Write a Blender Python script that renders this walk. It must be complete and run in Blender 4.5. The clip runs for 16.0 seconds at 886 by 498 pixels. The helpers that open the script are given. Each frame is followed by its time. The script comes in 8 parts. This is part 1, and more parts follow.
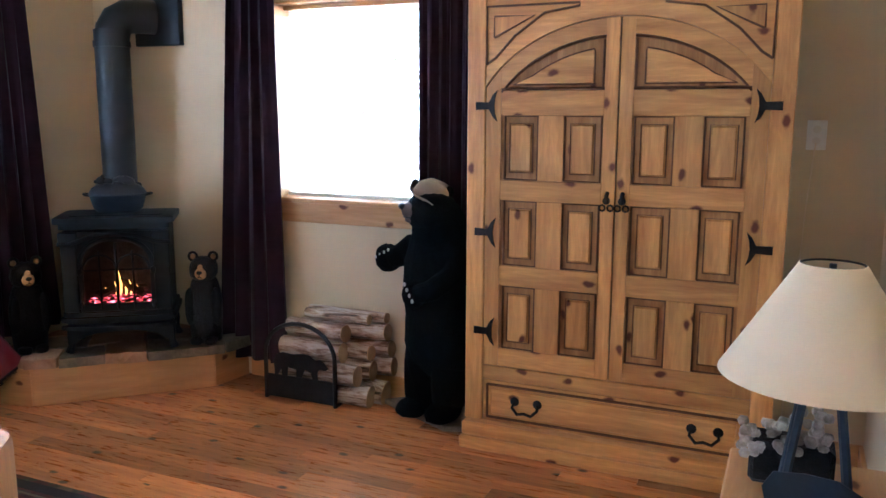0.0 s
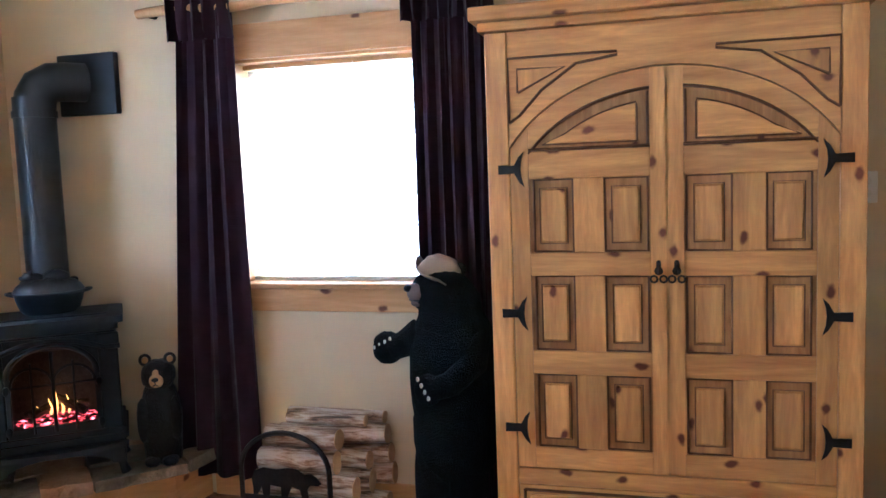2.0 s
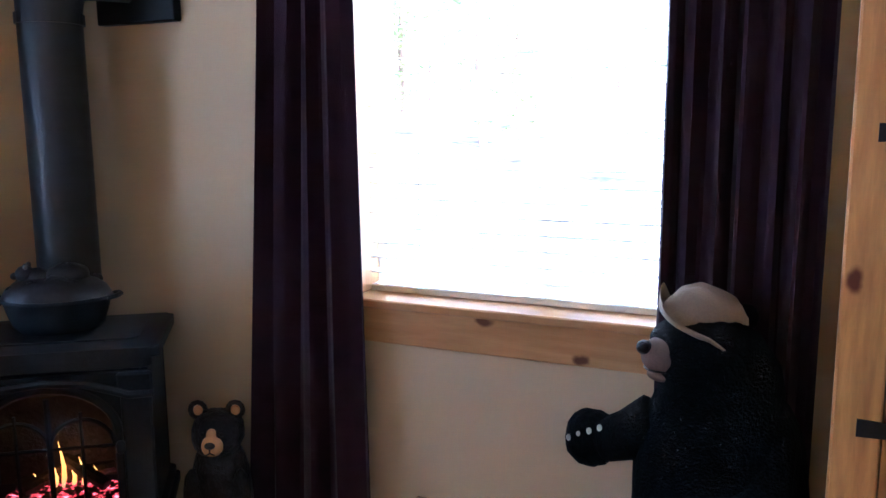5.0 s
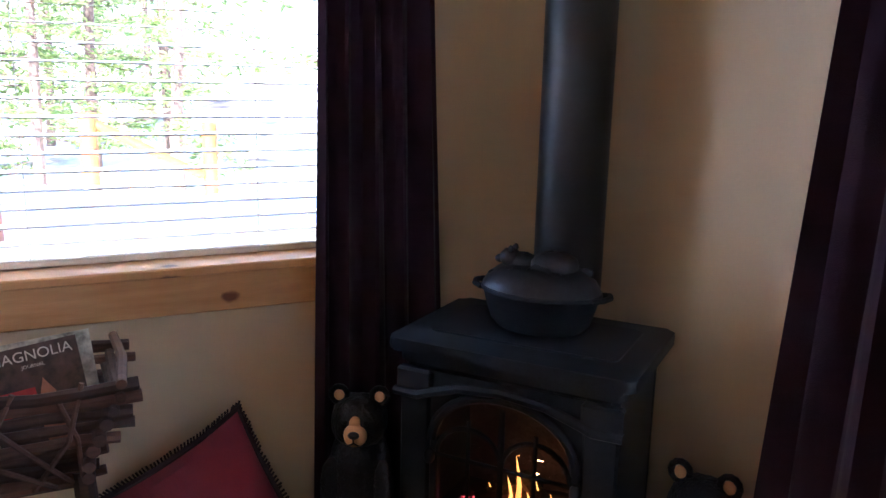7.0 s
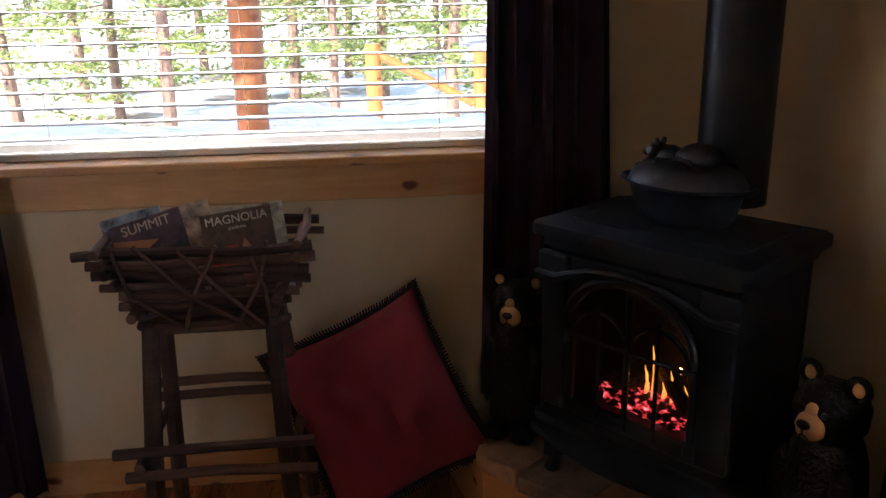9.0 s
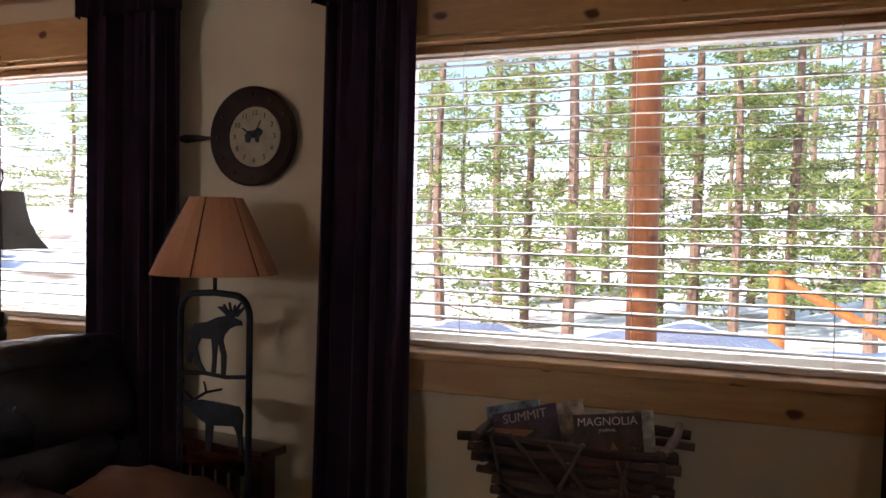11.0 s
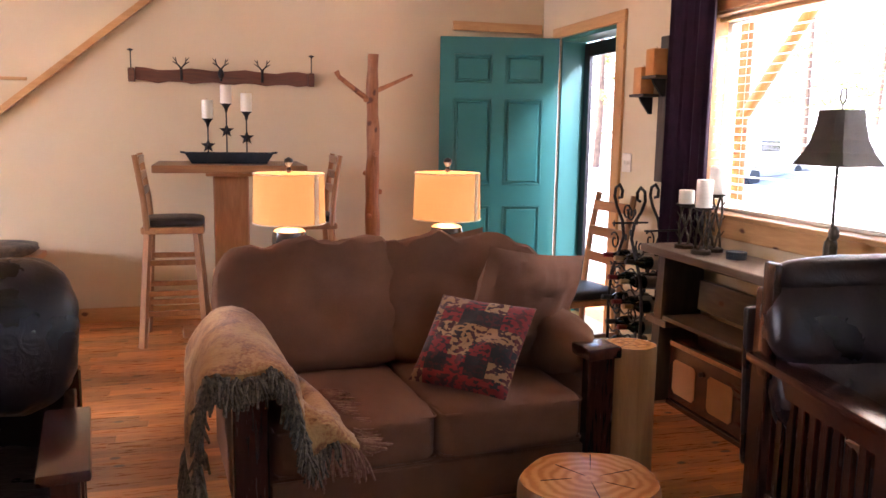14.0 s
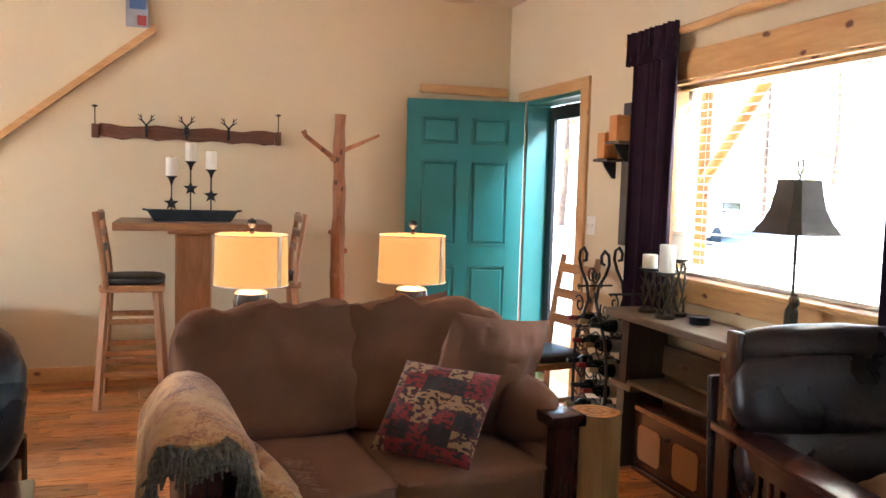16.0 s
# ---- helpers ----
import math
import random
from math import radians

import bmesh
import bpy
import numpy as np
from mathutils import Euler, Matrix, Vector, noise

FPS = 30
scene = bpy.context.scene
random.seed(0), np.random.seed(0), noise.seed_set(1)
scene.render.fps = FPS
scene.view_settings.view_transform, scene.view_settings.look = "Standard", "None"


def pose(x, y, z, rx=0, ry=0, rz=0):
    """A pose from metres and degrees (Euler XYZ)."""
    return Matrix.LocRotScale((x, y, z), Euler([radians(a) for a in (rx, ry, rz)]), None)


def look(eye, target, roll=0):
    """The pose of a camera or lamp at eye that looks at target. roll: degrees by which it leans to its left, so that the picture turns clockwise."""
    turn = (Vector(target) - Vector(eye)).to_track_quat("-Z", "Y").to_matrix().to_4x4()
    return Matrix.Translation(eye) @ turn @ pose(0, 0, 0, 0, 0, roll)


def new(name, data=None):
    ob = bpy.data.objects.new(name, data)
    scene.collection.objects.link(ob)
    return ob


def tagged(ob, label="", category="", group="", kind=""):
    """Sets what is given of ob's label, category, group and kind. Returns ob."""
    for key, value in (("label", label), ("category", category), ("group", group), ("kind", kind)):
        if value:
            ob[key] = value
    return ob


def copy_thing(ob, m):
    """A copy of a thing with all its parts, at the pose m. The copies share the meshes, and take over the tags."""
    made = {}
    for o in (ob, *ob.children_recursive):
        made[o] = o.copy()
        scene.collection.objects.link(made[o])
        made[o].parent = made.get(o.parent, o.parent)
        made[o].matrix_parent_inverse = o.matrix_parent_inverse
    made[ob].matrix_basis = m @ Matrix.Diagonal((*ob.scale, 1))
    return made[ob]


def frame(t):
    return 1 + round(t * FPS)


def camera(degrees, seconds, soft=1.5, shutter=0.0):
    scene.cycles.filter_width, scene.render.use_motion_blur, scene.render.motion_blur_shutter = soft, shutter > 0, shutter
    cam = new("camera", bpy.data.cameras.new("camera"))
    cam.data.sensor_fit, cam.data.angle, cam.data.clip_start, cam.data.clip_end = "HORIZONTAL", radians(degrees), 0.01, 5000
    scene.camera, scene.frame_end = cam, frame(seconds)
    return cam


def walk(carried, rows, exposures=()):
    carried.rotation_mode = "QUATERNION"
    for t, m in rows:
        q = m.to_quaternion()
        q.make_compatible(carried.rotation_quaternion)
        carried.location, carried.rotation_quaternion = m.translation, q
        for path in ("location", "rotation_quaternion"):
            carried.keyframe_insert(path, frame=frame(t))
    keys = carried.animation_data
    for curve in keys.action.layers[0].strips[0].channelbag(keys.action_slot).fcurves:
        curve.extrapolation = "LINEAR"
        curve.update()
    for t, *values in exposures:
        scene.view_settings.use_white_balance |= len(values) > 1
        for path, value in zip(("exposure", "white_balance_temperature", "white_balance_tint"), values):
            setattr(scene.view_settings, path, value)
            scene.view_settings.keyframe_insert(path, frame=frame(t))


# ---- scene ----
cam = camera(57.6, 16.0)
PATH = [
    (0, (0.099, 0.276, 1.436), (-0.695, 2.082, 1.103), 0.2),
    (0.5, (0.004, 0.311, 1.43), (-0.796, 2.115, 1.106), 0.1),
    (1, (-0.145, 0.414, 1.454), (-0.968, 2.211, 1.148), -0.4),
    (1.5, (-0.326, 0.469, 1.442), (-1.094, 2.301, 1.214), -0.0),
    (2, (-0.552, 0.547, 1.463), (-1.086, 2.465, 1.275), -2.1),
    (2.5, (-0.725, 0.663, 1.451), (-1.162, 2.602, 1.226), -2.7),
    (3, (-0.886, 0.915, 1.504), (-1.026, 2.894, 1.248), -1.7),
    (3.2, (-0.937, 0.998, 1.494), (-1.014, 2.981, 1.246), -1.3),
    (5.3, (-1.339, 1.952, 1.487), (-2.267, 3.689, 1.138), 0.5),
    (5.5, (-1.423, 2.001, 1.509), (-2.408, 3.699, 1.128), 1.2),
    (6, (-1.474, 2.128, 1.522), (-2.77, 3.588, 1.09), 1.9),
    (6.5, (-1.533, 2.243, 1.493), (-3.071, 3.444, 1.055), 1.7),
    (7, (-1.571, 2.387, 1.495), (-3.33, 3.242, 1.076), 1.3),
    (7.5, (-1.544, 2.516, 1.505), (-3.433, 2.979, 1.04), 0.8),
    (8, (-1.477, 2.594, 1.458), (-3.322, 2.985, 0.791), 0.1),
    (8.2, (-1.435, 2.597, 1.439), (-3.275, 2.979, 0.753), -0.5),
    (10.3, (-1.249, 2.731, 1.403), (-3.206, 2.348, 1.248), 0.6),
    (10.5, (-1.229, 2.688, 1.397), (-3.177, 2.245, 1.306), 0.9),
    (11, (-1.25, 2.689, 1.41), (-3.105, 1.944, 1.362), 1.0),
    (11.5, (-1.25, 2.692, 1.435), (-2.907, 1.58, 1.304), 1.5),
    (12, (-1.236, 2.675, 1.434), (-2.674, 1.303, 1.216), 1.2),
    (12.5, (-1.204, 2.677, 1.433), (-2.401, 1.097, 1.172), 0.7),
    (13, (-1.169, 2.677, 1.428), (-2.137, 0.951, 1.138), 0.9),
    (13.5, (-1.124, 2.664, 1.428), (-1.856, 0.828, 1.127), 0.9),
    (14, (-1.094, 2.661, 1.428), (-1.627, 0.756, 1.134), 0.9),
    (14.5, (-1.09, 2.651, 1.431), (-1.502, 0.714, 1.154), 1.2),
    (15, (-1.085, 2.648, 1.438), (-1.454, 0.698, 1.194), 1.3),
    (15.5, (-1.09, 2.635, 1.446), (-1.503, 0.689, 1.241), 1.5),
    (16, (-1.109, 2.637, 1.461), (-1.723, 0.74, 1.305), 1.7),
]

EXPOSURES = [(0, 3.65, 4650, 8), (1.5, 3.8, 4650, 8), (3.2, 3.6, 4650, 6), (5.3, 2.95, 4700, 18), (6.5, 2.95, 4900, 24), (7.1, 2.8, 5100, 20), (7.6, 2.55, 5200, 19), (8.2, 2.35, 5600, 20), (10.3, 1.15, 6200, 18),
             (11.0, 1.05, 6300, 20), (11.5, 0.8, 6600, 23), (12.5, 1.65, 7300, 38), (13.2, 2.55, 7000, 42), (14.0, 2.75, 6200, 27), (14.8, 2.85, 5900, 14), (16, 2.85, 5900, 8)]
walk(cam, [(t, look(eye, target, roll)) for t, eye, target, roll in PATH], EXPOSURES)
# ---------------------------------------------------------------- light
world = bpy.data.worlds.new("sky_world")
scene.world = world
world.use_nodes = True
wn = world.node_tree.nodes
sky = wn.new("ShaderNodeTexSky")
sky.sky_type = "NISHITA"
sky.sun_disc = False
SUN_EL, SUN_AZ = 42, 128          # degrees; azimuth clockwise from +y
sky.sun_elevation, sky.sun_rotation = radians(SUN_EL), radians(SUN_AZ)
wn["Background"].inputs[1].default_value = 0.15
world.node_tree.links.new(sky.outputs[0], wn["Background"].inputs[0])
sun_data = bpy.data.lights.new("sun", "SUN")
sun_data.energy, sun_data.angle, sun_data.color = 5.0, radians(0.5), (1.0, 0.93, 0.82)
sun = new("sun", sun_data)
sd = Vector((math.sin(radians(SUN_AZ)) * math.cos(radians(SUN_EL)), math.cos(radians(SUN_AZ)) * math.cos(radians(SUN_EL)), math.sin(radians(SUN_EL))))
sun.matrix_world = look(sd * 40, (0, 0, 0))


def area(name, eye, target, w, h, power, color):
    """Area lamp outside an opening, in place of sky light; the east one is added fill."""
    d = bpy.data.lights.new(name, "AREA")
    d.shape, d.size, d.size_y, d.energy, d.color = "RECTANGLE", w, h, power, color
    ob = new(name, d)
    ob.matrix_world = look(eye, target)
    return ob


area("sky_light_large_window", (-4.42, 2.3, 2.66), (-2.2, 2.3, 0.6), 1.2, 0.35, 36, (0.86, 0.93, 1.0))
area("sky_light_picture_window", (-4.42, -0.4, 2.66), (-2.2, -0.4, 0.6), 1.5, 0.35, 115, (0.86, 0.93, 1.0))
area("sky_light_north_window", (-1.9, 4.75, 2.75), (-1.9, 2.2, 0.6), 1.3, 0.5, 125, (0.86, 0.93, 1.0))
# fill lamp at an unseen, added window; brightens the east side
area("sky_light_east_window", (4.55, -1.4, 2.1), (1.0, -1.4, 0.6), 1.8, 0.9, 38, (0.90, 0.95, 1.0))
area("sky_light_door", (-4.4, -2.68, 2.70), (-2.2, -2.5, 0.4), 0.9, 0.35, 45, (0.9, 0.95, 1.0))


# ---------------------------------------------------------------- mesh helpers
def thing(name, m, label="", category="", group="", kind=""):
    ob = new(name)
    ob.empty_display_size = 0.1
    ob.matrix_basis = m
    return tagged(ob, label, category, group, kind)


def part(name, bm, material, parent=None, label="", smooth=False, kind=""):
    me = bpy.data.meshes.new(name)
    bmesh.ops.recalc_face_normals(bm, faces=bm.faces)
    bm.to_mesh(me)
    bm.free()
    me.materials.append(material)
    if smooth:
        me.shade_smooth()
        me.set_sharp_from_angle(angle=radians(40))
    ob = new(name, me)
    ob.parent = parent
    return tagged(ob, label, kind=kind)


def twin(ob, name, m, parent=None):
    """The same mesh once more, at another place under the same parent."""
    o = new(name, ob.data)
    o.parent = parent or ob.parent
    o.matrix_basis = m
    if "label" in ob:
        o["label"] = ob["label"]
    return o


def boxes(items, bev=0.0, seg=1):
    """Boxes (x0, x1, y0, y1, z0, z1) in one bmesh, with bevelled edges."""
    bm = bmesh.new()
    for x0, x1, y0, y1, z0, z1 in items:
        v = [bm.verts.new(p) for p in ((x0, y0, z0), (x1, y0, z0), (x1, y1, z0), (x0, y1, z0), (x0, y0, z1), (x1, y0, z1), (x1, y1, z1), (x0, y1, z1))]
        for f in ((0, 3, 2, 1), (4, 5, 6, 7), (0, 1, 5, 4), (1, 2, 6, 5), (2, 3, 7, 6), (3, 0, 4, 7)):
            bm.faces.new([v[i] for i in f])
    if bev:
        bmesh.ops.bevel(bm, geom=bm.edges[:], offset=bev, segments=seg, affect="EDGES", profile=0.6)
    return bm


def lathe(profile, seg=24, cx=0.0, cy=0.0, sx=1.0, sy=1.0, bm=None, caps=True):
    """Turned shape round z from (radius, z) pairs."""
    bm = bm or bmesh.new()
    rings = []
    for r, z in profile:
        rings.append([bm.verts.new((cx + sx * r * math.cos(2 * math.pi * k / seg), cy + sy * r * math.sin(2 * math.pi * k / seg), z)) for k in range(seg)])
    for a, b in zip(rings, rings[1:]):
        for k in range(seg):
            bm.faces.new((a[k], a[(k + 1) % seg], b[(k + 1) % seg], b[k]))
    if caps:
        bm.faces.new(rings[0][::-1])
        bm.faces.new(rings[-1])
    return bm


def tube(points, radius, seg=8, bm=None, squash=1.0):
    """A round bar along points; radius may be one number or one for each point."""
    bm = bm or bmesh.new()
    pts = [Vector(p) for p in points]
    rad = radius if isinstance(radius, (list, tuple)) else [radius] * len(pts)
    rings, side = [], None
    for n, p in enumerate(pts):
        d = (pts[min(n + 1, len(pts) - 1)] - pts[max(n - 1, 0)]).normalized()
        if side is None:
            side = d.cross(Vector((0.13, 0.21, 0.97)) if abs(d.z) < 0.9 else Vector((0.9, 0.3, 0.1))).normalized()
        side = (side - d * side.dot(d)).normalized()
        up = d.cross(side)
        rings.append([bm.verts.new(p + rad[n] * (math.cos(2 * math.pi * k / seg) * side + squash * math.sin(2 * math.pi * k / seg) * up)) for k in range(seg)])
    for a, b in zip(rings, rings[1:]):
        for k in range(seg):
            bm.faces.new((a[k], a[(k + 1) % seg], b[(k + 1) % seg], b[k]))
    bm.faces.new(rings[0][::-1])
    bm.faces.new(rings[-1])
    return bm


def plate(poly, a, b, axis="y", bev=0.0, bm=None):
    """A flat outline given in its plane, thick from a to b along the axis."""
    bm = bm or bmesh.new()
    at = {"y": lambda u, v, w: (u, w, v), "x": lambda u, v, w: (w, u, v), "z": lambda u, v, w: (u, v, w)}[axis]
    lo, hi = [bm.verts.new(at(u, v, a)) for u, v in poly], [bm.verts.new(at(u, v, b)) for u, v in poly]
    n = len(poly)
    made = [bm.faces.new(lo[::-1]), bm.faces.new(hi)]
    made += [bm.faces.new((lo[k], lo[(k + 1) % n], hi[(k + 1) % n], hi[k])) for k in range(n)]
    if bev:
        rim = list({e for f in made[:2] for e in f.edges})
        bmesh.ops.bevel(bm, geom=rim, offset=bev, segments=2, affect="EDGES", profile=0.6)
    return bm


def blob(sx, sy, sz, c=(0, 0, 0), power=2.0, rough=0.0, freq=3.0, seed=0, res=16, bm=None):
    """A rounded body: an ellipsoid (power 2) to a soft box (power 4 and more), with an uneven surface."""
    bm = bm or bmesh.new()
    tmp = bmesh.new()
    bmesh.ops.create_uvsphere(tmp, u_segments=res * 2, v_segments=res, radius=1)
    new_v = {}
    for v in tmp.verts:
        p = v.co.normalized()
        k = (abs(p.x) ** power + abs(p.y) ** power + abs(p.z) ** power) ** (-1 / power)
        q = p * k
        if rough:
            q = q * (1 + rough * noise.noise(Vector((q.x * freq + seed * 7.3, q.y * freq, q.z * freq))))
        new_v[v] = bm.verts.new((c[0] + q.x * sx, c[1] + q.y * sy, c[2] + q.z * sz))
    for f in tmp.faces:
        bm.faces.new([new_v[v] for v in f.verts])
    tmp.free()
    return bm


def pillow(w, h, d, seed=0, res=18, wrinkle=0.012, pinch=0.06):
    """A stuffed cushion: w wide (x), h high (z), d thick (y), with drawn-in sides and creases."""
    bm = bmesh.new()
    grid = {}
    for side in (1, -1):
        for i in range(res + 1):
            for j in range(res + 1):
                u, v = 2 * i / res - 1, 2 * j / res - 1
                edge = i in (0, res) or j in (0, res)
                if side < 0 and edge:
                    grid[side, i, j] = grid[1, i, j]
                    continue
                t = max((1 - u * u) * (1 - v * v), 0) ** 0.38
                x = u * w / 2 * (1 - pinch * (1 - v * v)) 
                z = v * h / 2 * (1 - pinch * (1 - u * u))
                n = noise.noise(Vector((u * 2.6 + seed * 3.1, v * 2.6, side * 2))) + 0.5 * noise.noise(Vector((u * 6 + seed, v * 6, side)))
                y = side * (t * d / 2) + wrinkle * n * t * 2
                grid[side, i, j] = bm.verts.new((x, y, z))
    for side in (1, -1):
        for i in range(res):
            for j in range(res):
                q = [grid[side, i, j], grid[side, i + 1, j], grid[side, i + 1, j + 1], grid[side, i, j + 1]]
                bm.faces.new(q if side < 0 else q[::-1])
    return bm


# ---------------------------------------------------------------- materials
def material(name, rough=0.6, metal=0.0, color=(0.5, 0.5, 0.5)):
    m = bpy.data.materials.new(name)
    m.use_nodes = True
    b = m.node_tree.nodes["Principled BSDF"]
    b.inputs["Base Color"].default_value = (*color, 1)
    b.inputs["Roughness"].default_value = rough
    b.inputs["Metallic"].default_value = metal
    return m, m.node_tree.nodes, m.node_tree.links, b


def coords(nodes, links, scale, shift=True):
    tc, mp = nodes.new("ShaderNodeTexCoord"), nodes.new("ShaderNodeMapping")
    mp.inputs["Scale"].default_value = scale
    src = tc.outputs["Object"]
    if shift:
        oi, mul, add = nodes.new("ShaderNodeObjectInfo"), nodes.new("ShaderNodeMath"), nodes.new("ShaderNodeVectorMath")
        mul.operation, mul.inputs[1].default_value, add.operation = "MULTIPLY", 37.0, "ADD"
        links.new(oi.outputs["Random"], mul.inputs[0])
        links.new(tc.outputs["Object"], add.inputs[0])
        links.new(mul.outputs[0], add.inputs[1])
        src = add.outputs[0]
    links.new(src, mp.inputs["Vector"])
    return mp.outputs["Vector"]


def noise_tex(nodes, links, vec, scale, detail=4, rough=0.55, dist=0.0):
    n = nodes.new("ShaderNodeTexNoise")
    n.inputs["Scale"].default_value, n.inputs["Detail"].default_value = scale, detail
    n.inputs["Roughness"].default_value, n.inputs["Distortion"].default_value = rough, dist
    links.new(vec, n.inputs["Vector"])
    return n.outputs["Fac"]


def ramp(nodes, links, fac, stops):
    r = nodes.new("ShaderNodeValToRGB")
    el = r.color_ramp.elements
    while len(el) < len(stops):
        el.new(0.5)
    for e, (p, c) in zip(el, stops):
        e.position, e.color = p, (*c, 1) if len(c) == 3 else c
    links.new(fac, r.inputs[0])
    return r.outputs["Color"]


def mix(nodes, links, fac, a, b, mode="MIX"):
    n = nodes.new("ShaderNodeMix")
    n.data_type, n.blend_type = "RGBA", mode
    for s, v in ((n.inputs[0], fac), (n.inputs[6], a), (n.inputs[7], b)):
        if isinstance(v, (int, float)):
            s.default_value = v
        elif isinstance(v, tuple):
            s.default_value = (*v, 1)
        else:
            links.new(v, s)
    return n.outputs[2]


def bump(nodes, links, b, height, strength=0.2, distance=0.01):
    n = nodes.new("ShaderNodeBump")
    n.inputs["Strength"].default_value, n.inputs["Distance"].default_value = strength, distance
    links.new(height, n.inputs["Height"])
    links.new(n.outputs[0], b.inputs["Normal"])


def wood(name, light, dark, axis="x", rough=0.4, knots=0.5, knot_color=(0.12, 0.035, 0.012), vary=0.25, fine=1.0, coat=0.0, relief=0.25, island=False):
    """Board with long grain along the axis, knots with dark hearts, and its own tone for each piece."""
    m, nd, lk, b = material(name, rough)
    k = {"x": (1.0, 9, 9), "y": (9, 1.0, 9), "z": (9, 9, 1.0)}[axis]
    v = coords(nd, lk, k)
    g1 = noise_tex(nd, lk, v, 1.6 * fine, 5, 0.6, 1.2)
    g2 = noise_tex(nd, lk, v, 9 * fine, 4, 0.6, 0.4)
    c = mix(nd, lk, 0.35, g1, g2)
    col = ramp(nd, lk, c, [(0.3, dark), (0.5, tuple((p + q) / 2 for p, q in zip(light, dark))), (0.66, light)])
    if knots:
        kv = coords(nd, lk, (1, 1, 1))
        axes, cb = nd.new("ShaderNodeSeparateXYZ"), nd.new("ShaderNodeCombineXYZ")
        lk.new(kv, axes.inputs[0])
        order = {"x": "XYZ", "y": "YXZ", "z": "ZXY"}[axis]
        lng, crs = nd.new("ShaderNodeMath"), nd.new("ShaderNodeMath")
        lng.operation, lng.inputs[1].default_value = "MULTIPLY", 0.6
        lk.new(axes.outputs[order[0]], lng.inputs[0])
        lk.new(axes.outputs[order[1]], crs.inputs[0])
        lk.new(axes.outputs[order[2]], crs.inputs[1])
        lk.new(lng.outputs[0], cb.inputs[0])
        lk.new(crs.outputs[0], cb.inputs[1])
        wob = nd.new("ShaderNodeTexNoise")
        wob.inputs["Scale"].default_value = 25
        lk.new(kv, wob.inputs["Vector"])
        add = nd.new("ShaderNodeVectorMath")
        add.operation, add.inputs[1].default_value = "MULTIPLY_ADD", (0.02, 0.02, 0.0)
        lk.new(wob.outputs["Color"], add.inputs[0])
        lk.new(cb.outputs[0], add.inputs[2])
        vor = nd.new("ShaderNodeTexVoronoi")
        vor.voronoi_dimensions = "2D"
        vor.inputs["Scale"].default_value = 7.0
        lk.new(add.outputs[0], vor.inputs["Vector"])
        sep = nd.new("ShaderNodeSeparateColor")
        lk.new(vor.outputs["Color"], sep.inputs[0])
        pick = nd.new("ShaderNodeMath")
        pick.operation, pick.inputs[1].default_value = "LESS_THAN", knots
        lk.new(sep.outputs[0], pick.inputs[0])
        heart = nd.new("ShaderNodeMapRange")
        heart.interpolation_type = "SMOOTHSTEP"
        heart.inputs["From Min"].default_value, heart.inputs["From Max"].default_value = 0.13, 0.05
        lk.new(vor.outputs["Distance"], heart.inputs["Value"])
        amount = nd.new("ShaderNodeMath")
        amount.operation = "MULTIPLY"
        lk.new(heart.outputs[0], amount.inputs[0])
        lk.new(pick.outputs[0], amount.inputs[1])
        col = mix(nd, lk, amount.outputs[0], col, knot_color)
    oi, hsv, mr = nd.new("ShaderNodeNewGeometry" if island else "ShaderNodeObjectInfo"), nd.new("ShaderNodeHueSaturation"), nd.new("ShaderNodeMapRange")
    mr.inputs["To Min"].default_value, mr.inputs["To Max"].default_value = 1 - vary, 1 + vary
    lk.new(oi.outputs["Random Per Island" if island else "Random"], mr.inputs["Value"])
    lk.new(mr.outputs[0], hsv.inputs["Value"])
    lk.new(col, hsv.inputs["Color"])
    lk.new(hsv.outputs[0], b.inputs["Base Color"])
    rr = nd.new("ShaderNodeMapRange")
    rr.inputs["To Min"].default_value, rr.inputs["To Max"].default_value = rough * 0.8, rough * 1.25
    lk.new(g2, rr.inputs["Value"])
    lk.new(rr.outputs[0], b.inputs["Roughness"])
    b.inputs["Coat Weight"].default_value, b.inputs["Coat Roughness"].default_value = coat, 0.15
    bump(nd, lk, b, g2, relief, 0.003)
    return m


def mottled(name, a, b_, scale=6.0, rough=0.6, metal=0.0, fine=60, relief=0.2, depth=0.004, sheen=0.0, spec=0.5, coat=0.0):
    """Two tones mottled together, with a fine grain in the relief."""
    m, nd, lk, b = material(name, rough, metal)
    v = coords(nd, lk, (1, 1, 1))
    n1, n2 = noise_tex(nd, lk, v, scale, 5, 0.6), noise_tex(nd, lk, v, fine, 3, 0.6)
    lk.new(ramp(nd, lk, mix(nd, lk, 0.3, n1, n2), [(0.35, a), (0.65, b_)]), b.inputs["Base Color"])
    mr = nd.new("ShaderNodeMapRange")
    mr.inputs["To Min"].default_value, mr.inputs["To Max"].default_value = rough * 0.8, min(1.0, rough * 1.2)
    lk.new(n1, mr.inputs["Value"])
    lk.new(mr.outputs[0], b.inputs["Roughness"])
    b.inputs["Sheen Weight"].default_value = sheen
    b.inputs["Specular IOR Level"].default_value = spec
    b.inputs["Coat Weight"].default_value, b.inputs["Coat Roughness"].default_value = coat, 0.12
    bump(nd, lk, b, n2, relief, depth)
    return m


def glowing(name, color, strength, base=(0.8, 0.8, 0.8)):
    m, nd, lk, b = material(name, 0.6, 0, base)
    b.inputs["Emission Color"].default_value = (*color, 1)
    b.inputs["Emission Strength"].default_value = strength
    return m


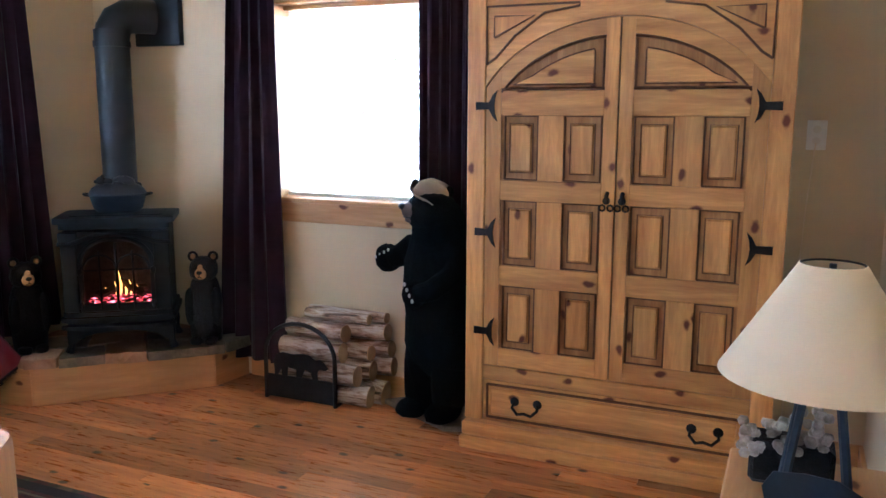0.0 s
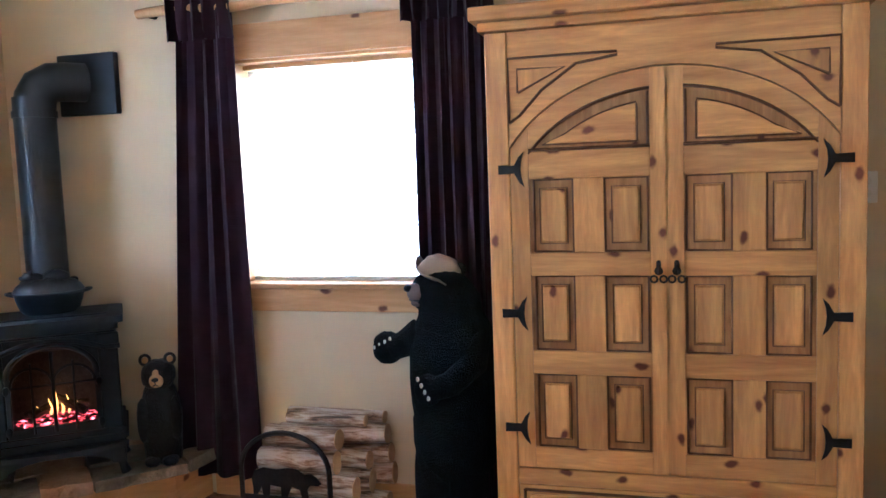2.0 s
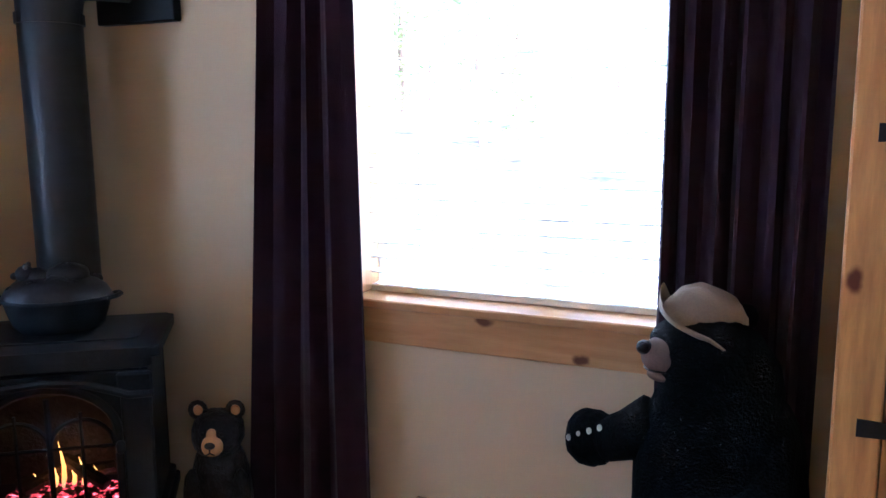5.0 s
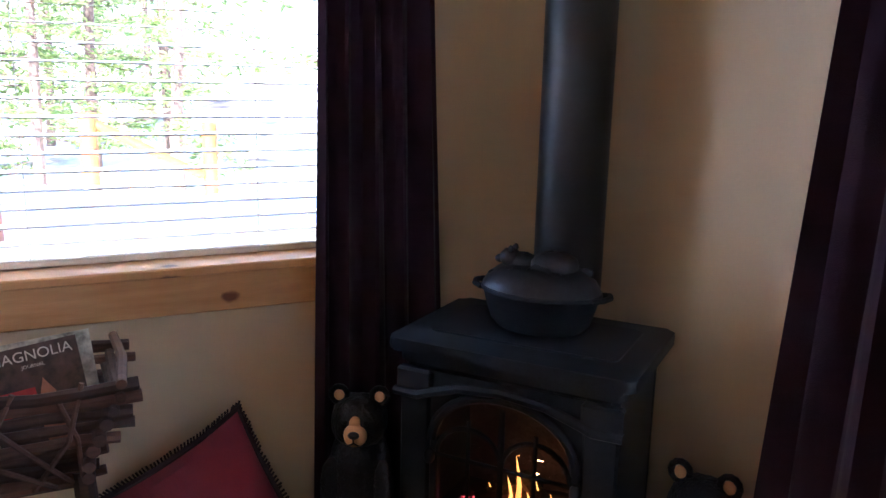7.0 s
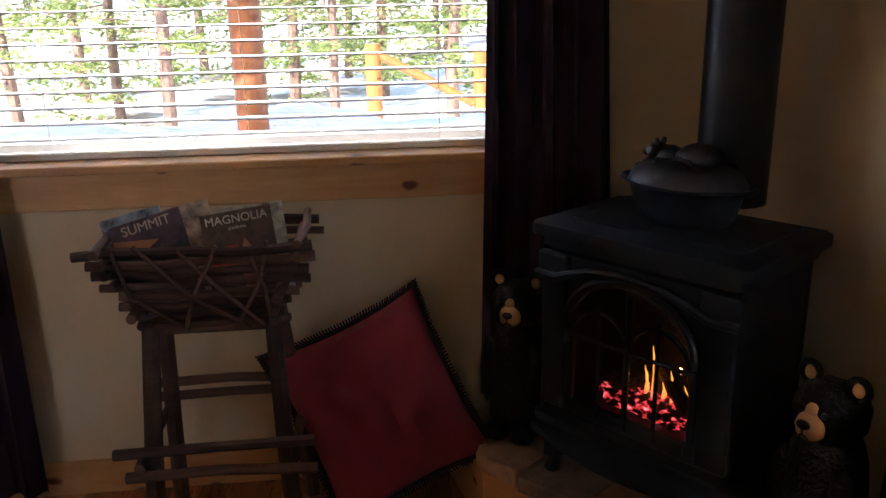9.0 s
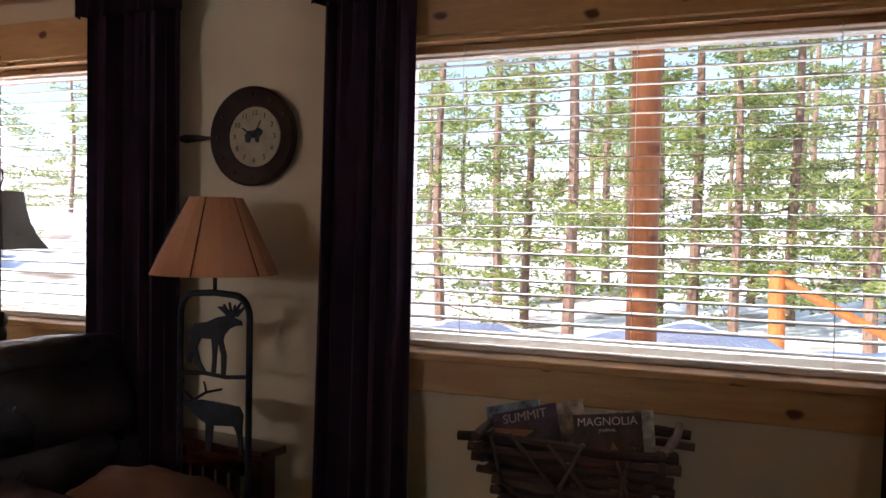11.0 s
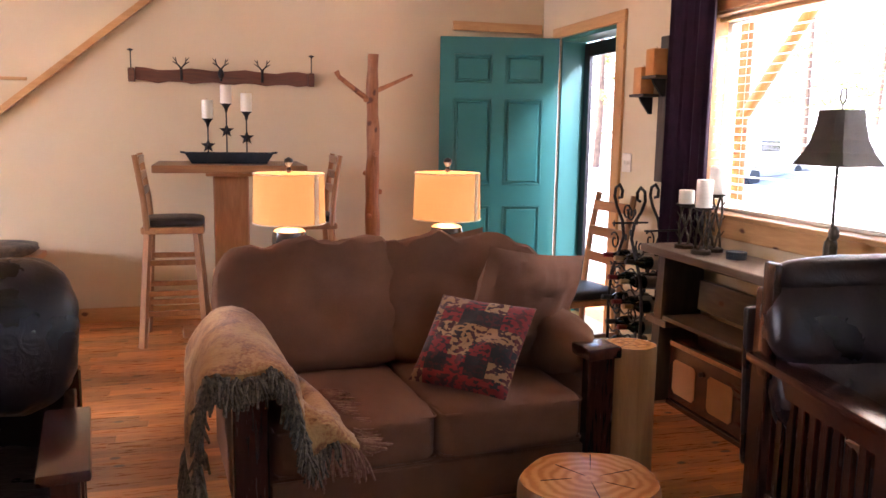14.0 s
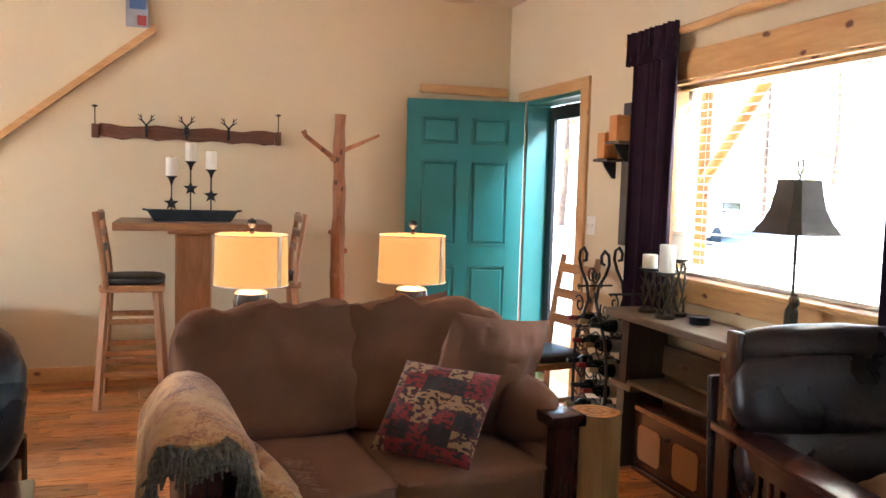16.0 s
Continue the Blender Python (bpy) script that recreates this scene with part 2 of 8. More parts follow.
PAINT = mottled("wall_paint", (0.60, 0.485, 0.315), (0.64, 0.525, 0.35), 1.3, 0.75, fine=160, relief=0.25, depth=0.002, spec=0.3)
CEILING = mottled("ceiling_paint", (0.66, 0.54, 0.40), (0.70, 0.58, 0.44), 1.1, 0.85, fine=120, relief=0.3, depth=0.003)
PINE_X = wood("knotty_pine_trim_x", (0.62, 0.36, 0.155), (0.46, 0.235, 0.08), "x", 0.35, 0.22, vary=0.07)
PINE_Y = wood("knotty_pine_trim_y", (0.62, 0.36, 0.155), (0.46, 0.235, 0.08), "y", 0.35, 0.22, vary=0.07)
PINE_Z = wood("knotty_pine_trim_z", (0.62, 0.36, 0.155), (0.46, 0.235, 0.08), "z", 0.35, 0.22, vary=0.07)
OAK_FLOOR = wood("hardwood_floor", (0.56, 0.225, 0.062), (0.235, 0.072, 0.018), "x", 0.28, 0.30, (0.05, 0.016, 0.008), vary=0.42, fine=0.9, coat=0.25, relief=0.12)
OAK_FLOOR_FAR = wood("hardwood_floor_joined", (0.56, 0.225, 0.062), (0.235, 0.072, 0.018), "x", 0.28, 0.30, (0.05, 0.016, 0.008), vary=0.42, fine=0.9, coat=0.25, relief=0.12, island=True)
ARM_Z = wood("waxed_pine_upright", (0.76, 0.425, 0.135), (0.38, 0.165, 0.048), "z", 0.38, 0.40, (0.11, 0.022, 0.009), vary=0.14, fine=0.8)
ARM_STAIN = wood("waxed_pine_glazed_recess", (0.54, 0.285, 0.10), (0.22, 0.092, 0.028), "z", 0.42, 0.3, (0.10, 0.026, 0.010), vary=0.2, fine=0.8)
ARM_X = wood("waxed_pine_rail", (0.76, 0.425, 0.135), (0.38, 0.165, 0.048), "x", 0.38, 0.46, (0.11, 0.022, 0.009), vary=0.14, fine=0.8)
ARM_DARK = wood("stained_moulding", (0.17, 0.070, 0.025), (0.07, 0.028, 0.011), "z", 0.5, 0.0, vary=0.1)
IRON = mottled("black_wrought_iron", (0.012, 0.012, 0.014), (0.03, 0.03, 0.034), 14, 0.5, 0.6, 120, 0.35, 0.002)
CAST = mottled("black_cast_iron", (0.010, 0.015, 0.022), (0.024, 0.034, 0.046), 8, 0.5, 0.3, 180, 0.4, 0.002, spec=0.3)
PIPE = mottled("black_stove_pipe", (0.016, 0.022, 0.030), (0.026, 0.034, 0.044), 5, 0.4, 0.3, 150, 0.1, 0.001)
VELVET = mottled("aubergine_curtain", (0.018, 0.007, 0.016), (0.034, 0.012, 0.026), 9, 0.9, fine=300, relief=0.3, sheen=0.08, spec=0.15)
STONE = mottled("flagstone", (0.30, 0.17, 0.095), (0.46, 0.31, 0.20), 9, 0.8, fine=50, relief=0.6, depth=0.012)
STONE_GREY = mottled("grey_flagstone", (0.12, 0.10, 0.08), (0.27, 0.22, 0.17), 10, 0.8, fine=60, relief=0.6, depth=0.012)
VINYL = mottled("white_vinyl", (0.70, 0.68, 0.63), (0.76, 0.74, 0.69), 3, 0.4, fine=80, relief=0.05)
SLAT = mottled("cream_blind_slat", (0.66, 0.62, 0.54), (0.72, 0.68, 0.60), 3, 0.5, fine=80, relief=0.05)


def glass_material():
    m, nd, lk, b = material("window_glass", 0.02, 0, (1, 1, 1))
    b.inputs["Transmission Weight"].default_value = 1.0
    b.inputs["IOR"].default_value = 1.05
    return m


GLASS = glass_material()

# ---------------------------------------------------------------- room shell
XW, YN, YS, XE, XE2, YJ, ZC, TH = -3.62, 3.80, -3.50, 0.42, 4.2, 0.2, 2.90, 0.20
WINB = (1.52, 3.12, 1.02, 2.02)      # west wall, by the stove: y0, y1, z0, z1
WINC = (-1.22, 0.52, 1.02, 2.05)     # west wall, picture window
WIN_ADDED = (-2.4, -0.4, 0.95, 2.10)      # added, unseen window: east wall, far end of the open room
DOOR = (-3.13, -2.20, 0.0, 2.125)
WINA = (-2.40, -1.30, 1.00, 1.99)    # north wall: x0, x1, z0, z1


def wall(name, a, b, holes, axis, at, outward, z1=ZC, mat=None):
    """A thick wall along an axis from a to b with rectangular openings (u0, u1, z0, z1)."""
    us, zs = sorted({a, b, *[h[0] for h in holes], *[h[1] for h in holes]}), sorted({0.0, z1, *[h[2] for h in holes], *[h[3] for h in holes]})
    bm = bmesh.new()
    ids = {}

    def vert(u, w, z):
        key = (round(u, 4), w, round(z, 4))
        if key not in ids:
            d = at + (TH * outward if w else 0)
            ids[key] = bm.verts.new((u, d, z) if axis == "x" else (d, u, z))
        return ids[key]

    inside = lambda u, z: a < u < b and 0 < z < z1 and not any(h[0] < u < h[1] and h[2] < z < h[3] for h in holes)
    for u0, u1 in zip(us, us[1:]):
        for z0, q1 in zip(zs, zs[1:]):
            if not inside((u0 + u1) / 2, (z0 + q1) / 2):
                continue
            for w in (0, 1):
                bm.faces.new([vert(u0, w, z0), vert(u1, w, z0), vert(u1, w, q1), vert(u0, w, q1)])
            for (p0, r0), (p1, r1), (cu, cz) in (((u0, z0), (u1, z0), ((u0 + u1) / 2, z0 - 0.001)), ((u0, q1), (u1, q1), ((u0 + u1) / 2, q1 + 0.001)),
                                                  ((u0, z0), (u0, q1), (u0 - 0.001, (z0 + q1) / 2)), ((u1, z0), (u1, q1), (u1 + 0.001, (z0 + q1) / 2))):
                if not inside(cu, cz):
                    bm.faces.new([vert(p0, 0, r0), vert(p1, 0, r1), vert(p1, 1, r1), vert(p0, 1, r0)])
    return tagged(part(name, bm, mat or PAINT), kind="structure")


wall("wall_west", YS - TH, YN + TH, [WINB, WINC, DOOR], "y", XW, -1)
wall("wall_north", XW, XE2 + TH, [WINA], "x", YN, 1)
wall("wall_south", XW, XE2 + TH, [], "x", YS, -1)
wall("wall_east_near", YJ, YN, [], "y", XE, 1)
wall("wall_east_far", YS, YJ - 0.002, [WIN_ADDED], "y", XE2, 1)
tagged(part("wall_jog", boxes([(XE, XE2 + TH, YJ, YJ + TH, 0, ZC - 0.004)]), PAINT), kind="structure")
ceiling = tagged(part("ceiling", boxes([(XW - TH, XE2 + TH, YS - TH, YN + TH, ZC, ZC + 0.12)]), CEILING), kind="structure")
subfloor = tagged(part("floor", boxes([(XW - TH, XE2 + TH, YS - TH, YN + TH, -0.12, -0.015)]), ARM_DARK), kind="structure")


def window(name, lo, hi, z0, z1, wall_axis, at, out, mullion, label):
    """Vinyl sliding window, pine jambs, stool, apron and head casing, laid out along u from lo to hi."""
    top = tagged(new(name), label, kind="structure")
    ax = (lambda u0, u1, w0, w1, a, b: (u0, u1, *sorted((at + w0 * out, at + w1 * out)), a, b)) if wall_axis == "x" else (lambda u0, u1, w0, w1, a, b: (*sorted((at + w0 * out, at + w1 * out)), u0, u1, a, b))
    along = PINE_X if wall_axis == "x" else PINE_Y
    f = 0.045
    frame_boxes = [ax(lo, hi, 0.125, 0.18, z0, z0 + f), ax(lo, hi, 0.125, 0.18, z1 - f, z1), ax(lo, lo + f, 0.125, 0.18, z0 + f, z1 - f), ax(hi - f, hi, 0.125, 0.18, z0 + f, z1 - f)]
    if mullion:
        frame_boxes.append(ax(mullion - 0.03, mullion + 0.03, 0.13, 0.175, z0 + f, z1 - f))
    part("window_frame", boxes(frame_boxes, 0.004), VINYL, top, "cream vinyl window frame")
    g = part("pane", boxes([ax(lo + f, hi - f, 0.150, 0.154, z0 + f, z1 - f)]), GLASS, top, "clear window glass")
    g.visible_shadow = False
    part("window_sill", boxes([ax(lo - 0.03, hi + 0.03, -0.045, 0.125, z0 - 0.022, z0 + 0.002)], 0.004), along, top, "varnished pine window stool")
    part("apron", boxes([ax(lo - 0.02, hi + 0.02, -0.02, -0.001, z0 - 0.125, z0 - 0.023)], 0.003), along, top, "knotty pine apron")
    part("head_casing", boxes([ax(lo - 0.02, hi + 0.02, -0.022, -0.001, z1, z1 + 0.15)], 0.003), along, top, "knotty pine head casing")
    for u0, u1 in ((lo - 0.10, lo), (hi, hi + 0.10)):
        part("side_casing", boxes([ax(u0, u1, -0.02, -0.001, z0 + 0.003, z1)], 0.003), PINE_Z, top, "knotty pine side casing")
    for u0, u1 in ((lo, lo + 0.012), (hi - 0.012, hi)):
        part("jamb", boxes([ax(u0, u1, 0.0, 0.124, z0 + 0.003, z1 - 0.003)]), PINE_Z, top, "pine jamb lining")
    part("head_jamb", boxes([ax(lo + 0.013, hi - 0.013, 0.0, 0.124, z1 - 0.014, z1 - 0.001)]), along, top, "pine head lining")
    return top


window("window_1", WINA[0], WINA[1], WINA[2], WINA[3], "x", YN, 1, -1.86, "sliding window in knotty pine casing")
window("window_2", WINB[0], WINB[1], WINB[2], WINB[3], "y", XW, -1, 0, "fixed window in knotty pine casing")
window("window_4", WIN_ADDED[0], WIN_ADDED[1], WIN_ADDED[2], WIN_ADDED[3], "y", XE2, 1, 0, "added unseen far window in knotty pine casing")
window("window_3", WINC[0], WINC[1], WINC[2], WINC[3], "y", XW, -1, 0, "picture window in knotty pine casing")


def blind(lo, hi, z0, z1, wall_axis, at, out, label):
    """Horizontal blind, lowered and open: one slat a part, cords and rails."""
    u, w = (lo + hi) / 2, at + 0.085 * out
    m = pose(u, w, z0) if wall_axis == "x" else pose(w, u, z0, 0, 0, 90)
    top = thing("window_blind", m, label, "blind", "window blinds")
    half = (hi - lo) / 2 - 0.02
    h = z1 - z0
    part("head_rail", boxes([(-half, half, -0.022, 0.022, h - 0.038, h - 0.016)], 0.003), PINE_X, top, "thin pine-coloured head rail")
    part("bottom_rail", boxes([(-half, half, -0.022, 0.022, 0.004, 0.022)], 0.003), SLAT, top)
    n = int((h - 0.085) / 0.043)
    slat = None
    for k in range(n):
        mz = pose(0, 0, 0.06 + k * 0.043, 4)
        if slat is None:
            slat = part("slat", boxes([(-half, half, -0.023, 0.023, -0.0013, 0.0013)]), SLAT, top)
            slat.matrix_basis = mz
        else:
            twin(slat, "slat", mz)
    for x in (-0.7 * half, 0.0, 0.7 * half):
        part("cord", tube([(x, -0.024, 0.01), (x, -0.024, h - 0.03)], 0.0012, 5), SLAT, top)


blind(WINA[0], WINA[1], WINA[2], WINA[3], "x", YN, 1, "cream horizontal slat blind, lowered and open, in the small window")
blind(WINB[0], WINB[1], WINB[2], WINB[3], "y", XW, -1, "cream horizontal slat blind, lowered and open, above the magazine rack")
blind(WINC[0], WINC[1], WINC[2], WINC[3], "y", XW, -1, "cream horizontal slat blind, lowered and open, behind the console table")


def curtain(u0, u1, b0, b1, wall_axis, at, inward, z0, z1, label, seed):
    """A hanging curtain panel with folds, from u0..u1 at the top to b0..b1 at the hem, and a gathered heading over it."""
    w = at + inward * 0.085
    top = thing("curtain", pose(0, 0, 0), label, "curtain", "dark curtains")
    rnd = random.Random(seed)
    folds = max(4, int((u1 - u0) / 0.055))
    ph = [rnd.uniform(0, 6.3) for _ in range(4)]

    def sheet(ua, ub, va, vb, za, zb, amp, off, nf, rows):
        bm = bmesh.new()
        cols = nf * 8
        back = {}
        for i in range(cols + 1):
            for j in range(rows + 1):
                s, t = i / cols, j / rows
                lo, hi = va + (ua - va) * t, vb + (ub - vb) * t
                a = s * nf * 2 * math.pi + 0.5 * math.sin(3 * s + ph[0]) + 0.3 * math.sin(4 * t + ph[1])
                d = amp * (math.sin(a) + 0.3 * math.sin(2.3 * a + ph[2]) * (0.4 + t)) * (1.25 - 0.35 * t)
                u = lo + (hi - lo) * s + 0.006 * math.sin(a * 0.5 + 2 * t)
                z = za + (zb - za) * t
                for side in (0, 1):
                    q = w + inward * (off + d + 0.003 * side)
                    back[i, j, side] = bm.verts.new((u, q, z) if wall_axis == "x" else (q, u, z))
        for i in range(cols):
            for j in range(rows):
                for side in (0, 1):
                    bm.faces.new([back[i + p, j + q, side] for p, q in ((0, 0), (1, 0), (1, 1), (0, 1))])
        for j in range(rows):
            for i in (0, cols):
                bm.faces.new([back[i, j, 0], back[i, j + 1, 0], back[i, j + 1, 1], back[i, j, 1]])
        for i in range(cols):
            for j in (0, rows):
                bm.faces.new([back[i, j, 0], back[i + 1, j, 0], back[i + 1, j, 1], back[i, j, 1]])
        return bm

    part("curtain_panel", sheet(u0, u1, b0, b1, z0, z1 - 0.02, 0.020, 0.0, folds, 16), VELVET, top, "dark aubergine curtain panel in deep folds", True)
    part("heading", sheet(u0 - 0.03, u1 + 0.02, u0 - 0.03, u1 + 0.02, z1 - 0.15, z1 + 0.03, 0.022, 0.03, folds + 1, 4), VELVET, top, "gathered curtain heading over the pole", True)
    return top


curtain(-2.60, -2.345, -2.75, -2.315, "x", YN, -1, 0.12, 2.22, "dark aubergine curtain beside the stove hearth", 1)
curtain(-1.54, -1.20, -1.54, -1.20, "x", YN, -1, 0.05, 2.22, "dark aubergine curtain behind the bear statue", 2)
curtain(2.99, 3.29, 2.96, 3.37, "y", XW, 1, 0.30, 2.27, "dark aubergine curtain at the corner by the stove", 3)
curtain(1.35, 1.67, 1.32, 1.66, "y", XW, 1, 0.05, 2.27, "dark aubergine curtain between clock and window", 4)
curtain(0.35, 0.77, 0.35, 0.78, "y", XW, 1, 0.05, 2.31, "dark aubergine curtain behind the leather armchair", 5)
curtain(-1.43, -1.01, -1.44, -1.03, "y", XW, 1, 0.05, 2.31, "dark aubergine curtain beside the candle sconce", 6)


def pole(a, b):
    n = 14
    pts = [Vector(a).lerp(Vector(b), k / n) + Vector((0.006 * math.sin(k * 1.7), 0.006 * math.sin(k * 2.1), 0.008 * math.sin(k * 1.3))) for k in range(n + 1)]
    top = thing("curtain_pole", pose(0, 0, 0), "peeled branch curtain pole above the window", "curtain pole", "curtain poles")
    part("branch", tube(pts, [0.021 + 0.003 * math.sin(k * 2.3) for k in range(n + 1)], 10), PINE_X if abs(a[0] - b[0]) > 0.1 else PINE_Y, top, "", True)
    for s in (0.02, 0.98):
        p = Vector(a).lerp(Vector(b), s)
        q = Vector((p.x, YN, p.z)) if abs(a[0] - b[0]) > 0.1 else Vector((XW, p.y, p.z))
        part("bracket", tube([p, q], 0.012, 8), IRON, top, "black iron bracket")


pole((-2.80, YN - 0.085, 2.21), (-1.10, YN - 0.085, 2.21))
pole((XW + 0.085, 1.25, 2.26), (XW + 0.085, 3.42, 2.26))
pole((XW + 0.085, -1.52, 2.30), (XW + 0.085, 0.88, 2.30))

# baseboards, door casing, trims
for k, (x0, x1, y0, y1) in enumerate(((-2.6, XE - 0.002, YN - 0.018, YN - 0.001), (XW + 0.02, XE2, YS + 0.001, YS + 0.018))):
    tagged(part("baseboard", boxes([(x0, x1, y0, y1, 0.001, 0.11)], 0.003), PINE_X), kind="structure")
for y0, y1 in ((-2.11, 2.82),):
    tagged(part("baseboard", boxes([(XW + 0.001, XW + 0.018, y0, y1, 0.001, 0.11)], 0.003), PINE_Y), kind="structure")
tagged(part("baseboard", boxes([(XE - 0.018, XE - 0.001, YJ, YN - 0.02, 0.001, 0.11)], 0.003), PINE_Y), kind="structure")
for y0, y1, z0, z1, mt in ((DOOR[1] - 0.01, DOOR[1] + 0.10, 0.001, DOOR[3], PINE_Z), (DOOR[0] - 0.12, DOOR[1] + 0.10, DOOR[3], DOOR[3] + 0.075, PINE_Y)):
    tagged(part("trim", boxes([(XW + 0.001, XW + 0.022, y0, y1, z0, z1)], 0.003), mt), kind="structure")
tagged(part("trim", boxes([(-3.60, -2.865, YS + 0.001, YS + 0.03, 2.185, 2.255)], 0.003), PINE_X), kind="structure")

# ---------------------------------------------------------------- armoire
PEWTER = mottled("dark_pewter", (0.013, 0.015, 0.019), (0.036, 0.040, 0.047), 16, 0.36, 0.5, 90, 0.3, 0.002)


def arc(cx, cz, rx, rz, a0, a1, n):
    return [(cx + rx * math.cos(radians(a0 + (a1 - a0) * k / n)), cz + rz * math.sin(radians(a0 + (a1 - a0) * k / n))) for k in range(n + 1)]


def armoire():
    """Waxed pine wardrobe: the front is at local y = 0, the back at 0.37; x runs from -0.62 to 0.62."""
    a = thing("armoire", pose(-0.548, 3.41, 0), "large waxed pine armoire with arched double doors and one long drawer", "wardrobe")
    W, D, H = 0.622, 0.37, 1.95
    part("body", boxes([(-W + 0.02, -W + 0.045, 0.03, D, 0.12, H), (W - 0.045, W - 0.02, 0.03, D, 0.12, H), (-W + 0.045, W - 0.045, D - 0.02, D, 0.12, H), (-W + 0.045, W - 0.045, 0.03, D - 0.02, 0.12, 0.15), (-W + 0.045, W - 0.045, 0.03, D - 0.02, H - 0.03, H)]), ARM_Z, a)
    part("plinth", boxes([(-W - 0.005, W + 0.005, -0.065, D, 0.0, 0.055), (-W, W, -0.045, D - 0.005, 0.055, 0.115)], 0.006), ARM_X, a, "chunky pine plinth")
    part("cornice", boxes([(-W - 0.045, W + 0.045, -0.06, D + 0.01, 1.985, 2.035), (-W - 0.02, W + 0.02, -0.03, D + 0.005, 1.951, 1.984)], 0.008, 2), ARM_X, a, "stepped pine cornice")
    for s in (-1, 1):
        part("stile", boxes([(*sorted((s * W, s * 0.542)), -0.004, 0.03, 0.116, 1.95)], 0.004), ARM_Z, a)
    part("rail", boxes([(-0.541, 0.541, -0.002, 0.03, 0.305, 0.366)], 0.003), ARM_X, a)
    # arched head board, in one outline
    cz, rx, rz = 1.30, 0.62, 0.50
    curve = arc(0, cz, rx, rz, 29, 151, 26)
    curve = [(max(-0.541, min(0.541, x)), z) for x, z in curve]
    part("arched_head", plate([(0.541, 1.95), (0.541, curve[0][1])] + curve[1:-1] + [(-0.541, curve[-1][1]), (-0.541, 1.95)], -0.002, 0.03, bev=0.003), ARM_X, a, "arched pine head board")
    # carved triangles in the corners
    for s in (-1, 1):
        rim = [(s * 0.538, 1.63), (s * 0.538, 1.855), (s * 0.16, 1.855), (s * 0.16, 1.843), (s * 0.30, 1.823), (s * 0.42, 1.74), (s * 0.50, 1.655)]
        pts = [(x, -0.006, z) for x, z in rim] + [(rim[0][0], -0.006, rim[0][1])]
        part("moulding", tube(pts, 0.0048, 5), ARM_DARK, a, "dark stained carved moulding")
        tri = [(s * 0.505, 1.735), (s * 0.505, 1.815), (s * 0.34, 1.815)]
        part("raised_triangle", plate(tri if s < 0 else tri[::-1], -0.010, -0.003, bev=0.003), ARM_Z, a)
        part("moulding", tube([(x, -0.007, z) for x, z in tri + tri[:1]], 0.005, 5), ARM_DARK, a, "dark stained carved moulding")
    # drawer
    dr = part("drawer", boxes([(-0.538, 0.538, -0.001, 0.03, 0.118, 0.303)], 0.003), ARM_X, a, "long pine drawer front")
    part("raised_panel", boxes([(-0.50, 0.50, -0.010, -0.002, 0.150, 0.272)], 0.007), ARM_X, dr)
    for z in (0.138, 0.284):
        part("bead", tube([(-0.518, -0.004, z), (0.518, -0.004, z)], 0.006, 6), ARM_DARK, dr)
    for x in (-0.518, 0.518):
        part("bead", tube([(x, -0.004, 0.138), (x, -0.004, 0.284)], 0.006, 6), ARM_DARK, dr)
    for x in (-0.34, 0.385):
        bm = tube([(x - 0.05, -0.012, 0.222), (x - 0.055, -0.035, 0.205), (x - 0.03, -0.040, 0.180), (x, -0.042, 0.188), (x + 0.03, -0.040, 0.180), (x + 0.055, -0.035, 0.205), (x + 0.05, -0.012, 0.222)], 0.0065, 7)
        for q in (-0.05, 0.05):
            blob(0.02, 0.006, 0.020, (x + q, -0.013, 0.225), bm=bm, res=6)
        part("drop_handle", bm, IRON, dr, "black iron drop handle", True)
    # doors
    for s in (-1, 1):
        x0, x1 = sorted((s * 0.003, s * 0.539))
        out = [c for c in arc(0, cz, rx - 0.004, rz - 0.004, 29, 151, 40) if x0 < c[0] < x1]
        zt = lambda x: cz + (rz - 0.004) * math.sqrt(max(0, 1 - (x / (rx - 0.004)) ** 2))
        out = [(x1, zt(x1))] + out + [(x0, zt(x0))]
        d = part("door", plate([(x0, 0.37), (x1, 0.37)] + out, 0.012, 0.028), ARM_STAIN, a, "arched pine door with raised panels")
        ins, outx = (s * 0.003, s * 0.055), (s * 0.475, s * 0.539)
        part("door_stile", plate([(min(ins), 0.37), (max(ins), 0.37), (max(ins), zt(max(ins))), (min(ins), zt(min(ins)))], 0.0, 0.0118), ARM_Z, d)
        part("door_stile", plate([(min(outx), 0.37), (max(outx), 0.37), (max(outx), zt(max(outx))), (min(outx), zt(min(outx)))], 0.0, 0.0118), ARM_Z, d)
        r0, r1 = sorted((s * 0.0552, s * 0.4748))
        for z0, z1 in ((0.37, 0.448), (0.722, 0.808), (1.082, 1.165), (1.428, 1.525)):
            part("door_rail", boxes([(r0, r1, 0.0006, 0.0118, z0, z1)], 0.002), ARM_X, d)
        inner = [(x, cz + 0.435 * math.sqrt(1 - (x / 0.555) ** 2)) for x in [r0 + (r1 - r0) * k / 12 for k in range(13)]]
        outer = [(x, zt(x)) for x in [r1 - (r1 - r0) * k / 12 for k in range(13)]]
        part("arched_rail", plate(inner + outer, 0.0006, 0.0118), ARM_X, d)
        part("moulding", tube([(x, 0.004, z - 0.006) for x, z in inner], 0.0055, 6), ARM_DARK, d, "dark stained carved moulding")
        part("moulding", tube([(r0, 0.004, 1.532), (r1, 0.004, 1.532)], 0.006, 6), ARM_DARK, d)
        px = [max(0.10, min(0.40, abs(x))) for x, z in inner]
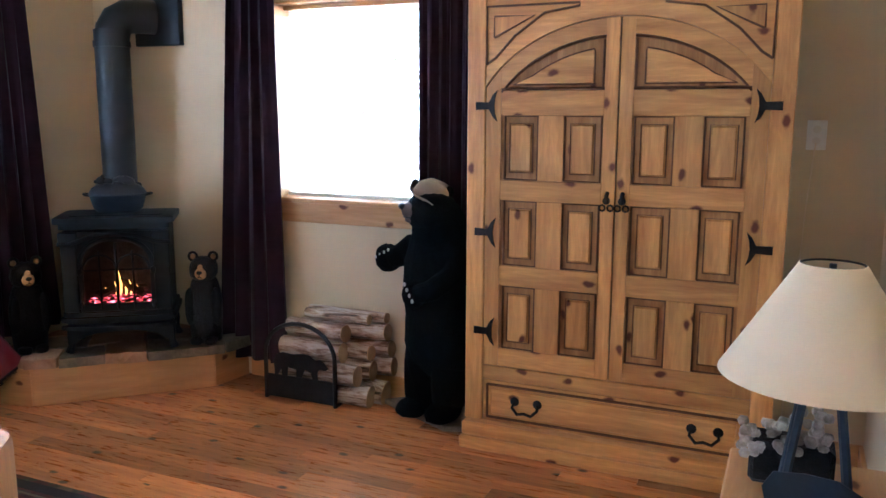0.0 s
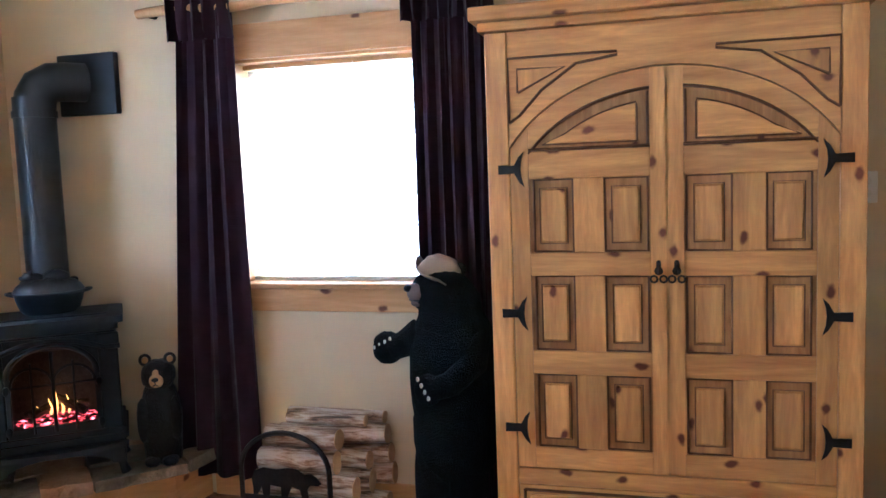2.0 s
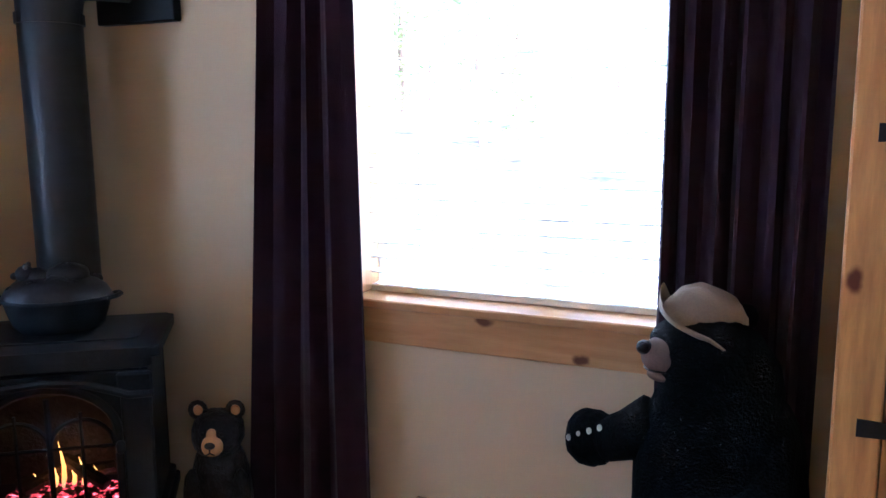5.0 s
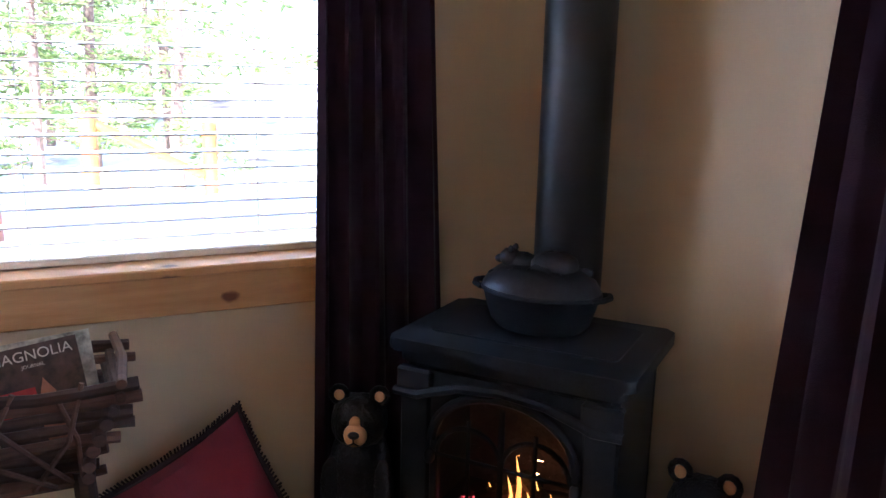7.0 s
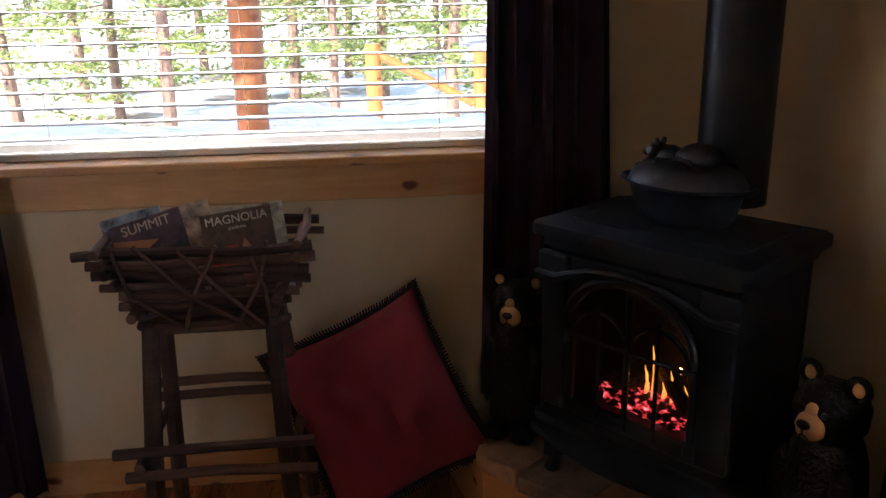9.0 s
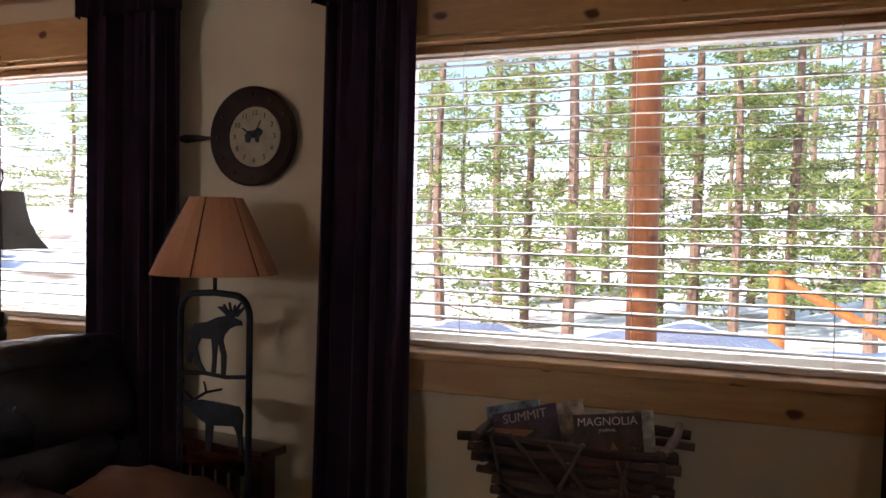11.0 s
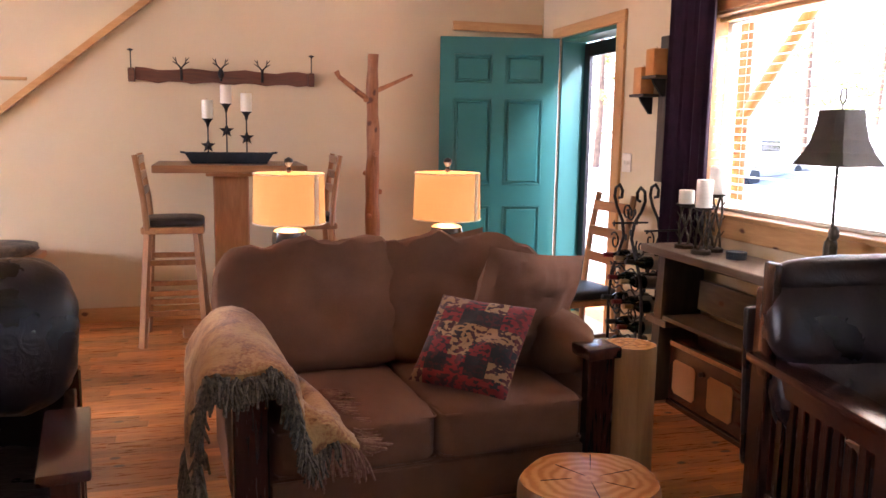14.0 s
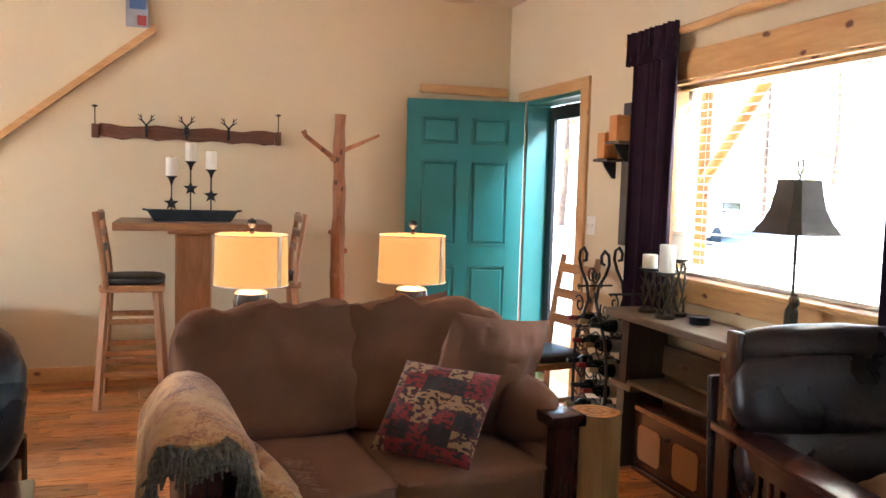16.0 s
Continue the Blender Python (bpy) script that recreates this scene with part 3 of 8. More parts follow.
        top_pts = [(s * q, cz + 0.385 * math.sqrt(1 - (q / 0.50) ** 2)) for q in [0.10 + 0.28 * k / 8 for k in range(9)]]
        poly = [(s * 0.10, 1.552)] + [p for p in top_pts if p[1] > 1.556] + [(s * 0.425, 1.552)]
        poly = poly if s > 0 else poly
        part("raised_panel", plate(poly, 0.001, 0.0118, bev=0.006), ARM_X, d)
        for cx, h in ((s * 0.137, 0.076), (s * 0.389, 0.072)):
            for z0, z1 in ((0.448, 0.722), (0.808, 1.082), (1.165, 1.428)):
                part("raised_panel", boxes([(cx - 0.045, cx + 0.045, 0.0005, 0.0118, z0 + 0.036, z1 - 0.036)], 0.006), ARM_Z, d)
                for q, m, r in ((h - 0.003, 0.004, 0.0045), (0.049, 0.032, 0.0024)):
                    pts = [(cx - q, 0.007, z0 + m), (cx + q, 0.007, z0 + m), (cx + q, 0.007, z1 - m), (cx - q, 0.007, z1 - m), (cx - q, 0.007, z0 + m)]
                    part("bead", tube(pts, r, 6), ARM_DARK, d)
        c0, c1 = sorted((s * 0.213, s * 0.317))
        for z0, z1 in ((0.4485, 0.7215), (0.8085, 1.0815), (1.1655, 1.4275)):
            part("door_mullion", boxes([(c0, c1, 0.0012, 0.0118, z0, z1)], 0.002), ARM_Z, d)
        part("bead", tube([(s * 0.062, 0.004, 1.536), (s * 0.062, 0.004, cz + 0.415)], 0.0045, 6), ARM_DARK, d)
        part("bead", tube([(s * 0.096, 0.002, 1.548), (s * 0.096, 0.002, cz + 0.368)] + [(x, 0.002, z + 0.004) for x, z in top_pts if z > 1.556] + [(s * 0.425, 0.002, 1.548), (s * 0.096, 0.002, 1.548)], 0.0028, 6), ARM_DARK, d)
        for z in (1.465, 0.945, 0.52):
            k = s
            tail = [(k * 0.582, z - 0.016), (k * 0.582, z + 0.016), (k * 0.525, z + 0.014), (k * 0.508, z + 0.045), (k * 0.490, z + 0.062), (k * 0.500, z + 0.03), (k * 0.503, z), (k * 0.500, z - 0.03), (k * 0.490, z - 0.062), (k * 0.508, z - 0.045), (k * 0.525, z - 0.014)]
            part("strap_hinge", plate(tail, -0.010, -0.0045), IRON, d, "black iron fishtail hinge")
        lx = s * 0.030
        bm = tube([(lx, -0.002, 1.13), (lx, -0.018, 1.12), (lx, -0.018, 1.09)], 0.008, 6)
        for q, w in ((-0.016, 1.072), (0.016, 1.072), (0.0, 1.10)):
            tube([(lx + q + 0.012 * math.cos(t), -0.018, w + 0.012 * math.sin(t)) for t in [2 * math.pi * j / 8 for j in range(9)]], 0.004, 5, bm=bm)
        part("latch", bm, IRON, d, "black iron trefoil latch", True)


armoire()

# ---------------------------------------------------------------- hearth and stove
HEARTH = [(-3.61, 2.86), (-3.27, 2.93), (-2.65, 3.54), (-2.62, 3.79), (-3.61, 3.79)]


def hearth():
    h = thing("hearth", pose(0, 0, 0), "raised corner hearth faced in knotty pine and topped with rough flagstones", "hearth")
    part("core", plate([(x * 0.995 - 0.017, y * 0.995 + 0.018) for x, y in HEARTH], 0.0, 0.185, "z"), ARM_DARK, h)
    for (x0, y0), (x1, y1) in zip(HEARTH[:3], HEARTH[1:4]):
        d = Vector((x1 - x0, y1 - y0, 0))
        n = Vector((d.y, -d.x, 0)).normalized()
        ln = d.length
        bm = boxes([(0.001, ln - 0.001, -0.001, 0.02, 0.001, 0.19)], 0.003)
        b = part("face_board", bm, PINE_X, h, "knotty pine hearth board")
        b.matrix_basis = Matrix.Translation((x0, y0, 0)) @ Matrix.Rotation(math.atan2(d.y, d.x), 4, "Z")
    rnd = random.Random(11)

    def ragged(poly):
        out = []
        for (xa, ya), (xb, yb) in zip(poly, poly[1:] + poly[:1]):
            n = max(2, int(math.hypot(xb - xa, yb - ya) / 0.045))
            for k in range(n):
                j = 0.004 if k == 0 else 0.009
                out.append((xa + (xb - xa) * k / n + rnd.uniform(-j, j), ya + (yb - ya) * k / n + rnd.uniform(-j, j)))
        return out

    # thick slabs, along the slanted front first: u along the front, v towards the corner
    ux, uy = 0.742, 0.670
    slabs = [((0.0, 0.0), (0.15, -0.02), (0.17, 0.16), (0.02, 0.20), 1), ((0.16, -0.025), (0.37, -0.02), (0.36, 0.17), (0.18, 0.15), 0), ((0.38, -0.02), (0.57, -0.03), (0.56, 0.19), (0.37, 0.18), 1), ((0.58, -0.03), (0.955, -0.01), (0.93, 0.14), (0.57, 0.17), 0),
             ((0.965, 0.0), (1.17, 0.19), (1.02, 0.34), (0.94, 0.13), 0), ((-0.16, 0.13), (0.01, 0.01), (0.02, 0.20), (-0.10, 0.33), 1), ((0.03, 0.21), (0.26, 0.17), (0.28, 0.40), (0.02, 0.42), 0), ((0.27, 0.18), (0.55, 0.20), (0.56, 0.42), (0.29, 0.40), 1),
             ((0.57, 0.19), (0.93, 0.15), (0.99, 0.35), (0.57, 0.42), 0), ((-0.09, 0.34), (0.01, 0.22), (0.01, 0.55), (-0.02, 0.60), 0), ((0.02, 0.43), (0.30, 0.41), (0.30, 0.62), (0.02, 0.62), 1), ((0.31, 0.41), (0.60, 0.43), (0.58, 0.66), (0.31, 0.64), 0), ((0.61, 0.43), (0.97, 0.37), (0.72, 0.62), (0.60, 0.66), 1)]
    for *quad, tan in slabs:
        pw = [(max(-3.605, min(-2.562, -3.30 + ux * u - uy * v)), min(3.79, 2.915 + uy * u + ux * v)) for u, v in quad]
        pts = [(max(-3.608, min(-2.560, x)), min(3.788, y)) for x, y in ragged(pw)]
        top = 0.236 + rnd.uniform(-0.003, 0.008)
        bm = plate(pts, 0.187, top, "z", bev=0.007)
        for v in bm.verts:
            v.co.z += 0.004 * noise.noise(v.co * 14) if v.co.z > 0.21 else 0.0
            k = 0.010 * noise.noise(Vector((v.co.x * 22, v.co.y * 22, v.co.z * 30)))
            v.co.x, v.co.y = max(-3.61, v.co.x + k), min(3.79, v.co.y - k)
        part("flagstone", bm, STONE if tan else STONE_GREY, h, "rough tan flagstone" if tan else "rough grey flagstone")


hearth()

FLAME, _n, _l, _b = material("gas_flame", 1.0)
_b.inputs["Emission Strength"].default_value = 0.42
_tc, _g = _n.new("ShaderNodeTexCoord"), _n.new("ShaderNodeSeparateXYZ")
_l.new(_tc.outputs["Generated"], _g.inputs[0])
_l.new(ramp(_n, _l, _g.outputs["Z"], [(0.0, (0.30, 0.10, 0.05)), (0.3, (1.0, 0.24, 0.03)), (0.8, (1.0, 0.36, 0.05))]), _b.inputs["Emission Color"])
EMBER, _n, _l, _b = material("glowing_embers", 0.9, 0, (0.02, 0.015, 0.015))
_v = coords(_n, _l, (1, 1, 1))
_l.new(ramp(_n, _l, noise_tex(_n, _l, _v, 45, 3), [(0.50, (0, 0, 0)), (0.60, (1.0, 0.06, 0.06)), (0.68, (1.0, 0.38, 0.42))]), _b.inputs["Emission Color"])
_b.inputs["Emission Strength"].default_value = 0.30
CHAR = mottled("charred_log", (0.01, 0.009, 0.008), (0.05, 0.04, 0.035), 20, 0.9, fine=60, relief=0.7, depth=0.01)


def stove():
    s = thing("gas_stove", pose(-3.07, 3.36, 0, 0, 0, 37), "black cast iron gas stove with arched glass door, fire burning", "stove")
    W, F, B, z0 = 0.245, -0.165, 0.165, 0.242
    part("firebox", boxes([(-W, W, B - 0.02, B, 0.36, 0.86), (-W, -W + 0.02, F, B - 0.02, 0.36, 0.86), (W - 0.02, W, F, B - 0.02, 0.36, 0.86), (-W + 0.02, W - 0.02, F, B - 0.02, 0.36, 0.42), (-W + 0.02, W - 0.02, F, B - 0.02, 0.80, 0.86)], 0.003), CAST, s)
    # top plate with rounded corners, and a raised centre
    def rounded(w, y0, y1, r, n=5):
        pts = []
        for cx, cy, a in ((w - r, y1 - r, 0), (-w + r, y1 - r, 90), (-w + r, y0 + r, 180), (w - r, y0 + r, 270)):
            pts += [(cx + r * math.cos(radians(a + 90 * k / n)), cy + r * math.sin(radians(a + 90 * k / n))) for k in range(n + 1)]
        return pts
    part("top_plate", plate(rounded(0.280, -0.205, 0.185, 0.022), 0.896, 0.925, "z", bev=0.010), CAST, s, "rounded cast iron top plate", True)
    part("top_panel", plate(rounded(0.22, -0.12, 0.12, 0.02), 0.926, 0.931, "z", bev=0.003), CAST, s)
    part("cornice", plate(rounded(0.258, -0.185, 0.175, 0.02), 0.868, 0.8955, "z", bev=0.006), CAST, s)
    sag = [(-0.262, F - 0.030, 0.800), (-0.20, F - 0.033, 0.800), (-0.17, F - 0.034, 0.812), (-0.10, F - 0.037, 0.836), (0.0, F - 0.040, 0.846), (0.10, F - 0.037, 0.836), (0.17, F - 0.034, 0.812), (0.20, F - 0.033, 0.800), (0.262, F - 0.030, 0.800)]
    part("lintel_moulding", tube(sag, 0.011, 8), CAST, s, "arched lintel moulding", True)
    part("base_moulding", plate(rounded(0.272, -0.195, 0.18, 0.02), 0.405, 0.428, "z", bev=0.006), CAST, s)
    part("base_moulding", plate(rounded(0.262, -0.185, 0.175, 0.02), 0.43, 0.452, "z", bev=0.006), CAST, s)
    # bowed ash shelf
    bow = [(-0.27, -0.17)] + [(-0.27 + 0.54 * k / 12, -0.20 - 0.05 * math.sin(math.pi * k / 12)) for k in range(13)] + [(0.27, -0.17)]
    part("ash_shelf", plate(bow, 0.372, 0.392, "z", bev=0.004), CAST, s, "bowed ash shelf")
    apron = [(-0.25, 0.37), (-0.25, 0.29), (-0.20, 0.30)] + arc(0, 0.30, 0.20, 0.05, 180, 0, 10) + [(0.20, 0.30), (0.25, 0.29), (0.25, 0.37)]
    part("skirt", plate(apron, F - 0.004, F + 0.012), CAST, s)
    for x in (-0.222, 0.222):
        for y in (F + 0.03, B - 0.03):
            k = 1 if x > 0 else -1
            part("leg", tube([(x, y, 0.40), (x + 0.012 * k, y, 0.33), (x + 0.018 * k, y, 0.28), (x + 0.03 * k, y, z0)], [0.03, 0.026, 0.016, 0.022], 8), CAST, s, "", True)
    # pilasters and front frame
    for x in (-0.215, 0.215):
        part("pilaster", boxes([(x - 0.038, x + 0.038, F - 0.022, F - 0.001, 0.454, 0.80), (x - 0.044, x + 0.044, F - 0.03, F - 0.001, 0.80, 0.857)], 0.006), CAST, s)
    head = arc(0, 0.70, 0.160, 0.115, 0, 180, 16)
    part("door_head", plate([(0.176, 0.70)] + head[:0] + [(0.176, 0.857), (-0.176, 0.857), (-0.176, 0.70)] + head[::-1], F - 0.016, F - 0.002), CAST, s)
    door = part("door", boxes([(-0.176, -0.156, F - 0.020, F - 0.003, 0.47, 0.7), (0.156, 0.176, F - 0.020, F - 0.003, 0.47, 0.7), (-0.176, 0.176, F - 0.020, F - 0.003, 0.454, 0.495)], 0.003), CAST, s, "barred cast iron stove door")
    part("arch_bar", tube([(x, F - 0.024, z) for x, z in arc(0, 0.70, 0.168, 0.125, 0, 180, 20)], 0.012, 8), CAST, door, "", True)
    part("arch_bar", tube([(x, F - 0.020, z) for x, z in arc(-0.078, 0.665, 0.078, 0.075, 0, 180, 12)], 0.006, 6), CAST, door, "", True)
    part("arch_bar", tube([(x, F - 0.020, z) for x, z in arc(0.078, 0.665, 0.078, 0.075, 0, 180, 12)], 0.006, 6), CAST, door, "", True)
    for x in (-0.078, 0.0, 0.078):
        part("bar", tube([(x, F - 0.022, 0.47), (x, F - 0.022, 0.80 if x == 0 else 0.76)], 0.0075 if x == 0 else 0.005, 6), CAST, door)
    part("bar", tube([(-0.16, F - 0.022, 0.665), (0.16, F - 0.022, 0.665)], 0.005, 6), CAST, door)
    for x in (-0.17, 0.172):
        for z in (0.49, 0.66):
            part("door_hinge", blob(0.012, 0.012, 0.018, (x, F - 0.03, z), 3, res=6), CAST, door, "", True)
    g = part("door_glass", boxes([(-0.156, 0.156, F - 0.008, F - 0.005, 0.495, 0.70)]), GLASS, door, "stove door glass")
    g.visible_shadow = False
    part("firebox_lining", boxes([(-0.22, 0.22, B - 0.04, B - 0.022, 0.425, 0.79)]), CHAR, s)
    part("ember_bed", blob(0.15, 0.055, 0.022, (0, -0.06, 0.487), 2.5, 0.35, 9, 3, 12), EMBER, s, "glowing ember bed", True)
    for n, (a, b) in enumerate((((-0.13, -0.04, 0.515), (0.12, -0.01, 0.535)), ((-0.10, -0.09, 0.52), (0.03, 0.0, 0.56)), ((0.11, -0.09, 0.515), (-0.01, -0.02, 0.575)))):
        pts = [Vector(a).lerp(Vector(b), k / 6) for k in range(7)]
        part("fire_log", tube(pts, [0.017, 0.020, 0.018, 0.021, 0.018, 0.02, 0.016], 8), CHAR, s, "charred ceramic fire log", True)
    for x, y, h, r in ((-0.008, -0.06, 0.135, 0.013), (0.040, -0.055, 0.085, 0.010), (0.015, -0.05, 0.06, 0.012), (-0.075, -0.06, 0.05, 0.010), (0.075, -0.05, 0.055, 0.009), (-0.03, -0.055, 0.075, 0.012)):
        zs = 0.505
        part("flame", tube([(x + 0.006 * math.sin(q * 4), y, zs + h * q) for q in (0, 0.2, 0.45, 0.7, 0.88, 1)], [r * 0.55, r, r * 0.85, r * 0.5, r * 0.22, 0.0006], 8, squash=0.5), FLAME, s, "yellow gas flame", True)
    fire = bpy.data.lights.new("fire_light", "POINT")
    fire.energy, fire.color, fire.shadow_soft_size = 0.012, (1.0, 0.4, 0.12), 0.008
    f = new("fire_light", fire)
    f.parent = s
    f.location = (0, 0.05, 0.54)


stove()


def flue():
    f = thing("stove_pipe", pose(0, 0, 0), "matte black stove pipe with an elbow into a square wall plate", "stove pipe")
    c = Vector((-3.252, 3.562, 0))
    r = 0.088
    part("pipe", lathe([(r, 0.932), (r, 1.86)], 28, c.x, c.y), PIPE, f, "", True)
    e = Vector((-3.125, 3.745, 1.935))
    d = (Vector((e.x, e.y, 0)) - c).normalized()
    pts = [Vector((c.x, c.y, 1.80)), Vector((c.x, c.y, 1.86)) + d * 0.01, Vector((c.x, c.y, 1.905)) + d * 0.035, Vector((c.x, c.y, 1.93)) + d * 0.08, Vector((c.x, c.y, 1.935)) + d * 0.14, e]
    part("elbow", tube(pts, [r, r, r, r, r, r], 28), PIPE, f, "", True)
    part("collar", lathe([(r + 0.006, 1.77), (r + 0.006, 1.80)], 28, c.x, c.y), PIPE, f)
    part("wall_plate", boxes([(-3.285, -2.975, 3.762, 3.799, 1.79, 2.07)], 0.004), PIPE, f, "square black wall plate")


flue()


def steamer():
    s = thing("kettle_steamer", pose(-3.085, 3.375, 0.932, 0, 0, 37), "dark oval cast iron pot with relief lid on the stove", "pot")
    part("pot", lathe([(0.100, 0.0), (0.118, 0.018), (0.130, 0.055), (0.137, 0.082), (0.143, 0.086), (0.143, 0.094)], 36, sx=1.0, sy=0.74), CAST, s, "", True)
    lid = part("lid", lathe([(0.141, 0.0945), (0.139, 0.100), (0.128, 0.118), (0.105, 0.136), (0.070, 0.147), (0.001, 0.151)], 36, sx=1.0, sy=0.74), PEWTER, s, "dark pewter lid", True)
    # a lying animal with its head up at one end, rocks and leaves round it
    bm = blob(0.055, 0.050, 0.036, (0.030, 0.0, 0.146), 2.2, 0.10, 18, 1, 14)
    blob(0.034, 0.030, 0.024, (-0.045, -0.004, 0.148), 2.2, 0.15, 22, 2, 12, bm)
    blob(0.026, 0.024, 0.022, (-0.074, -0.010, 0.158), 2.0, 0.10, 26, 3, 12, bm)
    blob(0.012, 0.012, 0.010, (-0.098, -0.014, 0.154), 2.0, 0.0, 1, 0, 8, bm)
    for y in (-0.024, 0.006):
        blob(0.007, 0.006, 0.009, (-0.068, y, 0.180), 2.0, 0.0, 1, 0, 7, bm)
    for q, r, h in ((-0.4, 0.096, 0.010), (0.35, 0.094, 0.014), (1.1, 0.080, 0.012), (1.9, 0.080, 0.010), (2.6, 0.098, 0.012), (3.5, 0.100, 0.010), (4.2, 0.082, 0.014), (4.75, 0.070, 0.016), (5.3, 0.084, 0.013)):
        blob(0.024, 0.013, h, (r * math.cos(q) * 1.05, r * math.sin(q) * 0.72, 0.126 + 0.006 * math.sin(q * 5)), 2.0, 0.25, 30, int(q * 10), 8, bm)
    tube([(-0.02, -0.055, 0.136), (0.0, -0.045, 0.150), (0.03, -0.05, 0.146), (0.05, -0.056, 0.134)], [0.006, 0.008, 0.008, 0.005], 7, bm)
    part("relief_ornament", bm, PEWTER, lid, "", True)
    for x in (-1, 1):
        part("handle", tube([(x * 0.134, -0.034, 0.086), (x * 0.156, -0.024, 0.090), (x * 0.164, 0.0, 0.091), (x * 0.156, 0.024, 0.090), (x * 0.134, 0.034, 0.086)], 0.007, 7), CAST, s, "", True)


steamer()

# ---------------------------------------------------------------- bear figures: each one plain mesh with painted areas
def paint_bear(name, body):
    """Black carved wood with a tan muzzle and ears, chosen by places on the figure itself."""
    m = bpy.data.materials.new(name)
    m.use_nodes = True
    b = m.node_tree.nodes["Principled BSDF"]
    b.inputs["Base Color"].default_value = (*body, 1)
    b.inputs["Roughness"].default_value = 0.55
    return m


BEAR_BLACK = mottled("carved_black_stain", (0.004, 0.005, 0.008), (0.014, 0.016, 0.022), 10, 0.42, fine=70, relief=0.9, depth=0.01, spec=0.25)
BEAR_TAN = mottled("carved_tan_wood", (0.42, 0.22, 0.09), (0.50, 0.28, 0.12), 12, 0.6, fine=60, relief=0.3)
FUR = mottled("black_fur", (0.002, 0.003, 0.005), (0.006, 0.009, 0.013), 20, 0.9, fine=160, relief=1.0, depth=0.02, sheen=0.0, spec=0.08)
CLAW = mottled("white_claw", (0.45, 0.45, 0.42), (0.55, 0.54, 0.5), 10, 0.35, fine=40, relief=0.1)
HAT = mottled("pale_felt", (0.20, 0.155, 0.115), (0.29, 0.235, 0.175), 9, 0.95, fine=200, relief=0.4, sheen=0.2)


def one_mesh(name, pieces, parent_pose, label, category, group=""):
    """Joins (bmesh, material) pieces to one mesh with several materials."""
    me = bpy.data.meshes.new(name)
    bm = bmesh.new()
    for n, (src, mat) in enumerate(pieces):
        me.materials.append(mat)
        seen = {v: bm.verts.new(v.co) for v in src.verts}
        for f in src.faces:
            g = bm.faces.new([seen[v] for v in f.verts])
            g.material_index = n
            g.smooth = True
        src.free()
    bmesh.ops.recalc_face_normals(bm, faces=bm.faces)
    bm.to_mesh(me)
    bm.free()
    ob = new(name, me)
    ob.matrix_basis = parent_pose
    return tagged(ob, label, category, group)


def small_bear(x, y, turn, label):
    b = lathe([(0.055, 0.0), (0.078, 0.01), (0.084, 0.10), (0.088, 0.20), (0.080, 0.28), (0.068, 0.325), (0.058, 0.345)], 20, sy=0.9)
    blob(0.072, 0.066, 0.068, (0, -0.008, 0.390), 2.3, 0.06, 20, 1, 12, b)
    blob(0.03, 0.026, 0.10, (-0.066, -0.045, 0.20), 2.2, 0.1, 12, 2, 8, b)
    blob(0.03, 0.026, 0.10, (0.066, -0.045, 0.20), 2.2, 0.1, 12, 3, 8, b)
    blob(0.035, 0.04, 0.022, (-0.036, -0.06, 0.020), 2.5, 0.05, 12, 4, 8, b)
    blob(0.035, 0.04, 0.022, (0.036, -0.06, 0.020), 2.5, 0.05, 12, 5, 8, b)
    for s in (-1, 1):
        tube([(s * 0.052 + 0.021 * math.cos(t), -0.01, 0.458 + 0.022 * math.sin(t)) for t in [2 * math.pi * k / 12 for k in range(13)]], 0.0075, 6, b)
    for s in (-1, 1):
        blob(0.007, 0.004, 0.007, (s * 0.026, -0.071, 0.408), res=6, bm=b)
    tan = blob(0.030, 0.030, 0.030, (0, -0.066, 0.376), 2.2, 0, 1, 0, 10)
    blob(0.018, 0.012, 0.024, (0, -0.066, 0.402), 2, 0, 1, 0, 8, tan)
    for s in (-1, 1):
        blob(0.014, 0.007, 0.015, (s * 0.052, -0.010, 0.456), res=6, bm=tan)
    nose = blob(0.015, 0.009, 0.010, (0, -0.095, 0.386), 2, 0, 1, 0, 8)
    tube([(0.0, -0.097, 0.378), (0.0, -0.096, 0.366), (0.012, -0.092, 0.358)], 0.0022, 5, nose)
    tube([(0.0, -0.096, 0.366), (-0.012, -0.092, 0.358)], 0.0022, 5, nose)
    return one_mesh("bear_figurine", [(b, BEAR_BLACK), (tan, BEAR_TAN), (nose, BEAR_BLACK)], pose(x, y, 0.240, 0, 0, turn), label, "bear figurine", "carved bears on the hearth")


small_bear(-3.40, 3.05, 60, "carved black wooden bear figurine on the hearth beside the red cushion")
small_bear(-2.705, 3.555, 25, "carved black wooden bear figurine on the hearth beside the window curtain")


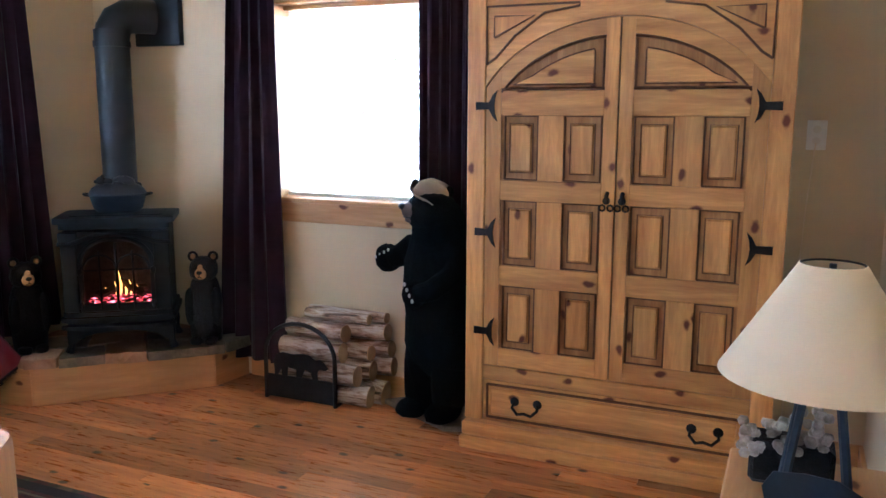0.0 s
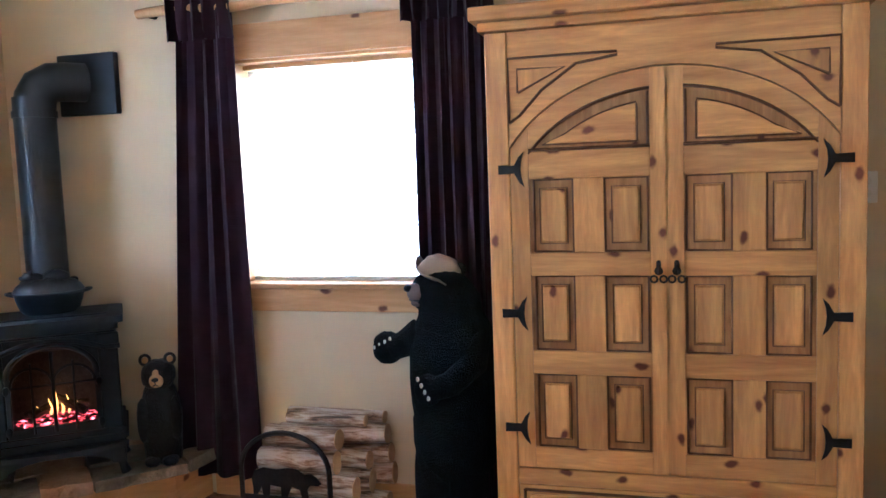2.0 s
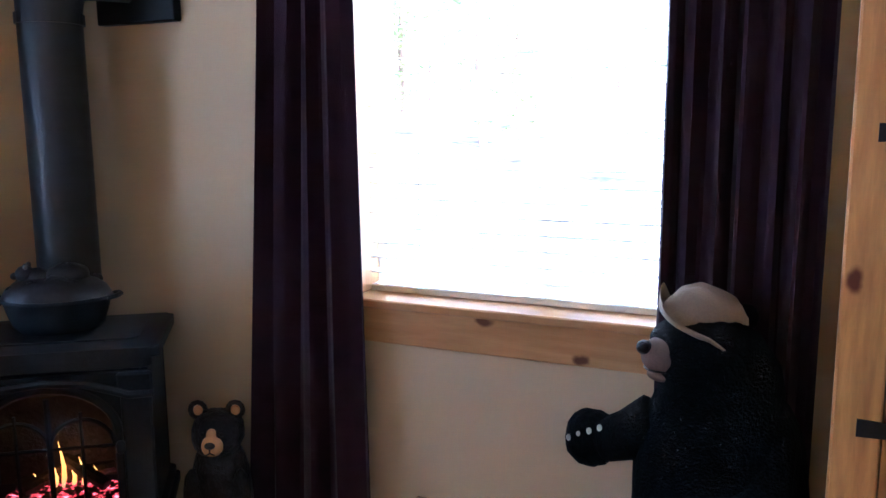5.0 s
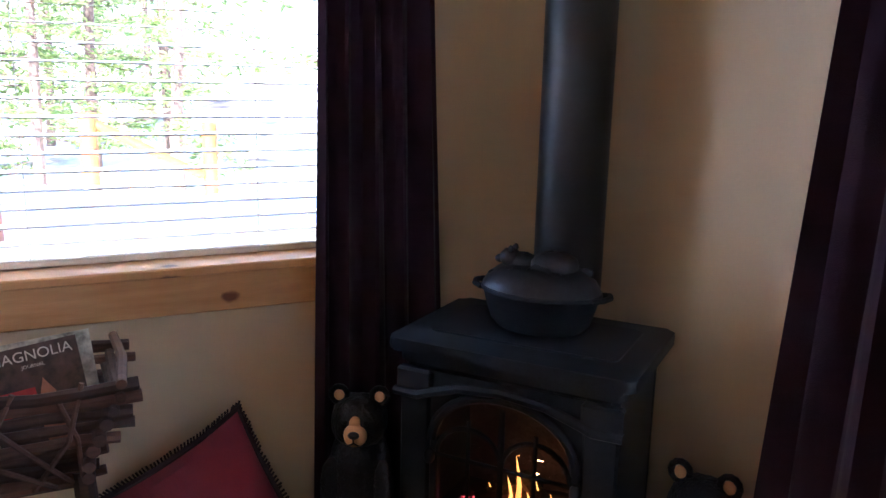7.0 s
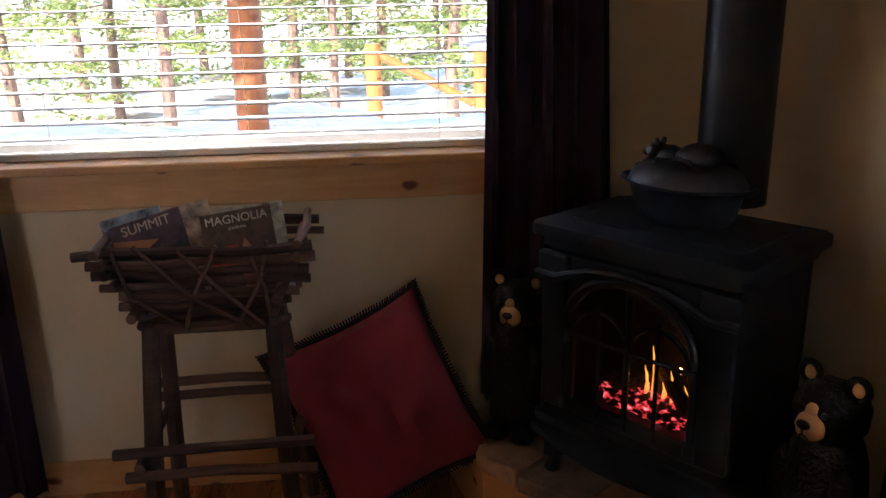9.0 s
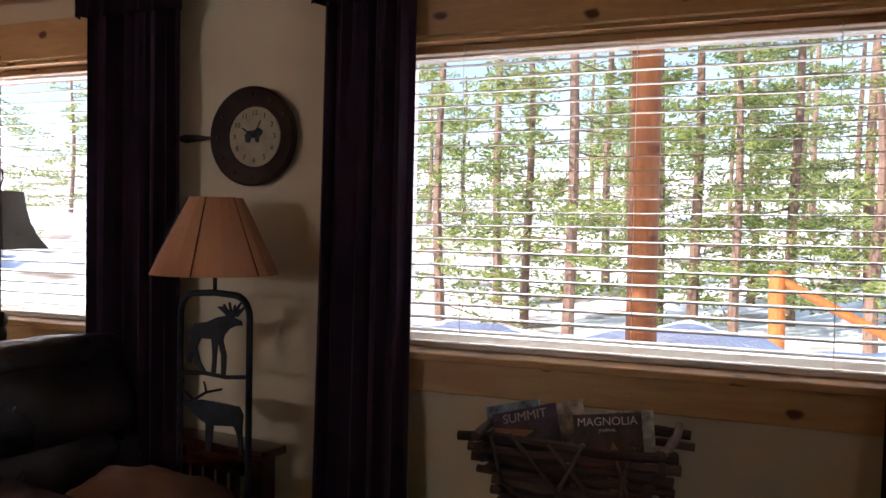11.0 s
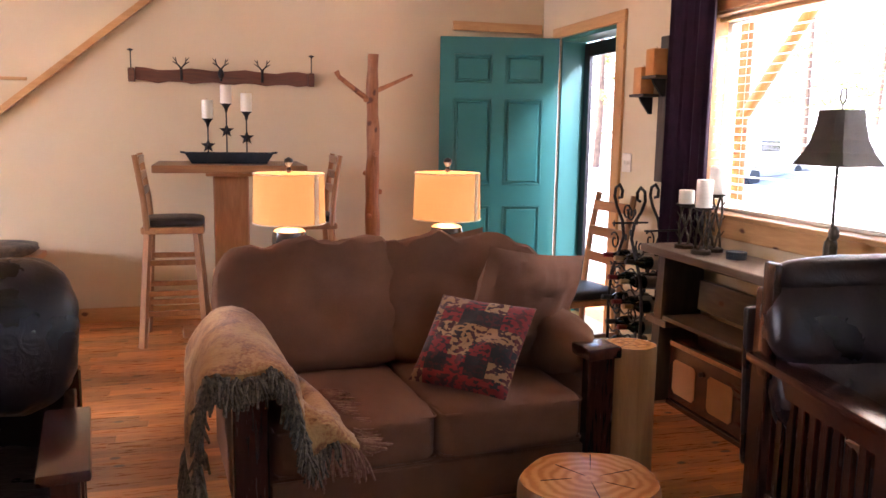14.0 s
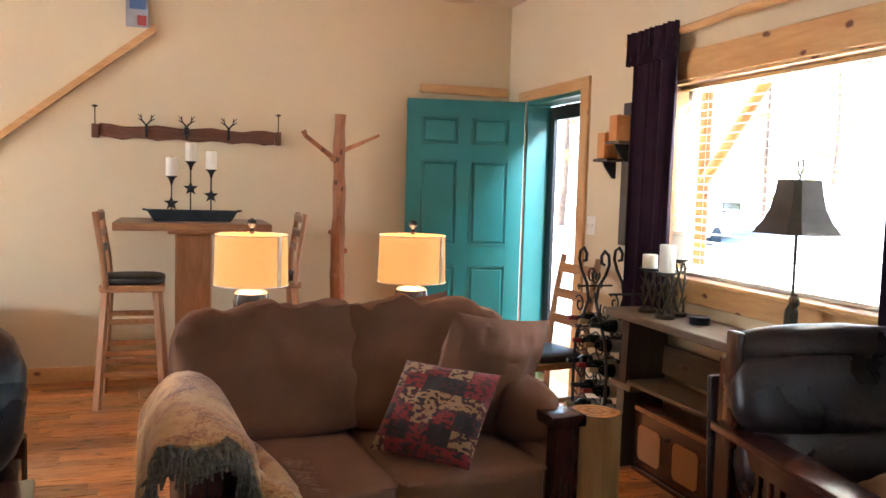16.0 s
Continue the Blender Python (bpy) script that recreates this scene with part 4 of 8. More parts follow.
def big_bear():
    part("floor_slab", plate([(-1.72, 3.68), (-1.60, 3.78), (-1.19, 3.785), (-1.20, 3.50), (-1.30, 3.47)], 0.001, 0.028, "z", bev=0.008), STONE_GREY)
    slab = bpy.data.objects["floor_slab"]
    tagged(slab, "rough grey flagstone slab under the bear statue", "stone slab")
    k = 1.0
    b = blob(0.185, 0.135, 0.33, (0.03, 0.02, 0.62), 2.3, 0.05, 7, 1, 20)
    blob(0.175, 0.13, 0.22, (0.03, 0.02, 0.40), 2.5, 0.05, 7, 2, 16, b)
    for s in (-1, 1):
        blob(0.075, 0.085, 0.22, (s * 0.075 + 0.01, 0.0, 0.20), 2.6, 0.05, 9, 3 + s, 14, b)
        blob(0.072, 0.10, 0.042, (s * 0.08 + 0.01, -0.06, 0.040), 2.4, 0.08, 12, 5 + s, 12, b)
    blob(0.13, 0.10, 0.16, (0.03, 0.0, 0.88), 2.2, 0.04, 9, 9, 14, b)
    blob(0.120, 0.102, 0.10, (0.002, -0.015, 0.965), 2.2, 0.05, 9, 10, 16, b)
    # raised arm, reaching forward to one side, and the other arm over the belly
    tube([(-0.10, 0.0, 0.80), (-0.16, -0.01, 0.755), (-0.21, -0.01, 0.735), (-0.25, 0.0, 0.735)], [0.062, 0.058, 0.052, 0.045], 12, b)
    blob(0.062, 0.055, 0.066, (-0.252, -0.005, 0.728), 2.3, 0.08, 14, 11, 12, b)
    tube([(0.14, 0.0, 0.80), (0.15, -0.07, 0.70), (0.08, -0.14, 0.63), (0.01, -0.155, 0.61)], [0.06, 0.055, 0.05, 0.045], 12, b)
    blob(0.055, 0.04, 0.062, (-0.01, -0.15, 0.605), 2.3, 0.08, 14, 12, 12, b)
    for s in (-1, 1):
        blob(0.025, 0.015, 0.028, (s * 0.075, 0.01, 1.055), res=8, bm=b)
    tan = blob(0.047, 0.046, 0.038, (-0.070, -0.072, 0.972), 2.2, 0.03, 14, 1, 14)
    blob(0.040, 0.036, 0.016, (-0.066, -0.066, 0.930), 2.2, 0.03, 14, 1, 12, tan)
    nose = blob(0.017, 0.018, 0.015, (-0.102, -0.104, 0.992), res=10)
    blob(0.042, 0.040, 0.006, (-0.070, -0.070, 0.944), 2.2, 0, 1, 0, 10, nose)
    claws = bmesh.new()
    for j in range(4):
        blob(0.006, 0.006, 0.008, (-0.292 + 0.026 * j, -0.050 - 0.003 * j, 0.735 + 0.014 * j), res=7, bm=claws)
        blob(0.0065, 0.007, 0.010, (-0.035 + 0.014 * j, -0.188, 0.655 - 0.024 * j), res=7, bm=claws)
    # soft felt hat: turned up over the muzzle, pinched crown, brim falling behind
    hat = bmesh.new()
    seg, rings = 40, []
    prof = [(0.150, 0.0), (0.125, -0.004), (0.100, 0.004), (0.092, 0.030), (0.080, 0.066), (0.055, 0.088), (0.004, 0.080), (0.050, 0.082), (0.075, 0.062), (0.088, 0.028), (0.098, 0.0), (0.125, -0.010), (0.151, -0.006)]
    for r, z in prof:
        ring = []
        for k in range(seg):
            q = 2 * math.pi * k / seg
            x, y = r * math.cos(q), r * 0.80 * math.sin(q)
            up = max(0.0, (r - 0.098) / 0.052)
            zz = z + up * (0.048 * max(0.0, -math.cos(q)) ** 2 - 0.030 * max(0.0, math.cos(q)) + 0.012 * math.sin(3 * q))
            zz -= (0.030 if z > 0.05 else 0.0) * math.exp(-(y / 0.020) ** 2) * (1 if x > -0.03 else 0.4)
            x += up * 0.035 * max(0.0, -math.cos(q)) ** 2
            ring.append(hat.verts.new((x, y, zz)))
        rings.append(ring)
    for p, q in zip(rings, rings[1:] + rings[:1]):
        for k in range(seg):
            hat.faces.new((p[k], p[(k + 1) % seg], q[(k + 1) % seg], q[k]))
    tilt = pose(-0.010, 0.0, 1.020, 0, 22, 20)
    for v in hat.verts:
        v.co = tilt @ v.co
    ob = one_mesh("bear_statue", [(b, FUR), (tan, mottled("tan_plush", (0.10, 0.065, 0.05), (0.17, 0.12, 0.10), 12, 0.9, fine=150)), (nose, BEAR_BLACK), (claws, CLAW), (hat, HAT)], pose(-1.41, 3.60, 0.028, 0, 0, -8), "black furry standing bear statue wearing a pale felt hat", "bear statue")
    return ob


big_bear()

# ---------------------------------------------------------------- firewood in its iron holder
BARK, _n, _l, _b = material("birch_bark", 0.75)
_v = coords(_n, _l, (1.2, 7, 7))
_c = ramp(_n, _l, noise_tex(_n, _l, _v, 5, 6, 0.65, 0.6), [(0.36, (0.05, 0.032, 0.02)), (0.45, (0.26, 0.16, 0.10)), (0.56, (0.50, 0.42, 0.34)), (0.7, (0.58, 0.50, 0.42))])
_l.new(_c, _b.inputs["Base Color"])
bump(_n, _l, _b, noise_tex(_n, _l, _v, 14, 4), 0.6, 0.006)
CUT = wood("cut_log_end", (0.52, 0.36, 0.20), (0.36, 0.21, 0.10), "z", 0.8, 0, vary=0.15)


def log_piece(name, x0, x1, y, z, r, seed, tilt, rz, parent=None):
    rnd = random.Random(seed)
    seg, rows = 16, 7
    bm = bmesh.new()
    rings = []
    off = [1 + 0.08 * math.sin(k * 2 * math.pi / seg * 2 + seed) + rnd.uniform(-0.04, 0.04) for k in range(seg)]
    ln = x1 - x0
    for i in range(rows + 1):
        u = -ln / 2 + ln * i / rows
        rr = r * (1 + 0.03 * math.sin(i * 1.9 + seed))
        rings.append([bm.verts.new((u, rr * off[k] * math.cos(2 * math.pi * k / seg), rr * off[k] * math.sin(2 * math.pi * k / seg))) for k in range(seg)])
    for p, q in zip(rings, rings[1:]):
        for k in range(seg):
            bm.faces.new((p[k], p[(k + 1) % seg], q[(k + 1) % seg], q[k]))
    lg = thing(name, pose((x0 + x1) / 2, y, z, seed * 40, tilt, rz), "split birch firewood log with peeling bark, stacked by the wall", "firewood log", "stacked firewood")
    part("bark", bm, BARK, lg, "", True)
    for s, ring in ((-1, 0), (1, rows)):
        u = s * ln / 2
        poly = [(r * off[k] * math.cos(2 * math.pi * k / seg) * 0.97, r * off[k] * math.sin(2 * math.pi * k / seg) * 0.97) for k in range(seg)]
        part("cut_end", plate(poly, u - 0.001, u + 0.002 * s, "x"), CUT, lg, "pale sawn end grain")


def firewood():
    k = 0
    lay = [(-2.32, -1.84, 3.60, 0.055, 0.052), (-2.30, -1.80, 3.70, 0.058, 0.055), (-2.28, -1.86, 3.66, 0.165, 0.050), (-2.33, -1.90, 3.585, 0.162, 0.052), (-2.30, -1.79, 3.745, 0.165, 0.046),
           (-2.31, -1.99, 3.60, 0.262, 0.050), (-2.25, -1.87, 3.68, 0.262, 0.042), (-2.29, -1.80, 3.75, 0.260, 0.045), (-2.28, -1.98, 3.615, 0.362, 0.048), (-2.26, -1.80, 3.705, 0.355, 0.047), (-2.24, -1.82, 3.745, 0.425, 0.03), (-2.2, -1.88, 3.66, 0.432, 0.028)]
    for x0, x1, y, z, r in lay:
        k += 1
        log_piece("firewood_log", x0 + 0.06, x1 + 0.09, y, z, r, k, (k * 37 % 5 - 2) * 0.8, (k * 53 % 7 - 3) * 1.0)
    h = thing("log_holder", pose(0, 0, 0), "black iron log holder with a walking bear cut-out", "log holder")
    for n, (yy, xa, xb) in enumerate(((3.525, -2.31, -1.905),)):
        mid, rad = (xa + xb) / 2, (xb - xa) / 2
        hoop = [(xa, yy, 0.002), (xa, yy, 0.24)] + [(mid + rad * math.cos(t), yy, 0.24 + 0.165 * math.sin(t)) for t in [math.pi * (1 - k / 16) for k in range(17)]] + [(xb, yy, 0.24), (xb, yy, 0.002)]
        part("hoop", tube(hoop, 0.011, 6), IRON, h)
        part("lower_plate", boxes([(xa, xb, yy - 0.002, yy + 0.002, 0.012, 0.13)]), IRON, h)
        bear = [(-0.15, 0.16), (-0.155, 0.20), (-0.14, 0.235), (-0.10, 0.25), (-0.04, 0.245), (0.02, 0.255), (0.06, 0.25), (0.09, 0.23), (0.12, 0.235), (0.145, 0.22), (0.165, 0.195), (0.15, 0.185), (0.115, 0.185), (0.10, 0.165), (0.105, 0.131), (0.075, 0.131), (0.065, 0.165), (0.03, 0.175), (0.01, 0.131), (-0.02, 0.131), (-0.02, 0.17), (-0.07, 0.175), (-0.075, 0.131), (-0.105, 0.131), (-0.11, 0.165), (-0.13, 0.131), (-0.15, 0.131)]
        part("bear_cutout", plate([(mid + x, z) for x, z in bear], yy - 0.002, yy + 0.002), IRON, h, "walking bear cut from black sheet iron")
    part("base_bar", tube([(-2.31, 3.525, 0.008), (-2.31, 3.78, 0.008)], 0.008, 6), IRON, h)
    part("base_bar", tube([(-1.905, 3.525, 0.008), (-1.905, 3.78, 0.008)], 0.008, 6), IRON, h)


firewood()

# ---------------------------------------------------------------- side table and lamp by the east wall
SHADE_CREAM = mottled("cream_lampshade", (0.74, 0.62, 0.42), (0.78, 0.66, 0.46), 3, 0.85, fine=250, relief=0.15)
BLUE_IRON = mottled("slate_blue_metal", (0.02, 0.035, 0.06), (0.035, 0.055, 0.085), 9, 0.5, 0.3, 90, 0.2)
SHELLS = mottled("pale_stone_chips", (0.25, 0.22, 0.19), (0.6, 0.57, 0.52), 30, 0.6, fine=90, relief=0.4)


def shade_shell(r0, z0, r1, z1, seg=40, th=0.003, corners=0, flare=0.0):
    """A lampshade: open cone with a thickness; corners over 0 makes it many-sided."""
    prof = [(r0 + (r1 - r0) * (k / 8) ** (1 - flare), z0 + (z1 - z0) * k / 8) for k in range(9)]
    full = prof + [(r - th, z) for r, z in reversed(prof)]
    bm = bmesh.new()
    n = corners or seg
    rings = [[bm.verts.new((r * math.cos(2 * math.pi * (k + 0.5) / n), r * math.sin(2 * math.pi * (k + 0.5) / n), z)) for k in range(n)] for r, z in full]
    for a, b in zip(rings, rings[1:] + rings[:1]):
        for k in range(n):
            bm.faces.new((a[k], a[(k + 1) % n], b[(k + 1) % n], b[k]))
    return bm


def start_table():
    t = thing("side_table", pose(0.19, 2.02, 0), "honey pine side table against the wall", "side table")
    part("tabletop", boxes([(-0.20, 0.20, -0.33, 0.33, 0.565, 0.60)], 0.005), PINE_Y, t)
    part("apron", boxes([(-0.17, 0.17, -0.29, 0.29, 0.48, 0.564)], 0.003), PINE_Y, t)
    for x in (-0.165, 0.165):
        for y in (-0.285, 0.285):
            part("leg", boxes([(x - 0.025, x + 0.025, y - 0.025, y + 0.025, 0.0, 0.479)], 0.004), PINE_Z, t)
    l = thing("table_lamp", pose(0.175, 2.02, 0.60), "cream cone lampshade on slate blue metal legs, on pine table", "table lamp")
    part("shade", shade_shell(0.205, 0.315, 0.062, 0.545), SHADE_CREAM, l, "cream fabric cone shade", True)
    part("shade_ring", tube([(0.06 * math.cos(q), 0.06 * math.sin(q), 0.543) for q in [2 * math.pi * k / 20 for k in range(21)]], 0.0025, 5), IRON, l)
    part("shade_fitter", tube([(-0.06, 0, 0.535), (0.0, 0, 0.53), (0.06, 0, 0.535)], 0.002, 5), IRON, l)
    for k in range(4):
        a = math.pi / 4 + k * math.pi / 2
        part("leg", tube([(0.10 * math.cos(a), 0.10 * math.sin(a), 0.0), (0.03 * math.cos(a), 0.03 * math.sin(a), 0.38)], 0.009, 6), BLUE_IRON, l)
    part("bear_cutout", plate([(-0.09, 0.05), (-0.10, 0.09), (-0.08, 0.125), (-0.02, 0.13), (0.04, 0.125), (0.085, 0.10), (0.10, 0.075), (0.085, 0.065), (0.06, 0.065), (0.06, 0.02), (0.035, 0.02), (0.03, 0.055), (-0.03, 0.055), (-0.045, 0.02), (-0.075, 0.02)], -0.075, -0.071), BLUE_IRON, l, "bear cut from blue sheet metal")
    part("stem", tube([(0, 0, 0.36), (0, 0, 0.545)], 0.007, 6), BLUE_IRON, l)
    s = thing("stone_ornament", pose(0.12, 2.20, 0.60), "dark ornament crusted with pale stone chips on the pine table", "ornament")
    rnd = random.Random(4)
    part("ornament_base", boxes([(-0.08, 0.10, -0.05, 0.06, 0.001, 0.10)], 0.012), BEAR_BLACK, s)
    bm = bmesh.new()
    for k in range(70):
        a, b = rnd.uniform(-0.10, 0.08), rnd.uniform(-0.06, 0.02)
        blob(0.013, 0.011, 0.011, (a, b, 0.11 + rnd.uniform(-0.03, 0.05) + 0.02 * math.sin(a * 20)), 2.5, 0.2, 30, k, 4, bm)
    part("stone_chips", bm, SHELLS, s, "cluster of pale stone chips", True, "stuff")
    o = thing("wall_outlet", pose(0.155, YN - 0.001, 1.355), "white duplex wall outlet", "wall outlet")
    part("cover_plate", boxes([(-0.036, 0.036, -0.006, 0.0, -0.058, 0.058)], 0.003), VINYL, o)
    for z in (-0.022, 0.022):
        part("socket", lathe([(0.015, 0), (0.015, 0.003)], 12), SLAT, o).matrix_basis = pose(0, -0.006, z, 90)
    part("plug_cord", tube([(0, -0.012, -0.03), (-0.005, -0.02, -0.07), (-0.02, -0.012, -0.3), (-0.05, -0.01, -1.2)], 0.0025, 6), CEILING, o)


start_table()

# ---------------------------------------------------------------- entry door
TEAL = mottled("teal_door_paint", (0.014, 0.125, 0.120), (0.019, 0.145, 0.140), 3, 0.42, fine=140, relief=0.12, depth=0.002)
WHITE = mottled("white_paint", (0.72, 0.72, 0.70), (0.78, 0.78, 0.76), 3, 0.5, fine=100, relief=0.1)
BRASS = mottled("brass", (0.55, 0.38, 0.12), (0.65, 0.46, 0.18), 10, 0.3, 1.0, 60, 0.1)
LOGW = wood("peeled_log", (0.50, 0.21, 0.08), (0.20, 0.06, 0.02), "z", 0.5, 0.35, vary=0.1)
LOGX = wood("peeled_log_lying", (0.17, 0.065, 0.034), (0.06, 0.022, 0.012), "x", 0.6, 0.3, vary=0.1)


def door():
    d = tagged(new("door_1"), "teal six-panel entry door standing open against the wall", kind="structure")
    d.matrix_basis = pose(XW + 0.02, -3.12, 0.012, 0, 0, -12)
    w, h, t = 0.90, 2.105, 0.044
    xs = [0.0, 0.115, 0.405, 0.505, 0.795, w]
    zs = [0.0, 0.24, 0.84, 1.00, 1.65, 1.765, 1.98, h]
    part("door_core", boxes([(0, w, -t + 0.008, -0.008, 0, h)], 0.002), TEAL, d)
    for y0, y1 in ((-0.008, 0.0), (-t, -t + 0.008)):
        items = [(xs[0], xs[1], y0, y1, 0, h), (xs[2], xs[3], y0, y1, 0, h), (xs[4], xs[5], y0, y1, 0, h)]
        for a, b in ((1, 2), (3, 4)):
            for z0, z1 in ((zs[0], zs[1]), (zs[2], zs[3]), (zs[4], zs[5]), (zs[6], zs[7])):
                items.append((xs[a], xs[b], y0, y1, z0, z1))
        part("stiles_and_rails", boxes(items), TEAL, d)
    for a, b in ((1, 2), (3, 4)):
        for z0, z1 in ((zs[1], zs[2]), (zs[3], zs[4]), (zs[5], zs[6])):
            bm = boxes([(xs[a] + 0.025, xs[b] - 0.025, -0.0079, 0.002, z0 + 0.025, z1 - 0.025)])
            bmesh.ops.bevel(bm, geom=[e for e in bm.edges if all(v.co.y > 0 for v in e.verts)], offset=0.009, affect="EDGES")
            part("raised_panel", bm, TEAL, d)
            rim = tube([(xs[a] + 0.006, -0.001, z0 + 0.006), (xs[b] - 0.006, -0.001, z0 + 0.006), (xs[b] - 0.006, -0.001, z1 - 0.006), (xs[a] + 0.006, -0.001, z1 - 0.006), (xs[a] + 0.006, -0.001, z0 + 0.006)], 0.006, 5)
            part("moulding", rim, TEAL, d)
    part("door_edge", boxes([(-0.004, -0.0005, -t, 0, 0, h)]), WHITE, d, "white door edge")
    for z in (0.25, 1.02, 1.78):
        part("hinge", boxes([(-0.012, -0.005, -t + 0.004, 0.002, z, z + 0.10)], 0.002), BRASS, d, "brass hinge")
    part("door_handle", lathe([(0.028, 0), (0.028, 0.008), (0.012, 0.012), (0.012, 0.04), (0.028, 0.05), (0.03, 0.065), (0.015, 0.078)], 16), BRASS, d, "brass door knob", True).matrix_basis = pose(w - 0.07, 0, 0.95, -90)
    # jamb and dark storm door frame in the opening
    y0, y1, z1 = DOOR[0], DOOR[1], DOOR[3]
    j = tagged(new("door_2"), "dark framed storm door in a white jamb", kind="structure")
    part("jamb", boxes([(XW - TH, XW - 0.001, y1 - 0.03, y1 - 0.001, 0.0, z1 - 0.03), (XW - TH, XW - 0.001, y0 + 0.001, y0 + 0.03, 0.0, z1 - 0.03), (XW - TH, XW - 0.001, y0 + 0.001, y1 - 0.001, z1 - 0.03, z1 - 0.001)], 0.002), TEAL, j, "teal painted jamb")
    xo = XW - TH + 0.02
    part("storm_frame", boxes([(xo - 0.03, xo, y0 + 0.031, y0 + 0.12, 0.02, z1 - 0.04), (xo - 0.03, xo, y1 - 0.07, y1 - 0.031, 0.02, z1 - 0.04), (xo - 0.03, xo, y0 + 0.12, y1 - 0.07, z1 - 0.14, z1 - 0.04)], 0.003), IRON, j, "dark storm door frame")
    part("threshold", boxes([(XW - TH, XW + 0.02, y0 + 0.031, y1 - 0.031, -0.01, 0.018)], 0.004), BRASS, j, "metal threshold")


door()

# ---------------------------------------------------------------- stair wall and its trims
tagged(part("wall_stair", plate([(0.44, 2.895), (0.44, 1.46), (0.40, 1.46), (-0.90, 2.50), (-0.90, 2.895)], YS + 0.001, YS + 0.028), PAINT), kind="structure")
tagged(part("trim", plate([(0.415, 1.40), (0.415, 1.455), (-0.92, 2.535), (-0.92, 2.475)], YS + 0.001, YS + 0.05), PINE_X), kind="structure")
tagged(part("trim", boxes([(0.372, 0.414, YS + 0.029, YS + 0.048, 1.50, 2.89)], 0.003), WHITE), kind="structure")
tagged(part("trim", boxes([(0.14, 0.371, YS + 0.029, YS + 0.042, 1.712, 1.734)], 0.003), PINE_X), kind="structure")


def printed(text, size, material_, parent, m, name="lettering", depth=0.0006):
    """Words in the built-in font, turned to mesh."""
    cu = bpy.data.curves.new(name, "FONT")
    cu.body, cu.size, cu.extrude, cu.align_x, cu.align_y = text, size, depth, "CENTER", "CENTER"
    tmp = new(name, cu)
    bpy.context.view_layer.update()
    me = bpy.data.meshes.new_from_object(tmp.evaluated_get(bpy.context.evaluated_depsgraph_get()))
    bpy.data.objects.remove(tmp)
    bpy.data.curves.remove(cu)
    me.materials.clear()
    me.materials.append(material_)
    ob = new(name, me)
    ob.parent = parent
    ob.matrix_basis = m
    return ob


ROPE = mottled("jute_rope", (0.30, 0.20, 0.10), (0.42, 0.30, 0.17), 20, 0.95, fine=200, relief=0.6)
INK = mottled("dark_lettering", (0.02, 0.02, 0.025), (0.03, 0.03, 0.035), 10, 0.7)


def tone(name, c, rough=0.7):
    return mottled(name, tuple(v * 0.75 for v in c), c, 7, rough, fine=70, relief=0.35)


def hanging_signs():
    s = thing("hanging_sign", pose(0.67, YS + 0.012, 0), "seven painted wooden plank signs strung on jute rope", "wall sign")
    rows = [("Bring a Candle", 0.27, (0.40, 0.34, 0.16)), ("Swimming in\nthe Lake", 0.30, (0.55, 0.58, 0.60)), ("Watch the Sunrise", 0.34, (0.38, 0.12, 0.07)), ("On Mountain Time", 0.37, (0.26, 0.13, 0.07)),
            ("Life is better in the Mountains", 0.42, (0.25, 0.38, 0.55)), ("Listen to Nature", 0.45, (0.24, 0.27, 0.18)), ("Sit Relax & Share the Lake", 0.50, (0.20, 0.28, 0.27))]
    z = 1.805
    for n, (text, w, c) in enumerate(rows):
        h = 0.062 if n != 1 else 0.068
        b = part("sign_board", boxes([(-w / 2, w / 2, 0.0, 0.014, z - h / 2, z + h / 2)], 0.003), tone("sign_paint", c), s, "painted plank sign")
        printed(text, 0.026 if n == 1 else min(0.045, 1.55 * w / len(text)), INK, b, pose(0, 0.0146, z, 90, 0, 180))
        if n < 6:
            for x in (-0.09, 0.09):
                part("rope", tube([(x, 0.006, z - h / 2 - 0.062), (x, 0.006, z - h / 2 + 0.002)], 0.004, 6), ROPE, s)
        z -= 0.122
    part("rope", tube([(-0.11, 0.006, 1.83), (-0.01, 0.006, 1.94), (0.0, 0.006, 2.05), (0.01, 0.006, 1.94), (0.11, 0.006, 1.83)], 0.004, 6), ROPE, s)
    f = thing("wall_picture", pose(-0.80, YS + 0.03, 2.62), "small square picture in blue and red on the stair wall", "picture")
    part("picture_panel", boxes([(-0.075, 0.075, 0, 0.02, -0.12, 0.14)], 0.003), tone("grey_print", (0.35, 0.36, 0.40)), f)
    part("picture_patch", boxes([(-0.06, 0.0, 0.0205, 0.0215, -0.11, -0.04)]), tone("red_print", (0.35, 0.05, 0.05)), f)
    part("picture_patch", boxes([(-0.055, 0.05, 0.0205, 0.0215, 0.0, 0.10)]), tone("blue_print", (0.10, 0.20, 0.45)), f)


hanging_signs()


